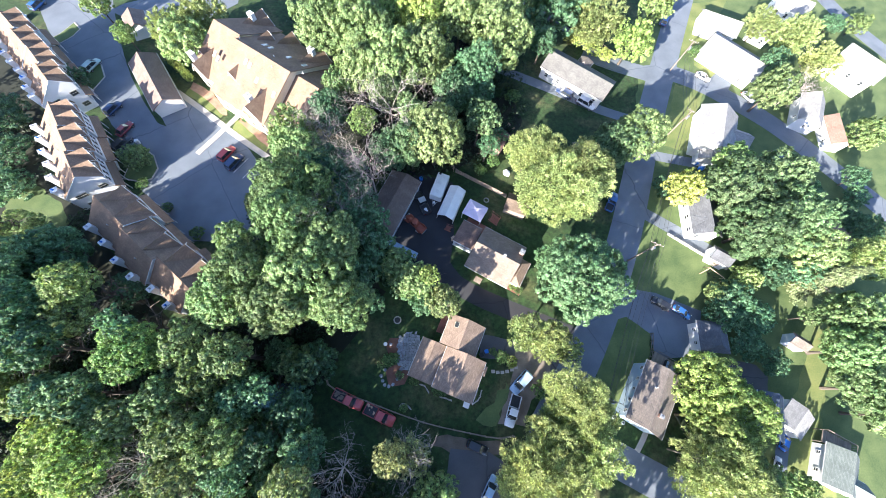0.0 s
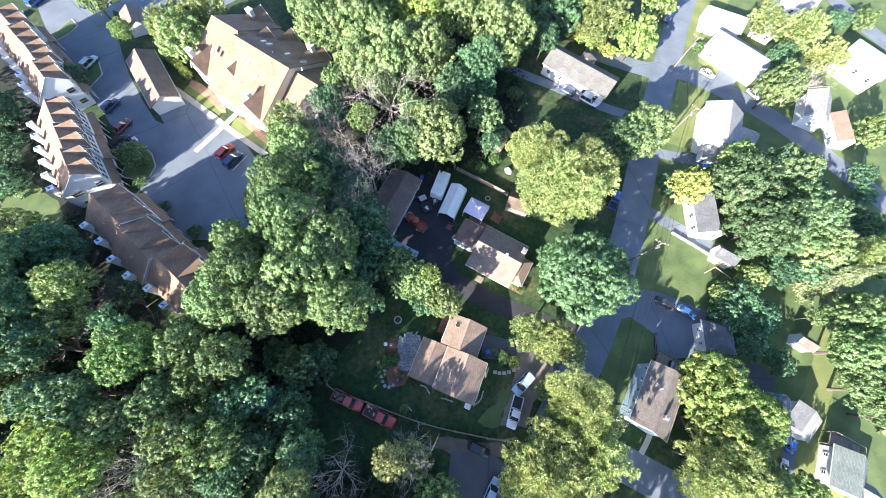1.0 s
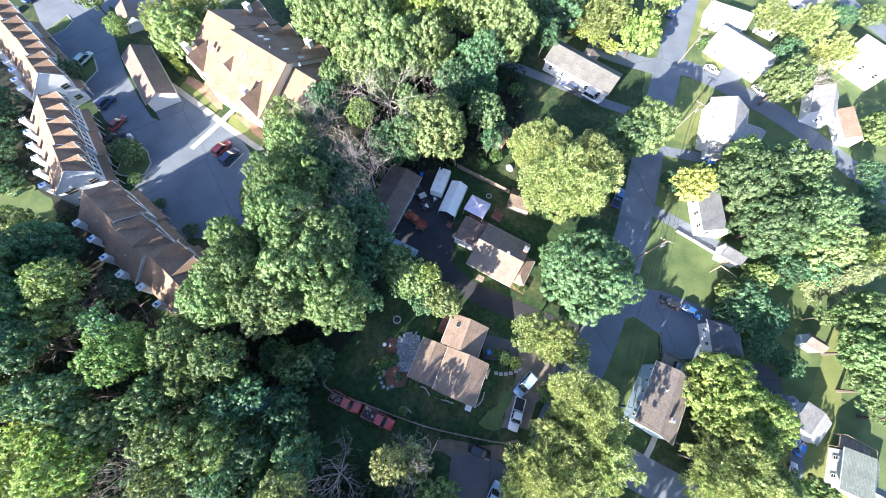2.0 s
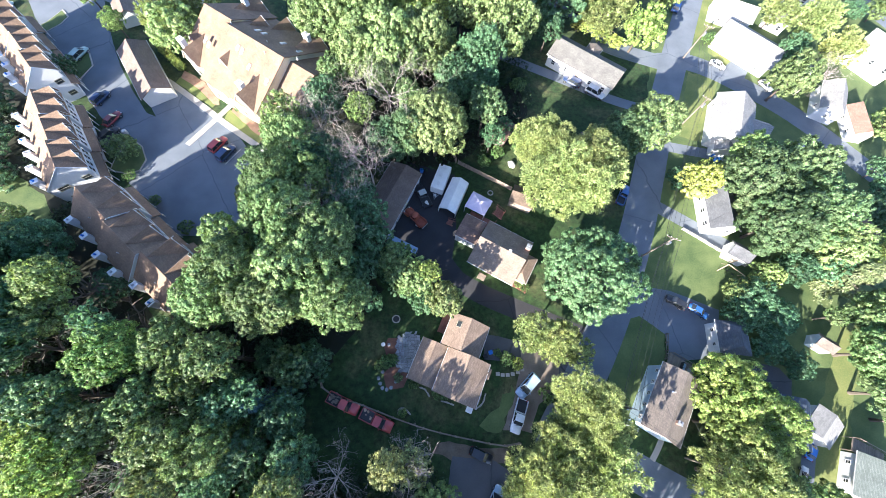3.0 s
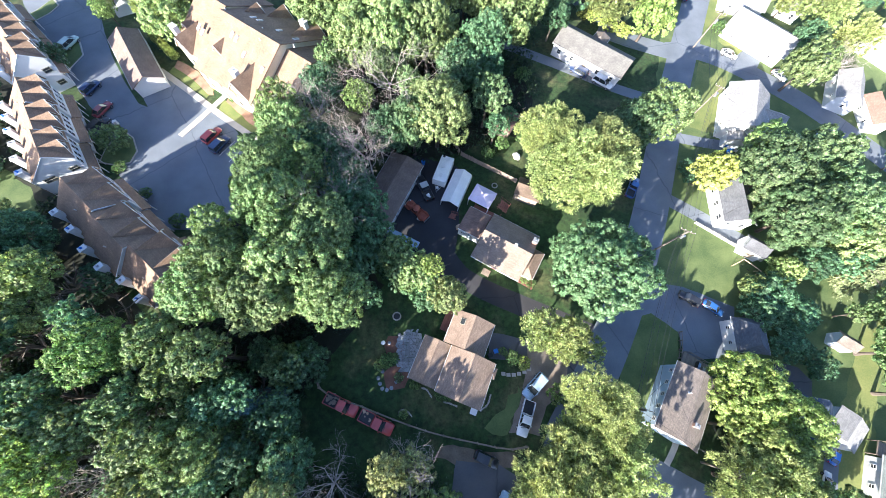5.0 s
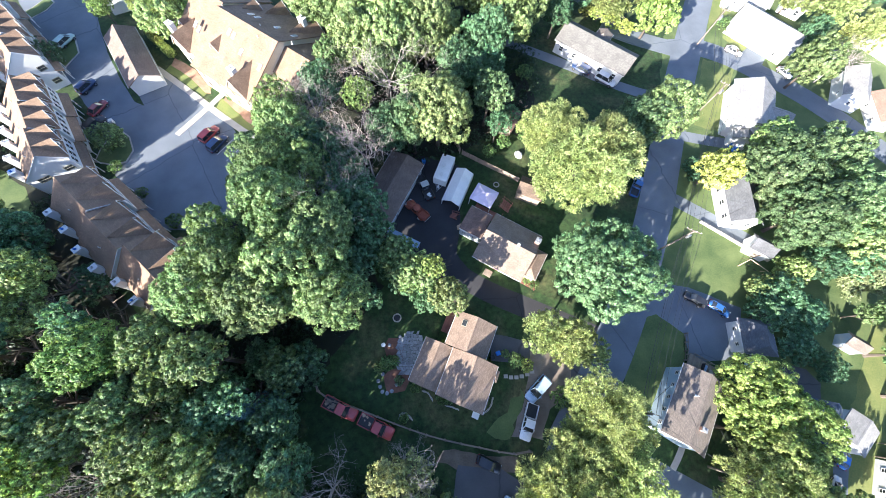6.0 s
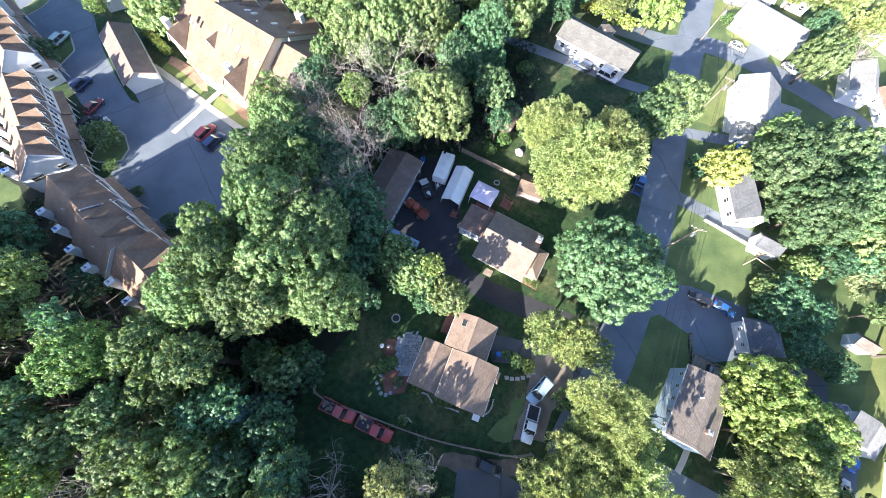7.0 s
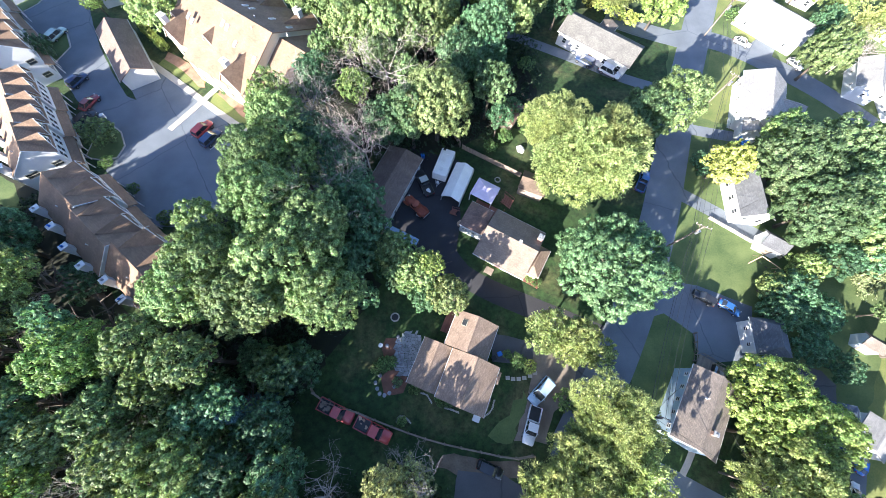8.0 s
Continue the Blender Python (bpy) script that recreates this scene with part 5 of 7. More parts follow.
vehicle("suv", -64.2, 45.4, 61, BLACK, "black car parked by the town houses", 0.9)
vehicle("sedan", -62.9, 43.2, 63, BLACK, "black saloon car parked by the town houses", 0.85)
vehicle("sedan", -64.9, 49.1, 68, DEEP_RED, "dark red car parked in shade by the town houses", 0.9)
vehicle("suv", -77.3, 66.4, 69, PALE_GREEN, "pale green car parked beside an island", 0.9)
vehicle("suv", -96.3, 85.0, 75, BLUE, "blue car parked by far town houses", 0.9)
vehicle("sedan", -98.6, 79.6, 70, PALE_GREEN, "pale car parked by far town houses", 0.9)
vehicle("suv", 32.8, 64.2, 143, NAVY, "dark car on a long driveway", 0.95)
vehicle("suv", 37.8, 61.2, -36, WHITE_PAINT, "white car on a long driveway", 1.05)
vehicle("suv", 82.0, 47.6, -80, SILVER, "silver car in a shaded driveway", 0.82)
vehicle("suv", 64.6, 91.7, 62, BLUE, "blue car on the street", 1.0)
vehicle("pickup", 39.5, 34.6, 62, BLUE, "blue pickup truck under a tree by the street", 0.9)
vehicle("sedan", 80.6, 65.6, -56, SILVER, "silver car beside a white house", 0.82)
vehicle("sedan", 62.2, -11.0, 55, BRIGHT_BLUE, "bright blue car on a narrow driveway", 0.75)
vehicle("sedan", 59.6, -14.8, 60, WHITE_PAINT, "white car at the foot of a driveway", 0.7)

vehicle("sedan", 70.3, 71.7, -35, WHITE_PAINT, "white car on a pad at the street corner", 0.85)

# camper trailer and vinyl shelter in the garage yard
tr = place("camper_trailer", 2.4, 36.5, 0, 71, "white camper trailer parked in the yard", "trailer")
bm = bmesh.new()
box(bm, -2.8, 2.8, -1.25, 1.25, 0.55, 2.5, 0.07)
part("body", bm, VINYL, tr)
for px, py, s in ((-1.6, 0, 0.34), (0.4, 0.2, 0.42), (1.9, -0.2, 0.26)):
    bm = bmesh.new()
    box(bm, px - s, px + s, py - s * 0.8, py + s * 0.8, 2.5, 2.64, 0.03)
    part("roof_vent", bm, TRIM, tr)
bm = bmesh.new()
box(bm, 2.3, 2.75, 0.5, 0.95, 2.5, 2.6, 0.03)
part("roof_hatch", bm, DARK_PLASTIC, tr)
for sy in (-1, 1):
    bm = bmesh.new()
    tube(bm, (0, sy * 0.95, 0.33), (0, sy * 1.13, 0.33), 0.33, 0.33, 16)
    part("wheel", bm, RUBBER, tr)
    add_window(tr, -1.4, sy * 1.25, 1.7, 90 * sy, 0.9, 0.5)
bm = bmesh.new()
tube(bm, (-2.9, 0.6, 0.6), (-4.0, 0, 0.5), 0.06, 0.05, 6)
tube(bm, (-2.9, -0.6, 0.6), (-4.0, 0, 0.5), 0.06, 0.05, 6)
tube(bm, (-4.0, 0, 0.0), (-4.0, 0, 0.5), 0.05, 0.05, 6)
part("hitch", bm, STEEL, tr)
bm = bmesh.new()
tube(bm, (-3.35, 0, 0.55), (-3.35, 0, 1.0), 0.24, 0.22, 12)
part("gas_bottle", bm, TRIM, tr)

can = place("vinyl_shelter", 4.9, 32.9, 0, 68, "white vinyl-covered arched shelter over stored goods", "shelter")
bm = bmesh.new()
prof = [(-1.75, 0.0), (-1.75, 1.55), (-1.6, 1.78), (-0.8, 2.18), (0, 2.62), (0.8, 2.18), (1.6, 1.78), (1.75, 1.55), (1.75, 0.0)]
rings = []
for k in range(9):
    xk = -3.7 + 7.4 * k / 8
    sag = 0.03 * (k % 2)
    rings.append([[bm.verts.new((xk, y * (1 - o), z * (1 - o) - sag * (z > 1))) for y, z in prof] for o in (0, 0.025)])
for a, b in zip(rings, rings[1:]):
    for i in range(len(prof) - 1):
        bm.faces.new((a[0][i], a[0][i + 1], b[0][i + 1], b[0][i]))
        bm.faces.new((a[1][i + 1], a[1][i], b[1][i], b[1][i + 1]))
for r in (rings[0], rings[-1]):
    for i in range(len(prof) - 1):
        bm.faces.new((r[0][i + 1], r[0][i], r[1][i], r[1][i + 1]))
bmesh.ops.recalc_face_normals(bm, faces=bm.faces)
part("cover", bm, VINYL, can)
for k in range(5):
    bm = bmesh.new()
    xk = -3.6 + 1.8 * k
    for (ya, za), (yb, zb) in zip(prof, prof[1:]):
        tube(bm, (xk, ya * 0.96, za * 0.96), (xk, yb * 0.96, zb * 0.96), 0.03, 0.03, 5)
    part("rib", bm, STEEL, can)

gz = place("gazebo", 9.6, 30.9, 0, -29, "garden gazebo with a pale lilac fabric roof", "gazebo")
bm = bmesh.new()
for s in range(4):
    m = pose(0, 0, 0, 0, 0, 90 * s)
    a, b = (2.1, 1.85) if s % 2 == 0 else (1.85, 2.1)
    slab(bm, [m @ Vector(c) for c in ((a, -b, 2.3), (a, b, 2.3), (0.42, 0.42, 2.85), (0.42, -0.42, 2.85))], 0.03)
part("canopy", bm, LILAC, gz)
bm = bmesh.new()
for s in range(4):
    m = pose(0, 0, 0, 0, 0, 90 * s)
    slab(bm, [m @ Vector(c) for c in ((0.65, -0.65, 2.9), (0.65, 0.65, 2.9), (0, 0, 3.15))], 0.03)
part("vent_cap", bm, LILAC, gz)
for sx in (-1, 1):
    for sy in (-1, 1):
        bm = bmesh.new()
        tube(bm, (sx * 2.0, sy * 1.75, 0), (sx * 2.0, sy * 1.75, 2.3), 0.06, 0.06, 8)
        part("post", bm, TRIM, gz)

lt = place("lean_to_roof", -4.6, 22.4, 0, -27, "pale blue tarp roof on posts at the garage's end", "lean-to")
bm = bmesh.new()
for k in range(10):
    a = -3.0 + 0.6 * k
    slab(bm, [(a, -0.6, 2.0), (a + 0.6, -0.6, 2.03), (a + 0.6, 0.6, 2.3), (a, 0.6, 2.25)], 0.03)
part("sheet", bm, PALE_BLUE, lt)
for sx in (-2.8, 0, 2.8):
    bm = bmesh.new()
    tube(bm, (sx, 0.45, 0), (sx, 0.45, 2.2), 0.05, 0.05, 6)
    tube(bm, (sx, -0.5, 0), (sx, -0.5, 2.0), 0.05, 0.05, 6)
    part("post", bm, WOOD, lt)


# ---- fences, poles and cables ----
def rail_fence(points, label, bay=2.3, height=1.15, rails=2, material=None, name="rail_fence"):
    material = material or FENCE_WOOD
    line = smooth_line(points, 12)
    f = place(name, line[0].x, line[0].y, 0, 0, label, "fence")
    origin, posts, gone = line[0].copy(), [line[0]], 0.0
    for a, b in zip(line, line[1:]):
        gone += (b - a).length
        if gone >= bay:
            posts.append(b)
            gone = 0.0
    for i, p in enumerate(posts):
        q = p - origin
        bm = bmesh.new()
        box(bm, q.x - 0.09, q.x + 0.09, q.y - 0.09, q.y + 0.09, -0.1, height + 0.1, 0.02)
        part("post", bm, material, f)
        if i + 1 < len(posts):
            e = posts[i + 1] - origin
            for k in range(rails):
                z = height * (0.30 + 0.62 * k / max(1, rails - 1))
                bm = bmesh.new()
                tube(bm, (q.x, q.y, z), (e.x, e.y, z + 0.02), 0.06, 0.055, 6)
                part("rail", bm, material, f)
    return f


rail_fence([(-17.2, 0.5), (-15.7, -2.4), (-10.7, -4.0), (-4.9, -6.1), (0.9, -7.9), (7.6, -9.3), (12.3, -10.1), (15.4, -9.7)], "weathered split-rail fence along a lawn", 2.3, 1.35, 3)
rail_fence([(29.1, 94.4), (36, 88.8), (42.0, 84.2), (48, 77.6)], "weathered rail fence beside a lane", 2.6)
rail_fence([(42.5, 7.0), (42.0, 4.6), (41.2, 2.2)], "low wooden fence between a lawn and a parking pad", 1.4, 0.9)


def board_fence(x0, y0, x1, y1, height, material, label):
    f = place("board_fence", x0, y0, 0, math.degrees(math.atan2(y1 - y0, x1 - x0)), label, "fence")
    length = math.hypot(x1 - x0, y1 - y0)
    count = int(length / 0.3)
    bm = bmesh.new()
    box(bm, 0, 0.28, -0.02, 0.02, 0.05, height, 0.008)
    first = part("board", bm, material, f)
    for i in range(1, count):
        b = new("board", first.data)
        b.parent = f
        b.matrix_basis = pose(i * 0.3, 0, 0.03 * math.sin(i * 2.3), 0, 0.4 * math.sin(i * 1.7), 0)
    for z in (0.35, height - 0.3):
        bm = bmesh.new()
        box(bm, 0, length, 0.02, 0.09, z, z + 0.09)
        part("rail", bm, material, f)
    for i in range(int(length / 2.4) + 1):
        bm = bmesh.new()
        box(bm, i * 2.4 - 0.06, i * 2.4 + 0.06, 0.02, 0.14, 0, height + 0.08, 0.01)
        part("post", bm, material, f)


board_fence(5.9, 41.2, 16.7, 35.2, 1.35, FENCE_WOOD, "brown wooden board fence round a back yard")
board_fence(5.6, 41.4, 3.8, 45.6, 1.7, FENCE_WOOD, "brown wooden board fence beside trees")
wall_bm = bmesh.new()
for k in range(8):
    t0, t1 = k / 8, (k + 1) / 8 - 0.006
    a, b = Vector((50.6, 27.6, 0)).lerp(Vector((61.4, 19.9, 0)), t0), Vector((50.6, 27.6, 0)).lerp(Vector((61.4, 19.9, 0)), t1)
    box(wall_bm, 0, (b - a).length, -0.14, 0.14, -0.1, 0.55 + 0.03 * (k % 3), 0.02, pose(a.x, a.y, 0, 0, 0, -35.5))
tagged(mesh_object("low_wall", wall_bm, CONCRETE), "low pale concrete wall along a driveway", "wall")


def utility_pole(x, y, height, heading, label, arms=1, lamp=False):
    p = place("utility_pole", x, y, 0, heading, label, "pole")
    bm = bmesh.new()
    tube(bm, (0, 0, -0.2), (0, 0, height), 0.17, 0.12, 10)
    part("shaft", bm, POLE, p)
    for k in range(arms):
        z = height - 0.35 - 0.7 * k
        bm = bmesh.new()
        box(bm, -1.1, 1.1, 0.12, 0.22, z, z + 0.11, 0.01)
        tube(bm, (-0.6, 0.18, z), (0, 0.1, z - 0.6), 0.025, 0.025, 5)
        tube(bm, (0.6, 0.18, z), (0, 0.1, z - 0.6), 0.025, 0.025, 5)
        arm = part("crossarm", bm, POLE, p)
        for px in (-1.1, -0.45, 0.45, 1.1):
            bm = bmesh.new()
            tube(bm, (px, 0.18, z + 0.13), (px, 0.18, z + 0.33), 0.05, 0.035, 7)
            part("insulator", bm, TRIM, arm)
    bm = bmesh.new()
    tube(bm, (0.32, 0, height - 2.3), (0.32, 0, height - 1.4), 0.22, 0.22, 12)
    part("transformer", bm, STEEL, p, "grey round transformer")
    if lamp:
        bm = bmesh.new()
        tube(bm, (0, 0, height - 1.9), (-1.9, 0, height - 1.5), 0.035, 0.03, 6)
        a = part("lamp_arm", bm, STEEL, p)
        bm = bmesh.new()
        box(bm, -2.4, -1.8, -0.13, 0.13, height - 1.58, height - 1.42, 0.05)
        part("lamp_head", bm, TRIM, a, "pale street lamp head")


POLES = [(62.5, 74.0, 8.4, -30), (56.9, 53.4, 8.0, -35), (40.9, 21.5, 9.5, -25), (28.7, -4.2, 9.3, -20), (41.3, -12.1, 8.6, 40)]
for i, (x, y, h, a) in enumerate(POLES):
    utility_pole(x, y, h, a, "wooden utility pole with crossarm beside the street", 1, i == 3)


def cable(a, b, sag, label, radius=0.022):
    """A sagging cable as one swept tube."""
    bm = bmesh.new()
    a, b = Vector(a), Vector(b)
    side = (b - a).cross(Vector((0, 0, 1))).normalized() * radius
    rise = Vector((0, 0, radius))
    rows = []
    for k in range(13):
        p = a.lerp(b, k / 12) - Vector((0, 0, sag * 4 * (k / 12) * (1 - k / 12)))
        rows.append([bm.verts.new(p + o) for o in (side, rise, -side, -rise)])
    for p, q in zip(rows, rows[1:]):
        for k in range(4):
            bm.faces.new((p[k], p[(k + 1) % 4], q[(k + 1) % 4], q[k]))
    bm.faces.new(rows[0])
    bm.faces.new(rows[-1])
    bmesh.ops.recalc_face_normals(bm, faces=bm.faces)
    tagged(mesh_object("power_cable", bm, DARK_PLASTIC), label, "cable", "cables between poles")


for (xa, ya, ha_, ta), (xb, yb, hb_, tb) in ((POLES[0], POLES[1]), (POLES[1], POLES[2]), (POLES[2], POLES[3])):
    for off in (-1.1, -0.45, 0.45, 1.1):
        ca, sa, cb, sb = math.cos(radians(ta)), math.sin(radians(ta)), math.cos(radians(tb)), math.sin(radians(tb))
        cable((xa + off * ca, ya + off * sa, ha_ - 0.05), (xb + off * cb, yb + off * sb, hb_ - 0.05), 0.7, "thin dark power cable between street poles")
    cable((xa, ya, ha_ - 2.6), (xb, yb, hb_ - 2.6), 0.6, "thick dark telephone cable between street poles", 0.035)
cable((28.7, -4.2, 7.5), (41.3, -12.1, 7.5), 0.5, "dark service cable across the street")
cable((41.3, -12.1, 7.6), (40.6, -6.6, 5.0), 0.3, "dark service cable to a white house")
cable((40.9, 21.5, 7.5), (55.5, 28.5, 5.2), 0.4, "dark service cable to a white house")
cable((28.7, -4.2, 7.4), (35.0, -1.0, 4.6), 0.3, "dark service cable to a white house")
cable((57.1, 53.7, 7.5), (61.5, 52.0, 5.4), 0.3, "dark service cable to a large house")

# ---- garden things ----
fp = place("fire_pit", -5.2, 9.2, 0, 0, "round fire pit ringed with pale blocks on a lawn", "fire pit")
for k in range(14):
    bm = bmesh.new()
    box(bm, -0.13, 0.13, -0.09, 0.09, 0, 0.3, 0.02, pose(0.62 * math.cos(k * 0.4488), 0.62 * math.sin(k * 0.4488), 0, 0, 0, math.degrees(k * 0.4488) + 90))
    part("block", bm, CONCRETE, fp)
bm = bmesh.new()
tube(bm, (0, 0, 0.0), (0, 0, 0.06), 0.5, 0.5, 16)
part("ash", bm, DARK_PLASTIC, fp)
yr = place("tyre_ring", 12.4, 34.5, 0, 0, "pale old tyre lying on a back lawn", "tyre")
bm = bmesh.new()
for k in range(20):
    a0, a1 = k * 0.31416, (k + 1) * 0.31416
    tube(bm, (0.5 * math.cos(a0), 0.5 * math.sin(a0), 0.12), (0.5 * math.cos(a1), 0.5 * math.sin(a1), 0.12), 0.11, 0.11, 8)
part("ring", bm, CONCRETE, yr)

pat = place("stone_patio", -2.7, 3.6, 0, 0, "irregular grey flagstone patio beside a house", "patio")
r_ = random.Random(5)
grid = {(i, j): (-2.4 + 0.5 * i + 0.25 * (j % 2) + r_.uniform(-0.17, 0.17), -3.0 + 0.5 * j + r_.uniform(-0.17, 0.17)) for i in range(11) for j in range(14)}
for i in range(10):
    for j in range(13):
        q = [grid[i, j], grid[i + 1, j], grid[i + 1, j + 1], grid[i, j + 1]]
        mx, my = sum(p[0] for p in q) / 4, sum(p[1] for p in q) / 4
        if (mx / 2.4) ** 2 + (my / 3.2) ** 2 > 1.05 + 0.2 * r_.random():
            continue
        bm = bmesh.new()
        prism(bm, [(p[0] + (mx - p[0]) * 0.07, p[1] + (my - p[1]) * 0.07) for p in q], 0.05 + r_.uniform(0, 0.02), pose(0, 0, 0))
        part("flagstone", bm, STONE, pat)
path = place("stepping_stones", 12.1, 0.3, 0, 0, "row of stepping stones to a porch", "path")
for k, (dx, dy) in enumerate(((0, 0), (0.8, -0.15), (1.65, -0.15), (2.5, 0), (3.4, 0.3), (4.2, 0.7))):
    bm = bmesh.new()
    box(bm, dx - 0.33, dx + 0.33, dy - 0.28, dy + 0.28, 0, 0.05, 0.02, None)
    part("stone", bm, CONCRETE, path)
for k, (x, y) in enumerate(((-7.6, -0.4), (-7.3, -1.2), (-6.9, -1.9), (-6.2, -2.1), (-5.5, -1.8), (-4.8, -0.9), (-7.0, 0.6), (-6.2, 4.9), (-4.6, 6.2), (-3.9, 2.2))):
    bm = bmesh.new()
    bmesh.ops.create_icosphere(bm, subdivisions=2, radius=0.3)
    for v in bm.verts:
        v.co *= 1 + 0.25 * noise.noise(v.co * 4 + Vector((k, 0, 0)))
        v.co.z = v.co.z * 0.3 + 0.05
    ob = tagged(mesh_object("garden_rock", bm, STONE), "pale rounded rock edging a mulch bed", "rock", "rocks round the mulch bed")
    ob.matrix_basis = pose(x, y, 0, 0, 0, 47 * k)


def swing_set(x, y, heading):
    s = place("swing_set", x, y, 0, heading, "pale wooden swing frame on a lawn", "swing set")
    bm = bmesh.new()
    tube(bm, (-1.7, 0, 2.1), (1.7, 0, 2.1), 0.07, 0.07, 8)
    part("beam", bm, PINK_WOOD, s)
    for sx in (-1, 1):
        for sy in (-1, 1):
            bm = bmesh.new()
            tube(bm, (sx * 1.75, sy * 0.95, 0), (sx * 1.6, 0, 2.12), 0.06, 0.06, 6)
            part("leg", bm, PINK_WOOD, s)
    for px in (-0.6, 0.6):
        bm = bmesh.new()
        box(bm, px - 0.25, px + 0.25, -0.1, 0.1, 0.5, 0.54, 0.01)
        for d in (-0.22, 0.22):
            tube(bm, (px + d, 0, 0.52), (px + d, 0, 2.1), 0.012, 0.012, 4)
        part("swing_seat", bm, DARK_PLASTIC, s)


swing_set(57.4, 18.5, -42)


def patio_set(x, y, z, heading):
    """A blue-cushioned lounge seat and a low table on a deck."""
    seat_ = place("patio_sofa", x, y, z, heading, "dark patio sofa with pale blue cushions on a deck", "sofa")
    bm = bmesh.new()
    box(bm, -0.8, 0.8, -0.36, 0.36, 0.0, 0.3, 0.03)
    part("frame", bm, DARK_PLASTIC, seat_)
    for k in (-1, 1):
        bm = bmesh.new()
        box(bm, k * 0.39 - 0.36, k * 0.39 + 0.36, -0.34, 0.24, 0.3, 0.42, 0.05)
        part("cushion", bm, PALE_BLUE, seat_, "pale blue seat cushion")
    bm = bmesh.new()
    box(bm, -0.8, 0.8, 0.26, 0.38, 0.3, 0.75, 0.04)
    part("backrest", bm, DARK_PLASTIC, seat_)
    c, n_ = math.cos(radians(heading)), math.sin(radians(heading))
    low = place("patio_table", x + 1.0 * n_, y - 1.0 * c, z, heading, "low pale patio table on a deck", "table")
    bm = bmesh.new()
    box(bm, -0.42, 0.42, -0.28, 0.28, 0.38, 0.43, 0.01)
    part("tabletop", bm, CONCRETE, low)
    for sx in (-1, 1):
        for sy in (-1, 1):
            bm = bmesh.new()
            box(bm, sx * 0.36 - 0.03, sx * 0.36 + 0.03, sy * 0.22 - 0.03, sy * 0.22 + 0.03, 0, 0.38)
            part("leg", bm, DARK_PLASTIC, low)


patio_set(43.4, 1.4, 1.0, 58)


def bin_(x, y, material, label):
    b = place("rubbish_bin", x, y, 0, 20, label, "bin")
    bm = bmesh.new()
    frustum(bm, -0.24, 0.24, 0.24, 0.03, -0.3, 0.3, 0.3, 0.95)
    part("body", bm, material, b)
    bm = bmesh.new()
    box(bm, -0.34, 0.34, -0.34, 0.34, 0.95, 1.03, 0.03)
    part("lid", bm, material, b)


bin_(10.9, 3.7, BLUE_TARP, "blue plastic wheeled bin beside a house")
bin_(10.0, 3.1, DARK_PLASTIC, "black plastic wheeled bin beside a house")
bin_(-1.5, 38.9, BLUE_TARP, "blue plastic bin beside a garage")
bin_(61.6, 45.2, BLUE_TARP, "blue plastic bin beside a large house")
bin_(-61.4, 46.0, TRIM, "white bin by the town houses")


def heap(x, y, sx, sy, h, material, label, name, category):
    """A covered heap with folds."""
    bm = bmesh.new()
    bmesh.ops.create_icosphere(bm, subdivisions=3, radius=1)
    for v in bm.verts:
        k = 1 + 0.25 * noise.noise(v.co * 2.2 + Vector((x, y, 0)))
        v.co = Vector((v.co.x * sx * k, v.co.y * sy * k, max(0, v.co.z) * h * k))
    ob = tagged(mesh_object(name, bm, material), label, category)
    ob.matrix_basis = pose(x, y, 0.0, 0, 0, 30)


heap(62.6, 44.2, 0.9, 0.6, 0.8, BLUE_TARP, "blue tarp over stored goods by a house", "tarp", "tarp")
heap(101.9, 98.6, 2.0, 1.4, 0.9, BLUE_TARP, "bright blue tarp in a far garden", "tarp", "tarp")
heap(52.6, 2.6, 1.3, 0.7, 0.6, PALE_BLUE, "pale blue tarp beside a small house", "tarp", "tarp")
heap(17.2, 41.4, 0.7, 0.9, 0.7, VINYL, "white cover over stored goods under a tree", "white_tarp", "tarp")
heap(5.4, 25.6, 0.7, 0.5, 0.6, PINK_WOOD, "stacked pale timber by the annex", "timber_stack", "timber")


def garden_chair(x, y, heading):
    c = place("garden_chair", x, y, 0, heading, "pale wooden garden chair on a lawn", "chair", "lawn chairs")
    bm = bmesh.new()
    box(bm, -0.3, 0.3, -0.3, 0.3, 0.38, 0.43, 0.01)
    part("seat", bm, PINK_WOOD, c)
    bm = bmesh.new()
    for k in range(4):
        box(bm, -0.3 + 0.155 * k, -0.18 + 0.155 * k, 0.26, 0.3, 0.43, 1.0, 0.01)
    part("backrest", bm, PINK_WOOD, c)
    for sx in (-1, 1):
        for sy in (-1, 1):
            bm = bmesh.new()
            box(bm, sx * 0.26 - 0.03, sx * 0.26 + 0.03, sy * 0.26 - 0.03, sy * 0.26 + 0.03, 0, 0.38)
            part("leg", bm, PINK_WOOD, c)


garden_chair(18.6, 54.2, 20)
garden_chair(19.4, 53.2, 200)
log = place("fallen_trunk", -8.9, -16.5, 0, 62, "pale fallen birch trunk in shade", "log")
bm = bmesh.new()
tube(bm, (-2.2, 0, 0.2), (0.2, 0.1, 0.24), 0.2, 0.17, 9)
tube(bm, (0.2, 0.1, 0.24), (2.2, 0, 0.2), 0.17, 0.12, 9)
part("trunk", bm, DEAD, log)


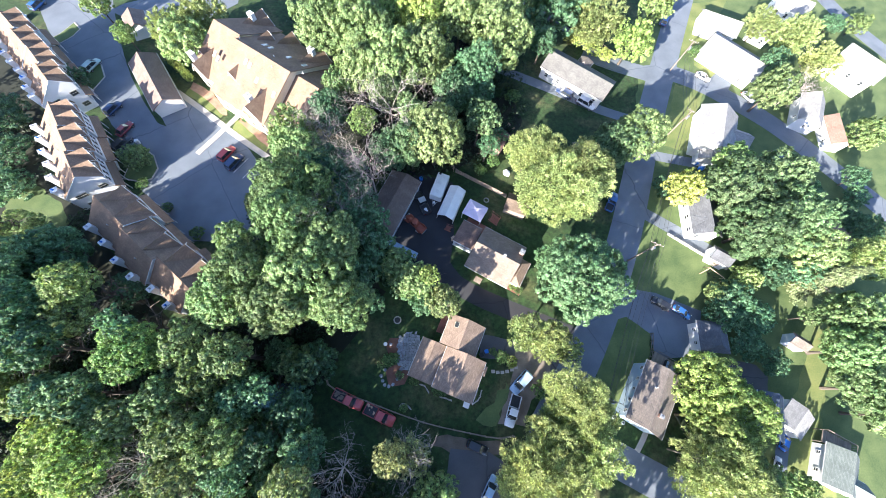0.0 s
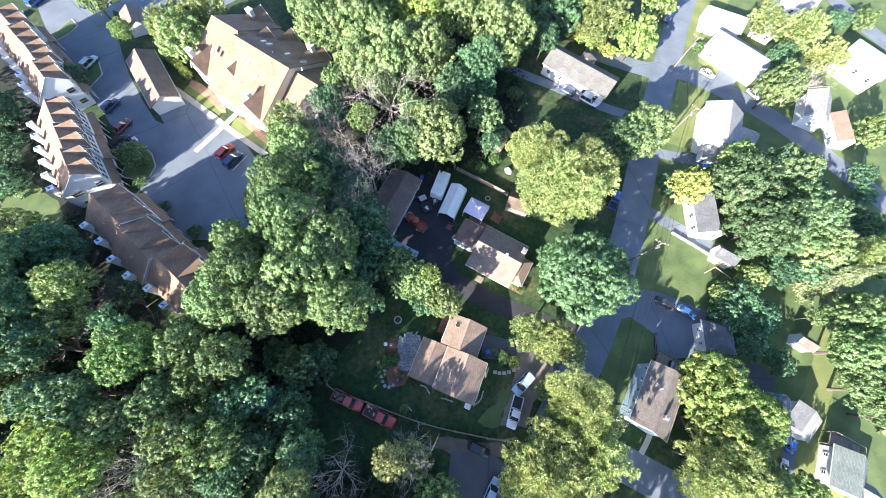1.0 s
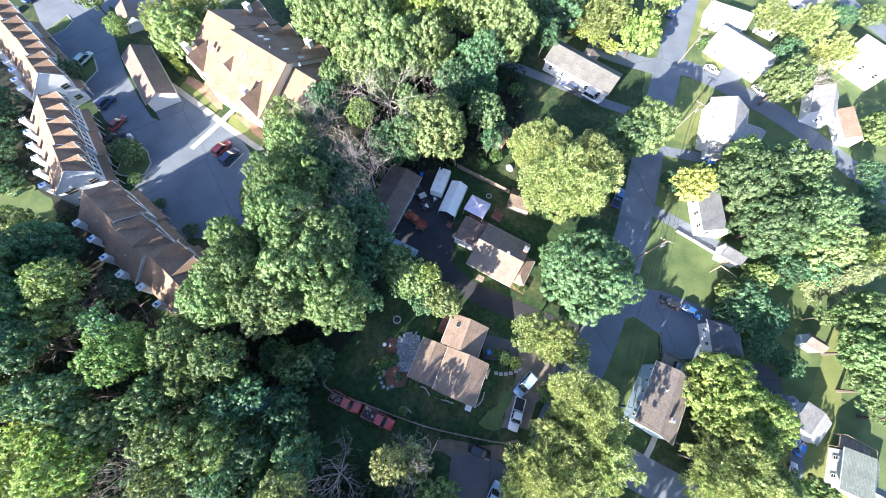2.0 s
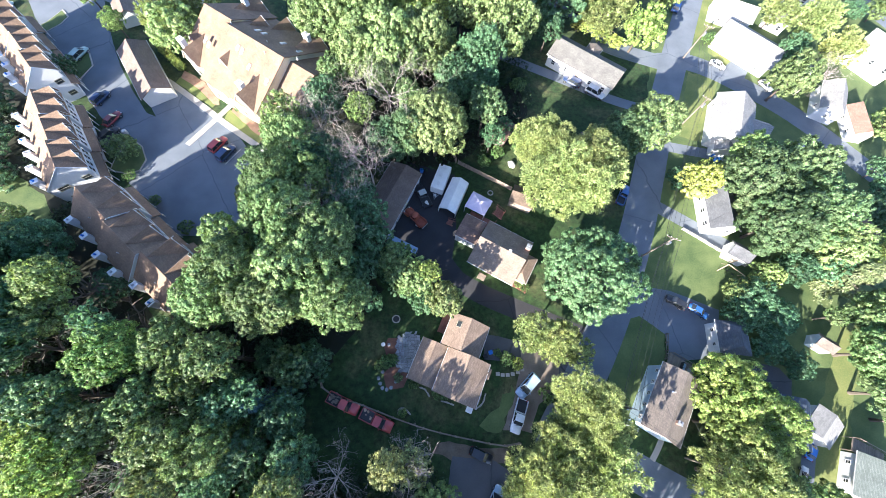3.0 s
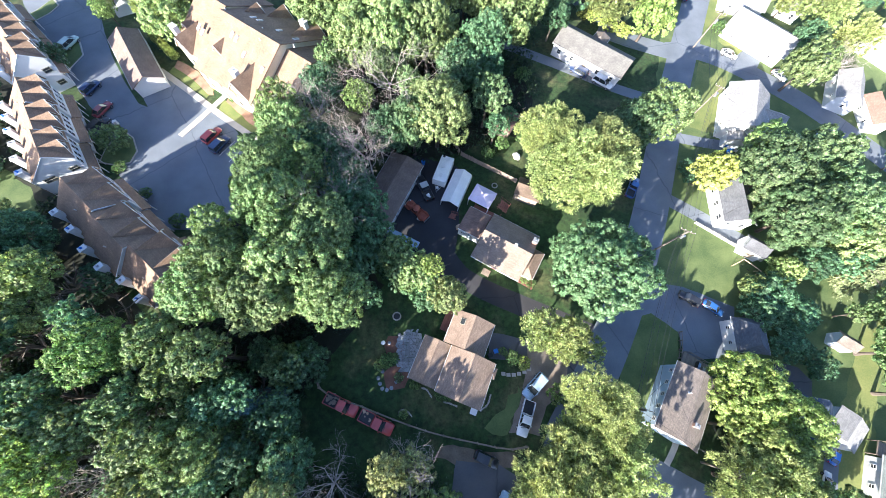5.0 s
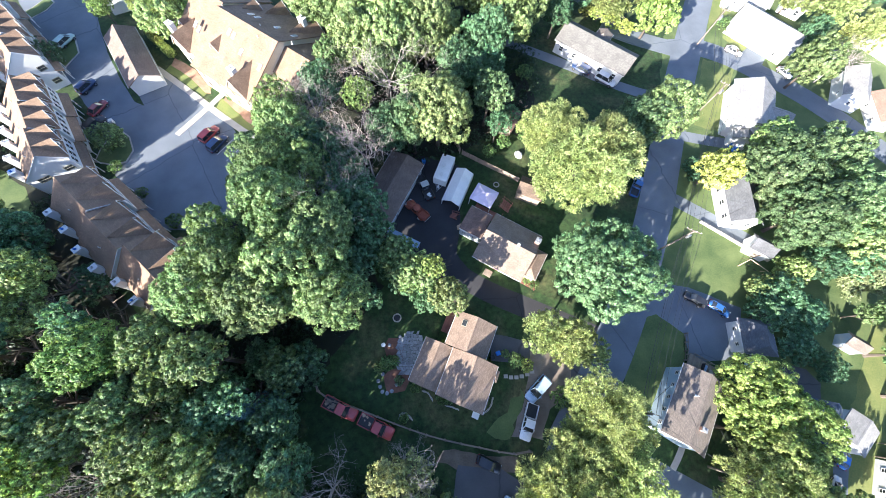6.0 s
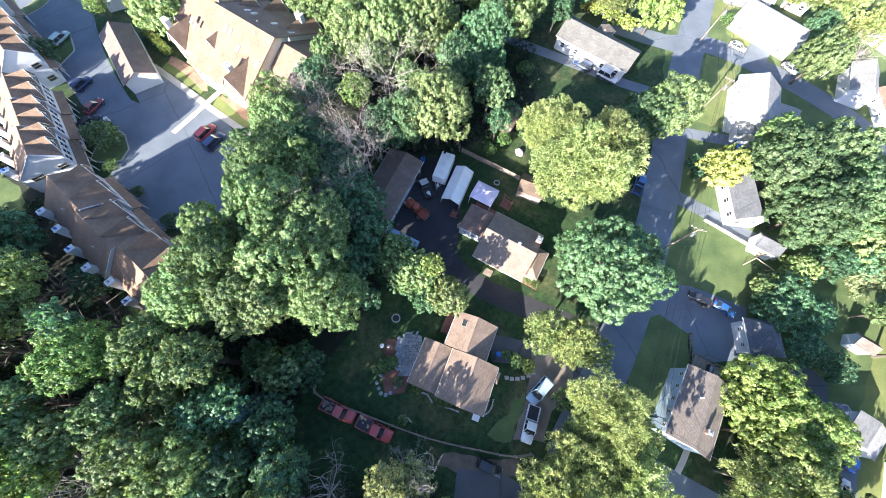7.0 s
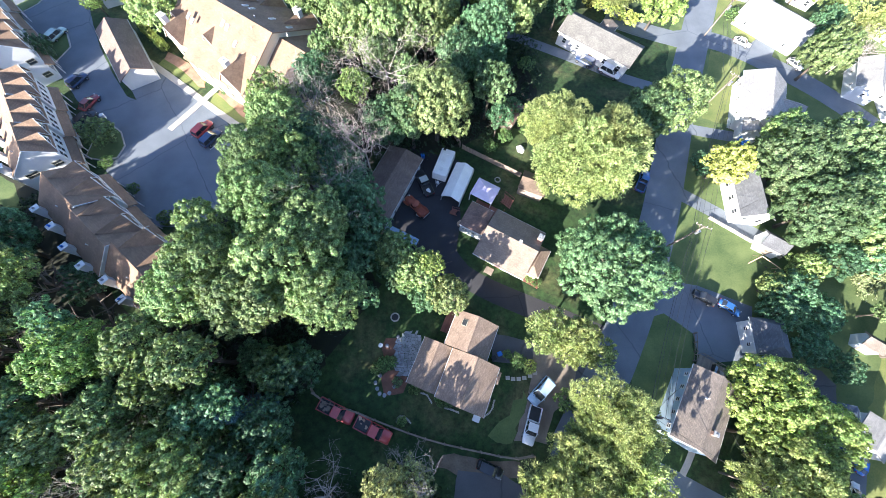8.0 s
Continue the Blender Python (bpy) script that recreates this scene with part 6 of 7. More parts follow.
def edging(points, label):
    """A row of small uneven edging stones."""
    line = smooth_line(points, 6)
    e = place("stone_edging", line[0].x, line[0].y, 0, 0, label, "edging")
    for k, q in enumerate(line):
        bm, d = bmesh.new(), q - line[0]
        box(bm, -0.15, 0.15, -0.09, 0.09, -0.02, 0.12, 0.03, pose(d.x, d.y, 0, 0, 0, 37 * k))
        part("stone", bm, CONCRETE, e)


for points in ([(-0.8, -1.8), (0.0, -2.1), (0.7, -3.1)], [(2.7, -3.8), (3.5, -4.0), (4.6, -4.4)], [(9.9, -2.8), (9.4, -4.1), (8.3, -5.0)], [(-4.2, -5.6), (-4.0, -5.0), (-3.2, -4.9), (-2.3, -5.7)]):
    edging(points, "pale edging stones round a garden bed")
table = place("garden_table", -7.1, 4.9, 0, 0, "small round white garden table on a mulch bed", "table")
bm = bmesh.new()
tube(bm, (0, 0, 0.66), (0, 0, 0.7), 0.34, 0.34, 18)
part("tabletop", bm, TRIM, table)
bm = bmesh.new()
tube(bm, (0, 0, 0), (0, 0, 0.66), 0.05, 0.05, 8)
tube(bm, (0, 0, 0), (0, 0, 0.03), 0.22, 0.2, 12)
part("pedestal", bm, TRIM, table)

# ---- trees ----
def leaf_mesh(name, centre, normal, size, stretch, material, along=None):
    """Many small four-cornered leaves as one mesh, from arrays."""
    rng = np.random.default_rng(len(centre) + int(abs(centre[0, 0]) * 1000))
    normal = normal / np.linalg.norm(normal, axis=1, keepdims=True)
    free = rng.normal(size=normal.shape) if along is None else along + 0.35 * rng.normal(size=normal.shape)
    a = free - normal * (free * normal).sum(1, keepdims=True)
    a /= np.linalg.norm(a, axis=1, keepdims=True) + 1e-9
    b = np.cross(normal, a)
    size = size[:, None]
    corners = np.stack([centre + a * size * stretch * 1.3, centre - a * size * stretch * 0.7 + b * size, centre - a * size * stretch * 0.7 - b * size], 1).reshape(-1, 3)
    count = len(centre)
    data = bpy.data.meshes.new(name)
    data.vertices.add(3 * count)
    data.vertices.foreach_set("co", corners.astype(np.float32).ravel())
    data.loops.add(3 * count)
    data.loops.foreach_set("vertex_index", np.arange(3 * count, dtype=np.int32))
    data.polygons.add(count)
    data.polygons.foreach_set("loop_start", np.arange(0, 3 * count, 3, dtype=np.int32))
    data.update(calc_edges=True)
    data.materials.append(material)
    return data


def crown(kind, seed, leaves, style):
    """A crown one unit wide in radius, its middle at 0, about as high as wide: lobes carry tufts, tufts carry leaves, large inner leaves fill behind."""
    rng = np.random.default_rng(seed)
    lobes = {"lobed": 46, "round": 26, "spray": 24, "loose": 36}[style]
    gap = {"lobed": 0.10, "round": 0.05, "spray": 0.14, "loose": 0.15}[style]
    k = np.arange(lobes) + 0.5
    up, round_ = 1 - 1.45 * k / lobes, k * 2.39996 + rng.normal(0, 0.25, lobes)
    flat = np.sqrt(np.maximum(0.02, 1 - up ** 2))
    at = np.stack([flat * np.cos(round_), flat * np.sin(round_), up * 0.92], 1) * (0.66 + gap * rng.normal(size=(lobes, 1))).clip(0.3, 0.82)
    size = rng.uniform(0.20, 0.32, lobes) * (1.2 if style == "round" else 1.0)
    at, size = np.concatenate([[[0, 0, -0.05]], at]), np.concatenate([[0.58], size])
    per = {"lobed": 42, "round": 34, "spray": 46, "loose": 44}[style]
    tufts = leaves // per
    pick = rng.choice(len(at), 14 * tufts, p=size ** 2 / (size ** 2).sum())
    d = rng.normal(size=(len(pick), 3)) + 0.55 * at[pick] / (np.linalg.norm(at[pick], axis=1, keepdims=True) + 1e-6)
    d /= np.linalg.norm(d, axis=1, keepdims=True)
    c = at[pick] + d * size[pick, None] * rng.uniform(0.9, 1.08, (len(pick), 1))
    inside = (np.linalg.norm(c[:, None] - at[None], axis=2) < size * 0.84).any(1)
    ok = (~inside | (rng.random(len(pick)) < 0.03)) & (c[:, 2] > -0.62)
    c, out = c[ok][:tufts], d[ok][:tufts]
    rc = {"lobed": 0.072, "round": 0.060, "spray": 0.10, "loose": 0.075}[style] * min(1.0, math.sqrt(24000 / leaves)) * rng.uniform(0.6, 1.35, len(c))
    if style == "spray":
        s = (out + 0.5 * c)[:, None] * 0.8 + 0.45 * rng.normal(size=(len(c), per, 3)) + np.array([0, 0, 0.12])
        s /= np.linalg.norm(s, axis=2, keepdims=True)
        pts, along = c[:, None] + s * rc[:, None, None] * rng.uniform(0.1, 1.7, (len(c), per, 1)), s.reshape(-1, 3)
        nrm = np.cross(s, rng.normal(size=s.shape)) + np.array([0, 0, 0.5])
    else:
        d = rng.normal(size=(len(c), per, 3)) + out[:, None] * 1.1 + np.array([0, 0, 0.35])
        d /= np.linalg.norm(d, axis=2, keepdims=True)
        reach = rc[:, None, None] * rng.uniform(0.55, 1.12, (len(c), per, 1)) * np.where(rng.random((len(c), per, 1)) < 0.08, 1.5, 1.0)
        pts, nrm, along = c[:, None] + d * reach, d + 0.25 * out[:, None] + 0.30 * rng.normal(size=d.shape), None
    pts, nrm = pts.reshape(-1, 3), nrm.reshape(-1, 3)
    scale = math.sqrt(8000 / leaves)
    leaf = {"lobed": 0.036, "round": 0.032, "spray": 0.024, "loose": 0.033}[style] * scale * rng.uniform(0.65, 1.3, len(pts))
    fill = leaves // 12
    pick = rng.choice(len(at), fill, p=size ** 2 / (size ** 2).sum())
    d = rng.normal(size=(fill, 3)) + np.array([0, 0, 0.3])
    d /= np.linalg.norm(d, axis=1, keepdims=True)
    pts, nrm = np.concatenate([pts, at[pick] + d * size[pick, None] * rng.uniform(0.6, 0.82, (fill, 1))]), np.concatenate([nrm, d + 0.4 * rng.normal(size=d.shape)])
    leaf = np.concatenate([leaf, 0.045 * scale * rng.uniform(0.7, 1.3, fill)])
    if along is not None:
        along = np.concatenate([along, d])
    return leaf_mesh("crown", pts, nrm, leaf, {"spray": 1.9}.get(style, 1.35), LEAF[kind], along)


def limb(bars, a, direction, length, radius, depth, rng, spread=0.6, bend=0.25):
    """A crooked limb that forks: adds tapered bars (from, to, radius, radius)."""
    direction = direction / np.linalg.norm(direction)
    p, steps = np.array(a, float), 3
    for i in range(steps):
        direction = direction + rng.normal(size=3) * bend * 0.5 + np.array([0, 0, 0.06])
        direction /= np.linalg.norm(direction)
        q = p + direction * length / steps
        bars.append((p, q, radius * (1 - 0.22 * i), radius * (1 - 0.22 * (i + 1))))
        p = q
        if depth and i:
            for _ in range(2):
                limb(bars, p, direction + rng.normal(size=3) * spread, length * rng.uniform(0.45, 0.7), radius * 0.5, depth - 1, rng, spread, bend)


def bars_mesh(name, bars, material, sides=5):
    """All bars as one mesh of tapered tubes."""
    a, b = np.array([v[0] for v in bars]), np.array([v[1] for v in bars])
    r = np.array([(v[2], v[3]) for v in bars])
    d = (b - a) / np.linalg.norm(b - a, axis=1, keepdims=True)
    u = np.cross(d, np.where(np.abs(d[:, 2:]) < 0.9, [[0, 0, 1.0]], [[1.0, 0, 0]]))
    u /= np.linalg.norm(u, axis=1, keepdims=True)
    w = np.cross(d, u)
    turn = np.arange(sides) * 2 * math.pi / sides
    ring = u[:, None] * np.cos(turn)[None, :, None] + w[:, None] * np.sin(turn)[None, :, None]
    co = np.concatenate([a[:, None] + ring * r[:, :1, None], b[:, None] + ring * r[:, 1:, None]], 1).reshape(-1, 3)
    k = np.arange(sides)
    quad = np.stack([k, (k + 1) % sides, (k + 1) % sides + sides, k + sides], 1)
    faces = (np.arange(len(bars))[:, None, None] * 2 * sides + quad[None]).reshape(-1, 4)
    data = bpy.data.meshes.new(name)
    data.from_pydata(co.tolist(), [], faces.tolist())
    data.materials.append(material)
    return data


def trunk_mesh(seed):
    """A tapered trunk with limbs that reach into the crown, one unit high."""
    rng = np.random.default_rng(seed)
    spine = [np.array(p) for p in ((0, 0, -0.02), (0, 0, 0.12), (0.005, 0, 0.3), (0.01, 0, 0.52))]
    bars = [(p, q, r0, r1) for p, q, r0, r1 in zip(spine, spine[1:], (0.040, 0.026, 0.021), (0.026, 0.021, 0.014))]
    for k in range(7):
        heading = k * 0.9 + rng.uniform(-0.2, 0.2)
        limb(bars, (0.005, 0, 0.3 + 0.03 * k), np.array([math.cos(heading), math.sin(heading), 0.8]), 0.3 - 0.02 * k, 0.011, 1, rng)
    return bars_mesh("trunk", bars, BARK, 6)


def conifer_mesh(kind, seed, leaves):
    """Tiers of drooping boughs, one unit in radius and 2.6 high from its foot at -1.3."""
    rng = np.random.default_rng(seed)
    h = rng.random(leaves) ** 0.75
    tier = np.floor(h * 15) / 15 + rng.uniform(0, 0.02, leaves)
    bough = rng.integers(0, 9, leaves) * (2 * math.pi / 9) + np.floor(h * 15) * 1.1 + rng.normal(0, 0.13, leaves)
    reach = rng.random(leaves) ** 0.6
    r = reach * (1.02 - tier) * (0.85 + 0.25 * np.sin(bough * 3 + tier * 20))
    z = -1.15 + 2.4 * tier - 0.28 * reach * (1 - tier) + rng.normal(0, 0.02, leaves)
    p = np.stack([r * np.cos(bough), r * np.sin(bough), z], 1)
    out = np.stack([np.cos(bough), np.sin(bough), -0.25 + 0 * r], 1)
    nrm = np.stack([0.3 * np.cos(bough), 0.3 * np.sin(bough), 1 + 0 * r], 1) + 0.4 * rng.normal(size=p.shape)
    return leaf_mesh("crown", p, nrm, 0.020 * rng.uniform(0.7, 1.3, leaves), 2.4, LEAF[kind], out)


STYLE = {"maple": "lobed", "pale": "lobed", "oak": "loose", "dark": "loose", "lime": "round", "bright": "lobed", "yellow": "lobed", "teal": "lobed", "feather": "spray", "ash": "loose", "sycamore": "lobed", "bush": "round"}
LABEL = {
    "pale": "leafy tree with a pale sunlit green crown",
    "maple": "broad maple with clumped green leaves", "oak": "leafy oak with mid-green crown", "dark": "shaded dark green broadleaf tree",
    "lime": "dense rounded lime-green tree", "bright": "bright yellow-green maple with dense clumps", "yellow": "small yellow-green tree in a yard", "teal": "blue-green leafy maple in the wood",
    "spruce": "blue-green spruce with drooping boughs", "feather": "tall pale green feathery tree", "ash": "thin-leaved olive-green tree beside a drive", "pinetree": "grey-green pine with drooping boughs",
    "sycamore": "broad grey-green tree with dense leaf clumps",
    "bush": "rounded green garden shrub",
}
CROWNS, TRUNKS = {}, [trunk_mesh(s) for s in (3, 8)]
PLANTED = 0


def plant(kind, x, y, radius, height):
    """A tree or shrub with a trunk and a crown."""
    global PLANTED
    PLANTED += 1
    rng = np.random.default_rng(PLANTED * 7 + 1)
    big_ = 0 if radius < 2.4 else (1 if radius <= 4.0 or math.hypot(x, y) > 78 else 2)
    if radius > 4.6 and math.hypot(x, y - 10) < 42:
        big_ = 3
    variant = PLANTED % 3
    key = (kind, big_, variant)
    if key not in CROWNS:
        if kind in ("spruce", "pinetree"):
            CROWNS[key] = conifer_mesh(kind, 40 + variant, 20000)
        else:
            CROWNS[key] = crown(kind, 11 * variant + len(kind) + 5 * big_, (3000, 9500, 24000, 42000)[big_], STYLE[kind])
    tree = place("shrub" if kind == "bush" else "tree", x, y, 0, 0, LABEL[kind], "shrub" if kind == "bush" else "tree")
    t = new("trunk", TRUNKS[PLANTED % 2])
    t.parent = tree
    t.matrix_basis = pose(0, 0, 0, 0, 0, rng.uniform(0, 360)) @ Matrix.Diagonal((max(radius * 1.6, height * 0.8), max(radius * 1.6, height * 0.8), height * 0.95, 1))
    c = new("crown", CROWNS[key])
    c.parent = tree
    tall = max(height * 0.46, radius * 0.62)
    if kind in ("spruce", "pinetree"):
        c.matrix_basis = pose(0, 0, height * 0.48, 0, 0, rng.uniform(0, 360)) @ Matrix.Diagonal((radius, radius, height * 0.42, 1))
    else:
        tall = min(tall, radius * 1.05)
        c.matrix_basis = pose(0, 0, height - tall, rng.uniform(-5, 5), rng.uniform(-5, 5), rng.uniform(0, 360)) @ Matrix.Diagonal((radius * 0.98, radius * 0.98, tall, 1))
    return tree


# woods of the lower left
plant("maple", -18.2, 15.1, 7.5, 19)
plant("maple", -22.3, 9.9, 5.4, 17)
plant("maple", -12.9, 10.1, 4.5, 16)
plant("maple", -15.4, 19.1, 5.0, 18)
plant("maple", -22.3, 23.1, 5.9, 18)
plant("maple", -28.3, 14.4, 4.9, 17)
plant("maple", -31.0, 10.8, 4.8, 16)
plant("maple", -30.4, 19.8, 3.4, 15)
plant("maple", -34.4, 4.0, 3.7, 15)
plant("maple", -27.9, 2.4, 3.4, 16)
plant("oak", -32.1, 0.0, 3.2, 14)
plant("lime", -41.6, 3.3, 4.3, 16)
plant("lime", -40.8, 2.5, 2.2, 10)
plant("pale", -53.6, 8.6, 3.9, 14)
plant("dark", -64.9, 15.8, 5.6, 11)
plant("pale", -63.7, 9.0, 3.9, 14)
plant("maple", -58.6, 2.8, 4.2, 16)
# three trees at and beyond the left edge, added to shade the curved row
plant("dark", -65.0, 4.0, 4.4, 16)
plant("oak", -61.5, -1.0, 4.2, 15)
plant("dark", -70.0, 9.0, 4.4, 16)
plant("dark", -50.7, -2.6, 2.9, 15)
plant("pale", -45.2, -5.6, 3.3, 14)
plant("pale", -40.4, -5.8, 3.2, 15)
plant("maple", -35.8, -3.1, 3.5, 15)
plant("maple", -33.2, -7.4, 3.2, 15)
plant("oak", -27.8, -8.2, 4.4, 15)
plant("dark", -26.0, -3.5, 3.1, 13)
plant("dark", -22.7, -2.4, 2.3, 14)
plant("bright", -53.9, -7.7, 3.4, 9)
plant("bright", -48.6, -12.3, 3.2, 15)
plant("lime", -54.4, -11.9, 3.0, 9)
plant("pale", -43.7, -13.5, 3.0, 14)
plant("pale", -31.8, -12.9, 3.2, 15)
plant("dark", -25.8, -12.5, 3.1, 13)
plant("pale", -17.7, -13.8, 3.1, 14)
plant("oak", -27.1, -16.5, 2.8, 11)
plant("oak", -38.3, -16.7, 2.7, 11)
plant("oak", -60.2, -3.1, 3.7, 8)
plant("dark", -22.8, -9.2, 2.9, 12)
plant("dark", -19.7, -4.8, 3.2, 11)
plant("dark", -17.5, 1.7, 3.5, 9)
plant("dark", -17.3, -10.1, 3.7, 11)
plant("oak", -68.7, 3.3, 4.0, 6)
plant("dark", -15.6, -19.2, 4.5, 13)
plant("sycamore", -46.7, -2.8, 3.7, 15)
plant("bright", -43.4, -9.9, 4.2, 16)
plant("spruce", -22.7, -3.7, 3.2, 13)
plant("bright", -47.1, -7.7, 3.4, 15)
plant("lime", -38.5, 2.7, 2.0, 13)
# wood edge by the town houses
# four unseen trees, added left of the view to shade the far town houses
plant("dark", -90.8, 39.7, 4.6, 15)
plant("oak", -95.4, 43.5, 4.6, 15)
plant("dark", -101.0, 46.0, 4.6, 15)
plant("oak", -105.6, 49.7, 4.6, 15)
plant("dark", -86.3, 50.1, 4.2, 6)
plant("dark", -82.7, 41.7, 3.8, 5)
plant("dark", -80.1, 33.5, 4.3, 5)
plant("oak", -72.1, 22.4, 5.0, 8)
plant("dark", -61.0, 18.4, 4.9, 12)
plant("oak", -50.7, 12.1, 3.5, 17)
plant("dark", -42.5, 6.7, 2.3, 17)
plant("dark", -50.8, 13.6, 3.3, 6.5)
plant("dark", -62.1, 12.3, 3.7, 9)
# centre wood belt
plant("maple", -25.8, 30.5, 4.7, 16)
plant("maple", -24.1, 38.2, 5.1, 15)
plant("dark", -18.5, 36.1, 4.8, 13)
plant("dark", -14.4, 30.5, 4.7, 12)
plant("dark", -10.7, 24.6, 4.0, 14)
plant("oak", -20.3, 30.9, 4.6, 14)
plant("dark", -9.0, 20.6, 3.5, 12)
plant("dark", -11.1, 15.4, 3.4, 12)
plant("oak", -27.8, 41.5, 2.9, 11)
plant("dark", -20.1, 49.2, 4.1, 12)
plant("oak", -26.9, 45.4, 4.0, 12)
plant("lime", -12.9, 45.7, 3.0, 13)
plant("pale", 1.2, 43.2, 6.1, 16)
plant("teal", -3.2, 41.3, 4.4, 14)
plant("teal", 10.5, 48.5, 3.9, 13)
plant("dark", -7.6, 40.7, 4.4, 12)
plant("maple", -23.8, 71.5, 6.4, 16)
plant("maple", -14.9, 69.5, 6.7, 17)
plant("pale", -8.4, 60.9, 6.8, 17)
plant("pale", -1.4, 63.6, 6.7, 16)
plant("bright", -2.3, 77.3, 6.2, 15)
plant("pale", 6.8, 77.0, 5.9, 15)
plant("pale", 15.4, 70.6, 7.3, 17)
plant("dark", 10.3, 62.4, 4.9, 14)
plant("pale", -14.3, 58.8, 5.3, 15)
plant("maple", -19.1, 55.9, 3.1, 12)
plant("dark", 4.8, 56.3, 4.8, 12)
plant("dark", 11.1, 57.8, 3.5, 10)
plant("oak", -8.2, 78.7, 5.2, 14)
plant("dark", 30.3, 83.4, 7.5, 14)
plant("dark", 26.6, 74.0, 3.5, 10)
plant("maple", 24.3, 86.9, 5.5, 14)
# house yards
plant("maple", -5.0, 17.9, 3.4, 10)
plant("pale", 2.9, 11.3, 3.1, 10)
plant("maple", -1.9, 14.9, 3.5, 11)
plant("bright", 0.5, 14.9, 1.9, 12)
plant("maple", -3.9, 14.8, 2.6, 10)
# low tree hidden under taller crowns, added to shade the house front
plant("dark", -4.1, 15.4, 2.9, 6)
plant("dark", -9.4, 11.8, 2.3, 6)
# three more hidden low trees that stop sun passing below the crowns
plant("dark", 1.4, 12.6, 3.0, 6)
plant("dark", -6.7, 17.5, 2.6, 6)
plant("dark", -0.9, 12.0, 2.6, 5)
plant("sycamore", 26.3, 15.3, 8.0, 16)
plant("feather", 25.3, 33.6, 8.0, 16)
plant("feather", 29.6, 36.7, 5.7, 15)
plant("feather", 22.3, 39.4, 4.7, 13)
plant("feather", 20.1, 41.7, 4.6, 12)
plant("teal", 38.1, 44.5, 4.7, 12)
plant("maple", 44.2, 47.1, 5.4, 13)
plant("feather", 17.4, 6.5, 3.3, 9)
plant("feather", 21.0, 5.0, 3.5, 9)
plant("feather", 24.0, 3.4, 2.3, 8)
plant("feather", 22.2, -3.9, 4.8, 14)
plant("feather", 22.8, -8.3, 5.2, 12)
plant("feather", 20.4, -8.2, 3.4, 10)
plant("feather", 24.8, -11.4, 3.8, 13)
plant("feather", 24.8, -5.8, 4.2, 11.5)
plant("feather", 17.3, -11.8, 5.4, 13)
plant("feather", 17.2, -14.4, 5.9, 13)
plant("ash", -4.6, -11.2, 2.8, 11)
plant("ash", -1.6, -11.6, 2.8, 8.6)
plant("oak", 1.8, -16.8, 3.6, 10)
plant("bush", 13.6, 2.7, 1.4, 1.8)
plant("bush", 19.6, 61.5, 2.0, 3)
plant("dark", 12.2, 44.3, 2.4, 8)
plant("dark", 15.0, 49.0, 2.2, 5)
plant("bush", 18.4, 46.0, 1.8, 2)
plant("bush", 14.1, 43.7, 1.6, 2)
plant("bush", 11.3, 41.6, 1.5, 1.6)
plant("yellow", 36.5, 81.7, 2.3, 3)
plant("yellow", 39.0, 80.4, 2.2, 3)
plant("yellow", 41.7, 78.4, 2.3, 3)
plant("yellow", 44.3, 76.4, 2.3, 3)
plant("yellow", -60.4, 68.7, 1.1, 2.4)
plant("yellow", -59.2, 67.6, 1.1, 2.4)
plant("yellow", -58.0, 66.5, 1.1, 2.4)
plant("yellow", -56.9, 65.4, 1.1, 2.4)
plant("yellow", -55.7, 64.3, 1.1, 2.4)
plant("yellow", -54.5, 63.2, 1.1, 2.4)
plant("bush", -48.0, 60.1, 1.0, 1.2)
plant("bush", -45.8, 57.7, 1.0, 1.2)
plant("bush", -42.4, 55.0, 1.0, 1.2)
plant("bush", -40.5, 52.9, 1.0, 1.2)
plant("yellow", 10.0, 19.2, 1.0, 1.4)
plant("bush", 9.2, 20.0, 1.0, 1.2)
plant("bush", 15.1, 16.8, 1.1, 1.2)
plant("bush", 16.4, 15.9, 1.0, 1)
plant("bush", 17.7, 15.1, 1.0, 1.2)
plant("bush", 12.1, 3.6, 0.8, 1)
plant("yellow", 15.3, 1.9, 1.2, 1.6)
plant("bush", 20.2, -2.7, 1.9, 3)
plant("bush", 2.0, -2.7, 1.0, 1)
plant("bush", 0.8, -0.9, 0.9, 1)
# right side
plant("bright", 46.5, -2.6, 5.7, 11)
plant("bright", 50.1, -6.1, 5.4, 11)
plant("bright", 45.9, -9.8, 4.5, 12)
plant("bright", 44.0, -6.8, 3.2, 10)
plant("feather", 42.8, -13.6, 5.4, 13)
plant("feather", 46.5, -16.0, 4.6, 12)
plant("oak", 50.1, -15.8, 4.8, 9)
plant("oak", 57.4, -17.4, 3.1, 6)
plant("teal", 61.9, 34.5, 6.7, 14)
plant("teal", 69.9, 37.3, 6.2, 14)
plant("teal", 70.6, 27.9, 6.3, 14)
plant("teal", 62.5, 26.0, 6.2, 14)
plant("oak", 63.1, 40.9, 4.1, 11)
plant("yellow", 52.4, 36.0, 3.9, 9)
plant("dark", 51.3, 37.7, 2.9, 4)
plant("feather", 40.9, 80.9, 6.2, 12)
plant("bright", 48.7, 75.2, 5.0, 11)
plant("oak", 37.8, 88.7, 5.7, 12)
plant("oak", 57.2, 87.1, 4.3, 12)
plant("maple", 79.6, 61.5, 4.7, 12)
plant("dark", 84.7, 72.3, 3.0, 9)
plant("feather", 91.5, 79.9, 5.2, 12)
plant("feather", 96.9, 72.4, 3.9, 10)
plant("dark", 57.9, 13.2, 4.0, 6)
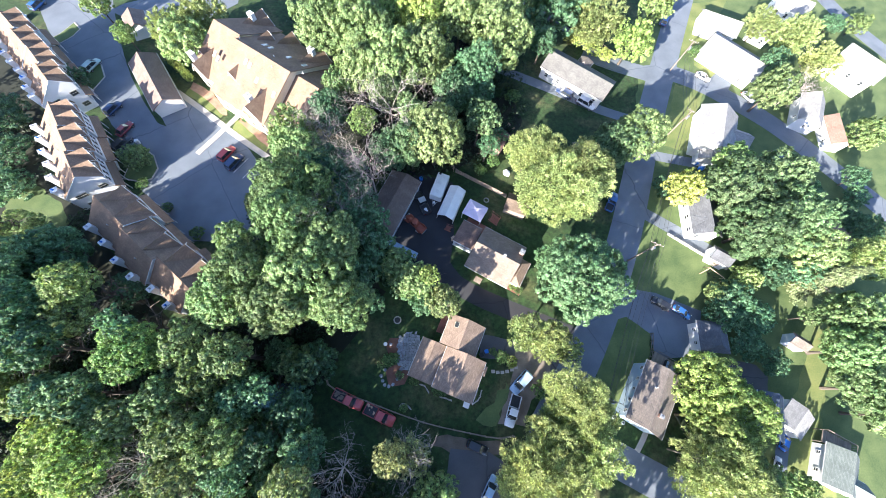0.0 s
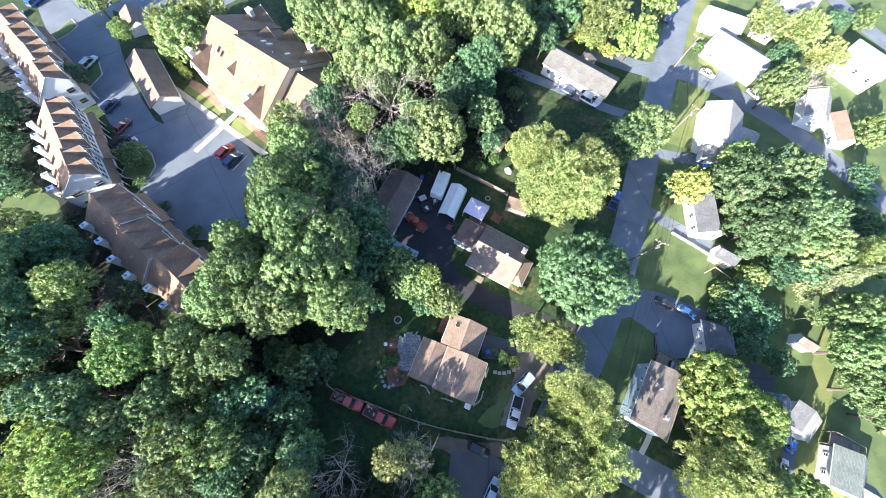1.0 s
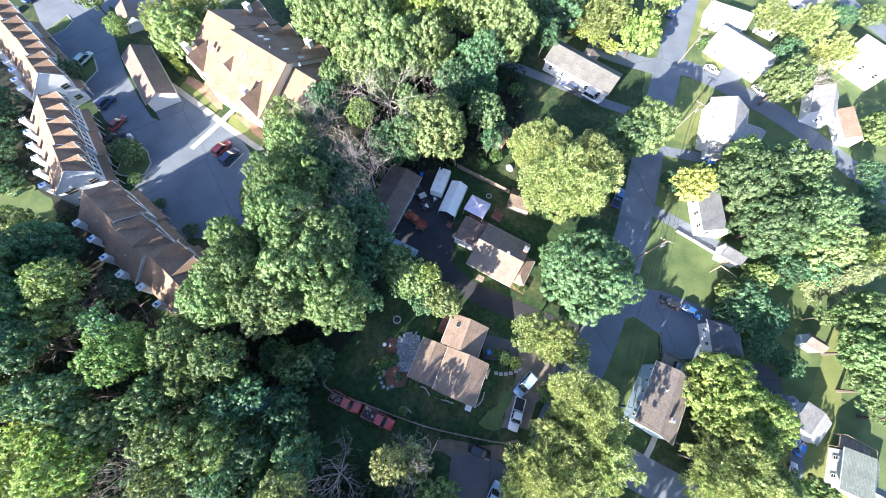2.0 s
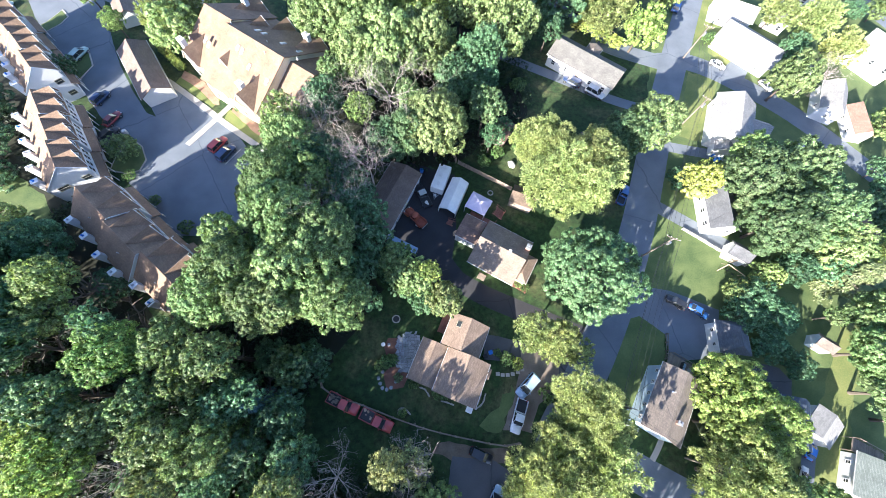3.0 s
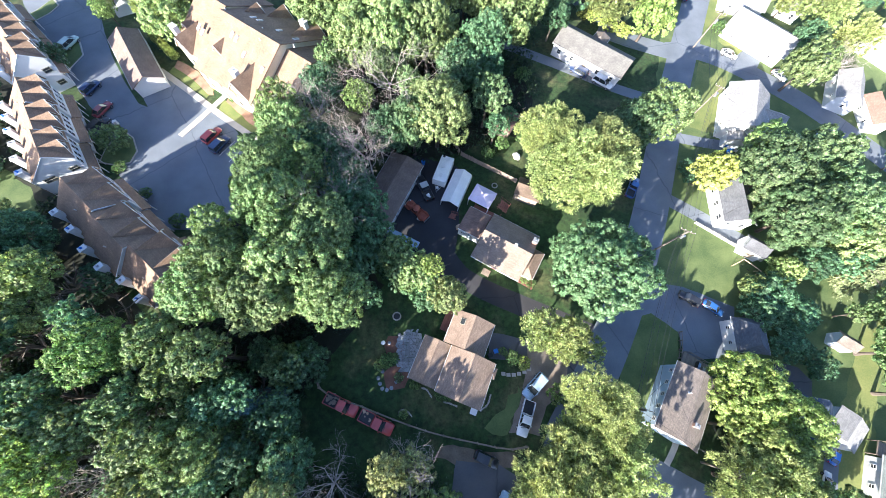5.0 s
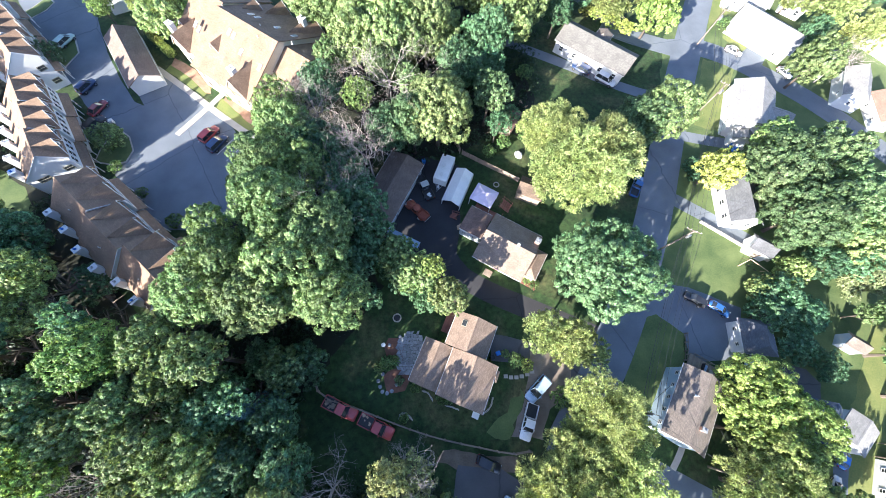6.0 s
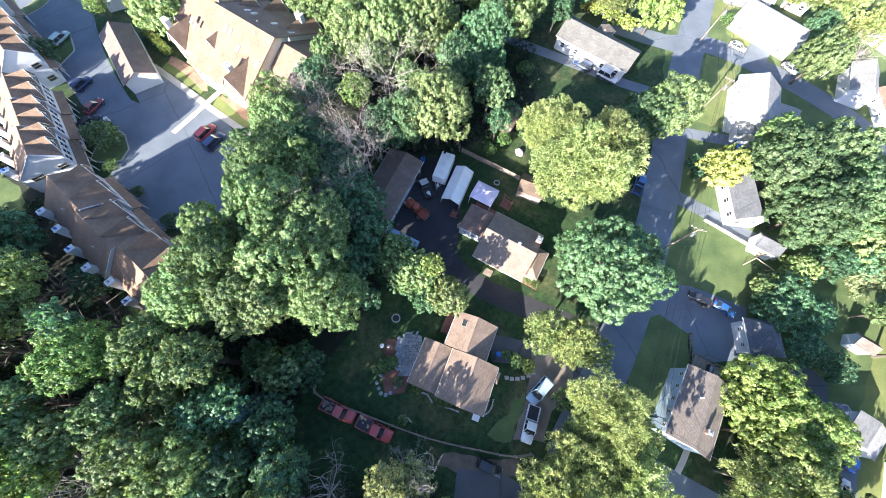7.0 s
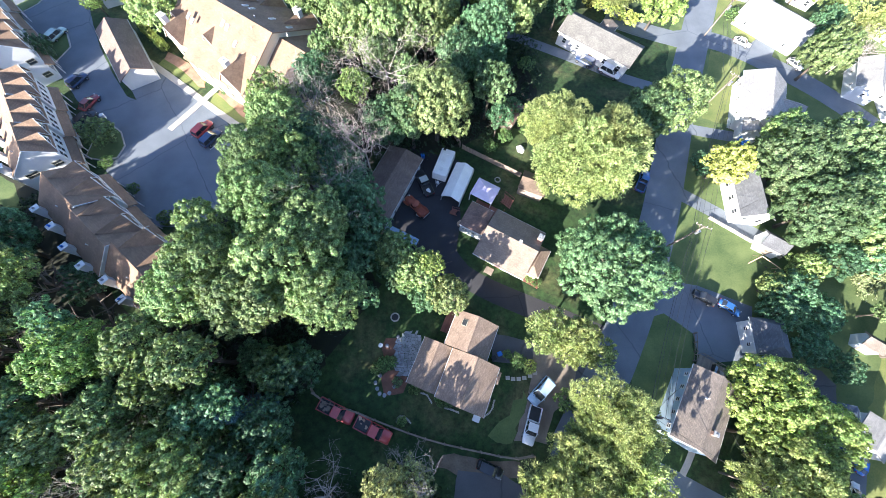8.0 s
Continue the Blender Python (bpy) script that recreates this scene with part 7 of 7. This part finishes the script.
plant("dark", 61.6, 9.9, 3.6, 5)
plant("dark", 54.7, 9.8, 3.1, 6)
plant("oak", 61.5, 17.4, 2.8, 6)
plant("oak", 55.4, 14.1, 2.4, 5)
plant("dark", 58.6, 5.0, 3.1, 5)
plant("dark", 62.6, 1.9, 2.7, 5)
plant("dark", 66.8, 18.7, 3.5, 7)
plant("pale", 73.8, 22.3, 4.9, 11)
plant("pinetree", 75.4, 16.6, 5.0, 13)
plant("feather", 83.7, 20.6, 4.3, 12)
plant("maple", 76.1, 9.4, 4.8, 12)
plant("maple", 72.6, 3.6, 4.6, 12)
plant("maple", 72.9, -2.6, 4.6, 12)
plant("maple", 79.7, 5.5, 4.4, 12)
plant("maple", 74.9, -6.8, 4.1, 12)
plant("dark", 73.2, 18.6, 3.5, 8)
plant("dark", 87.0, 31.3, 3.6, 6)
plant("dark", 92.2, 28.8, 3.5, 6)
plant("dark", 94.8, 36.8, 2.7, 4)
plant("dark", 84.3, 38.4, 2.8, 4)
plant("maple", 71.2, 9.9, 1.9, 6)
plant("bush", 70.1, 79.7, 2.1, 2.5)
plant("dark", 94.7, 40.8, 2.8, 6)
plant("oak", 100.5, 51.4, 4.0, 9)
plant("oak", 59.0, -17.4, 3.1, 7)
plant("feather", 86.7, 86.0, 3.9, 9)
plant("yellow", 99.5, 77.6, 1.8, 4)
plant("dark", 111.4, 91.0, 3.0, 5)
plant("oak", 117.8, 90.6, 3.3, 6)
# town house lot
plant("lime", -68.9, 72.0, 2.4, 7)
plant("pale", -53.4, 68.0, 5.8, 12)
plant("feather", -51.2, 74.5, 5.2, 12)
plant("feather", -58.0, 72.5, 4.1, 10)
plant("dark", -76.4, 59.4, 3.0, 6)
plant("maple", -58.3, 40.6, 2.8, 5.5)
plant("bush", -50.9, 30.6, 1.1, 1.8)
plant("bush", -57.4, 36.0, 1.4, 1.6)
plant("bush", -44.1, 25.4, 1.5, 1.8)
plant("bush", -51.8, 66.7, 1.8, 3)
plant("oak", -77.7, 80.8, 3.2, 8)
plant("bush", -97.5, 86.7, 2.5, 3)
# unseen oaks beyond the view, added for the shade they cast into it
plant("oak", 24, -27, 5, 13)
plant("oak", 31, -30, 5, 13)
plant("oak", 38, -33, 5, 14)
plant("oak", -21, -27, 5.3, 16)
plant("oak", -27, -31, 5.3, 16)
plant("oak", -8, -25, 6, 14.5)
plant("oak", -14, -26, 6, 15)
plant("oak", -1, -27, 5, 11)
plant("oak", -4, -34, 6, 18)
plant("oak", -12, -34, 6, 17)
# dark trees set and sized for the shade on the town houses
plant("dark", -71.9, 23.2, 3.0, 14)
plant("dark", -64, 14.5, 4.3, 17)
plant("dark", -58.5, 8.5, 4.3, 17)
plant("dark", -53.5, 3.5, 3.8, 17)
plant("dark", -69, 17, 3.5, 7)
# garden plants, and low filler trees at the wood edge
plant("bush", -6.2, 2.3, 1.3, 1.5)
plant("bush", -7.5, 1.6, 1.0, 1.3)
plant("teal", -4.4, -0.3, 0.8, 0.9)
plant("bush", -1.9, -1.3, 0.9, 0.9)
plant("bush", -5.2, 2.6, 0.9, 1.2)
plant("bush", -3.5, -5.4, 0.8, 1.0)
plant("bush", 3.1, -3.2, 0.7, 0.8)
# filler trees added to keep the low sun off the lawn and patio
plant("dark", -22, -14, 3.5, 7)
plant("dark", -26, -8, 3.5, 7)
plant("dark", -30, -14, 3.5, 7)
plant("dark", -21, -6, 3.1, 5)
plant("dark", -24, -20, 3.5, 7)
plant("dark", -34, -20, 3.5, 7)
plant("dark", -18, -19, 3.8, 7)
plant("dark", -28, -2, 3.5, 7)
plant("dark", -24, 3, 3.1, 5)
plant("dark", -38, -12, 3.5, 7)
plant("dark", -13, -21, 3.5, 6)
# young trees that fill the wood
plant("dark", -66.4, -10.1, 2.3, 6.1)
plant("dark", -56.4, 7.7, 2.5, 8.1)
plant("dark", -62.7, -18.8, 3.3, 6.1)
plant("dark", -28.3, 17.8, 2.6, 8.5)
plant("dark", -15.2, 39.7, 3.2, 7.3)
plant("oak", -58.6, -14.6, 2.3, 6)
plant("oak", 1.9, 62.6, 2.9, 9.5)
plant("oak", 0.3, 67.4, 2.7, 6.6)
plant("dark", -28.1, -20.7, 2.5, 10.0)
plant("dark", -37.0, -1.0, 3.0, 6.8)
plant("oak", -61.1, -3.0, 2.4, 7.7)
plant("oak", -20.0, 15.2, 2.3, 6.2)
plant("dark", -30.7, -3.5, 2.3, 9.7)
plant("dark", -70.6, -11.3, 3.3, 6)
plant("maple", -19.8, 1.3, 3.2, 9.5)
plant("maple", -32.3, 30.2, 2.6, 7.0)
plant("oak", -30.5, 28.6, 2.3, 6.7)
plant("dark", -5.5, 62.2, 2.7, 6.8)


def bare_tree(x, y, height, reach, seed, label="dead tree with bare pale branches", lean=(0, 0)):
    rng = np.random.default_rng(seed)
    root = np.array([lean[0] * 0.3, lean[1] * 0.3, height * 0.5])
    bars = [(np.array([0, 0, -0.1]), root, 0.2, 0.1)]
    for k in range(11):
        a = k * 0.571 + rng.uniform(-0.3, 0.3)
        foot = root + (np.array([0, 0, height * 0.3]) - root) * rng.uniform(0, 0.6)
        limb(bars, foot, np.array([math.cos(a) * reach, math.sin(a) * reach, rng.uniform(0.3, 1.2)]), height * rng.uniform(0.24, 0.36), 0.07, 3, rng, 0.8, 0.5)
    tree = place("dead_tree", x, y, 0, 0, label, "tree")
    crown_ = new("bare_crown", bars_mesh("bare_crown", bars, DEAD, 4))
    crown_.parent = tree
    return tree


plant("teal", -8.8, 54.3, 4.2, 13)
plant("maple", -4.3, 51.3, 3.4, 11)
bare_tree(-7.7, 49.1, 20, 1.0, 1)
bare_tree(-20.2, 43.6, 15, 0.8, 2)
bare_tree(-14.2, 38.0, 16, 0.9, 3)
bare_tree(-10.7, 35.1, 15, 0.9, 4)
bare_tree(-14.6, 28.6, 14, 0.8, 5)
bare_tree(-2.3, -11.7, 10, 0.9, 6)
bare_tree(-11.8, -13.0, 11, 0.8, 7)
bare_tree(-39.6, -11.9, 12, 0.9, 8)
bare_tree(-17.3, 25.0, 17, 0.9, 9)
bare_tree(-54.4, 8.5, 10, 0.7, 10)
bare_tree(87.4, 63.6, 10, 0.7, 11)

# undergrowth below the woods, its leaf colour dimmed to stand for shade
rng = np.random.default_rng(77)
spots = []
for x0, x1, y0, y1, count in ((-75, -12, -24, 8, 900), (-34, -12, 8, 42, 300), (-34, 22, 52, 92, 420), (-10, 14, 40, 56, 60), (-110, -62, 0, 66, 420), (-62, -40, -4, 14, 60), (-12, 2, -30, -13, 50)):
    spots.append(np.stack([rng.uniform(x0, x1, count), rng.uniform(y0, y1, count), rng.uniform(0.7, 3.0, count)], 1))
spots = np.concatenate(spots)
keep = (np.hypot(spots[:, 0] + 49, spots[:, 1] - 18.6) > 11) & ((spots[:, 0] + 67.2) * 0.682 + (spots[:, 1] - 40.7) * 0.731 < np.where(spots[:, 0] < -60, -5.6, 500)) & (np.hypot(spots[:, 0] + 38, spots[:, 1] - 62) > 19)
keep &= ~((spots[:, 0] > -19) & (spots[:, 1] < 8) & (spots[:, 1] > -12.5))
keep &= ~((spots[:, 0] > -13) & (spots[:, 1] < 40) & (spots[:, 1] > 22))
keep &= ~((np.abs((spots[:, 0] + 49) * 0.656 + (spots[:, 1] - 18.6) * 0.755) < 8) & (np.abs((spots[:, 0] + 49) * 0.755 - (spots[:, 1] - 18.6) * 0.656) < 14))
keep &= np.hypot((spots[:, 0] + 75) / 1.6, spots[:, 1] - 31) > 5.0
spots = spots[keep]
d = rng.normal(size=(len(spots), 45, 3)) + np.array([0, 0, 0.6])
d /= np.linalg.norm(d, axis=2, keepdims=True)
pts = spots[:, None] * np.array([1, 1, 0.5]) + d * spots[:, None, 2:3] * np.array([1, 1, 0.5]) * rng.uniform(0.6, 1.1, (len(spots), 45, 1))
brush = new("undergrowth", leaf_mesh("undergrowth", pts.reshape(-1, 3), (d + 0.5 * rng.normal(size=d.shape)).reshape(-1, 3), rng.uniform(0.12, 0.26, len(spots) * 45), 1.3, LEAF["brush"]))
tagged(brush, "green brush between the wood's trees, dimmed as shade", "undergrowth", kind="stuff")
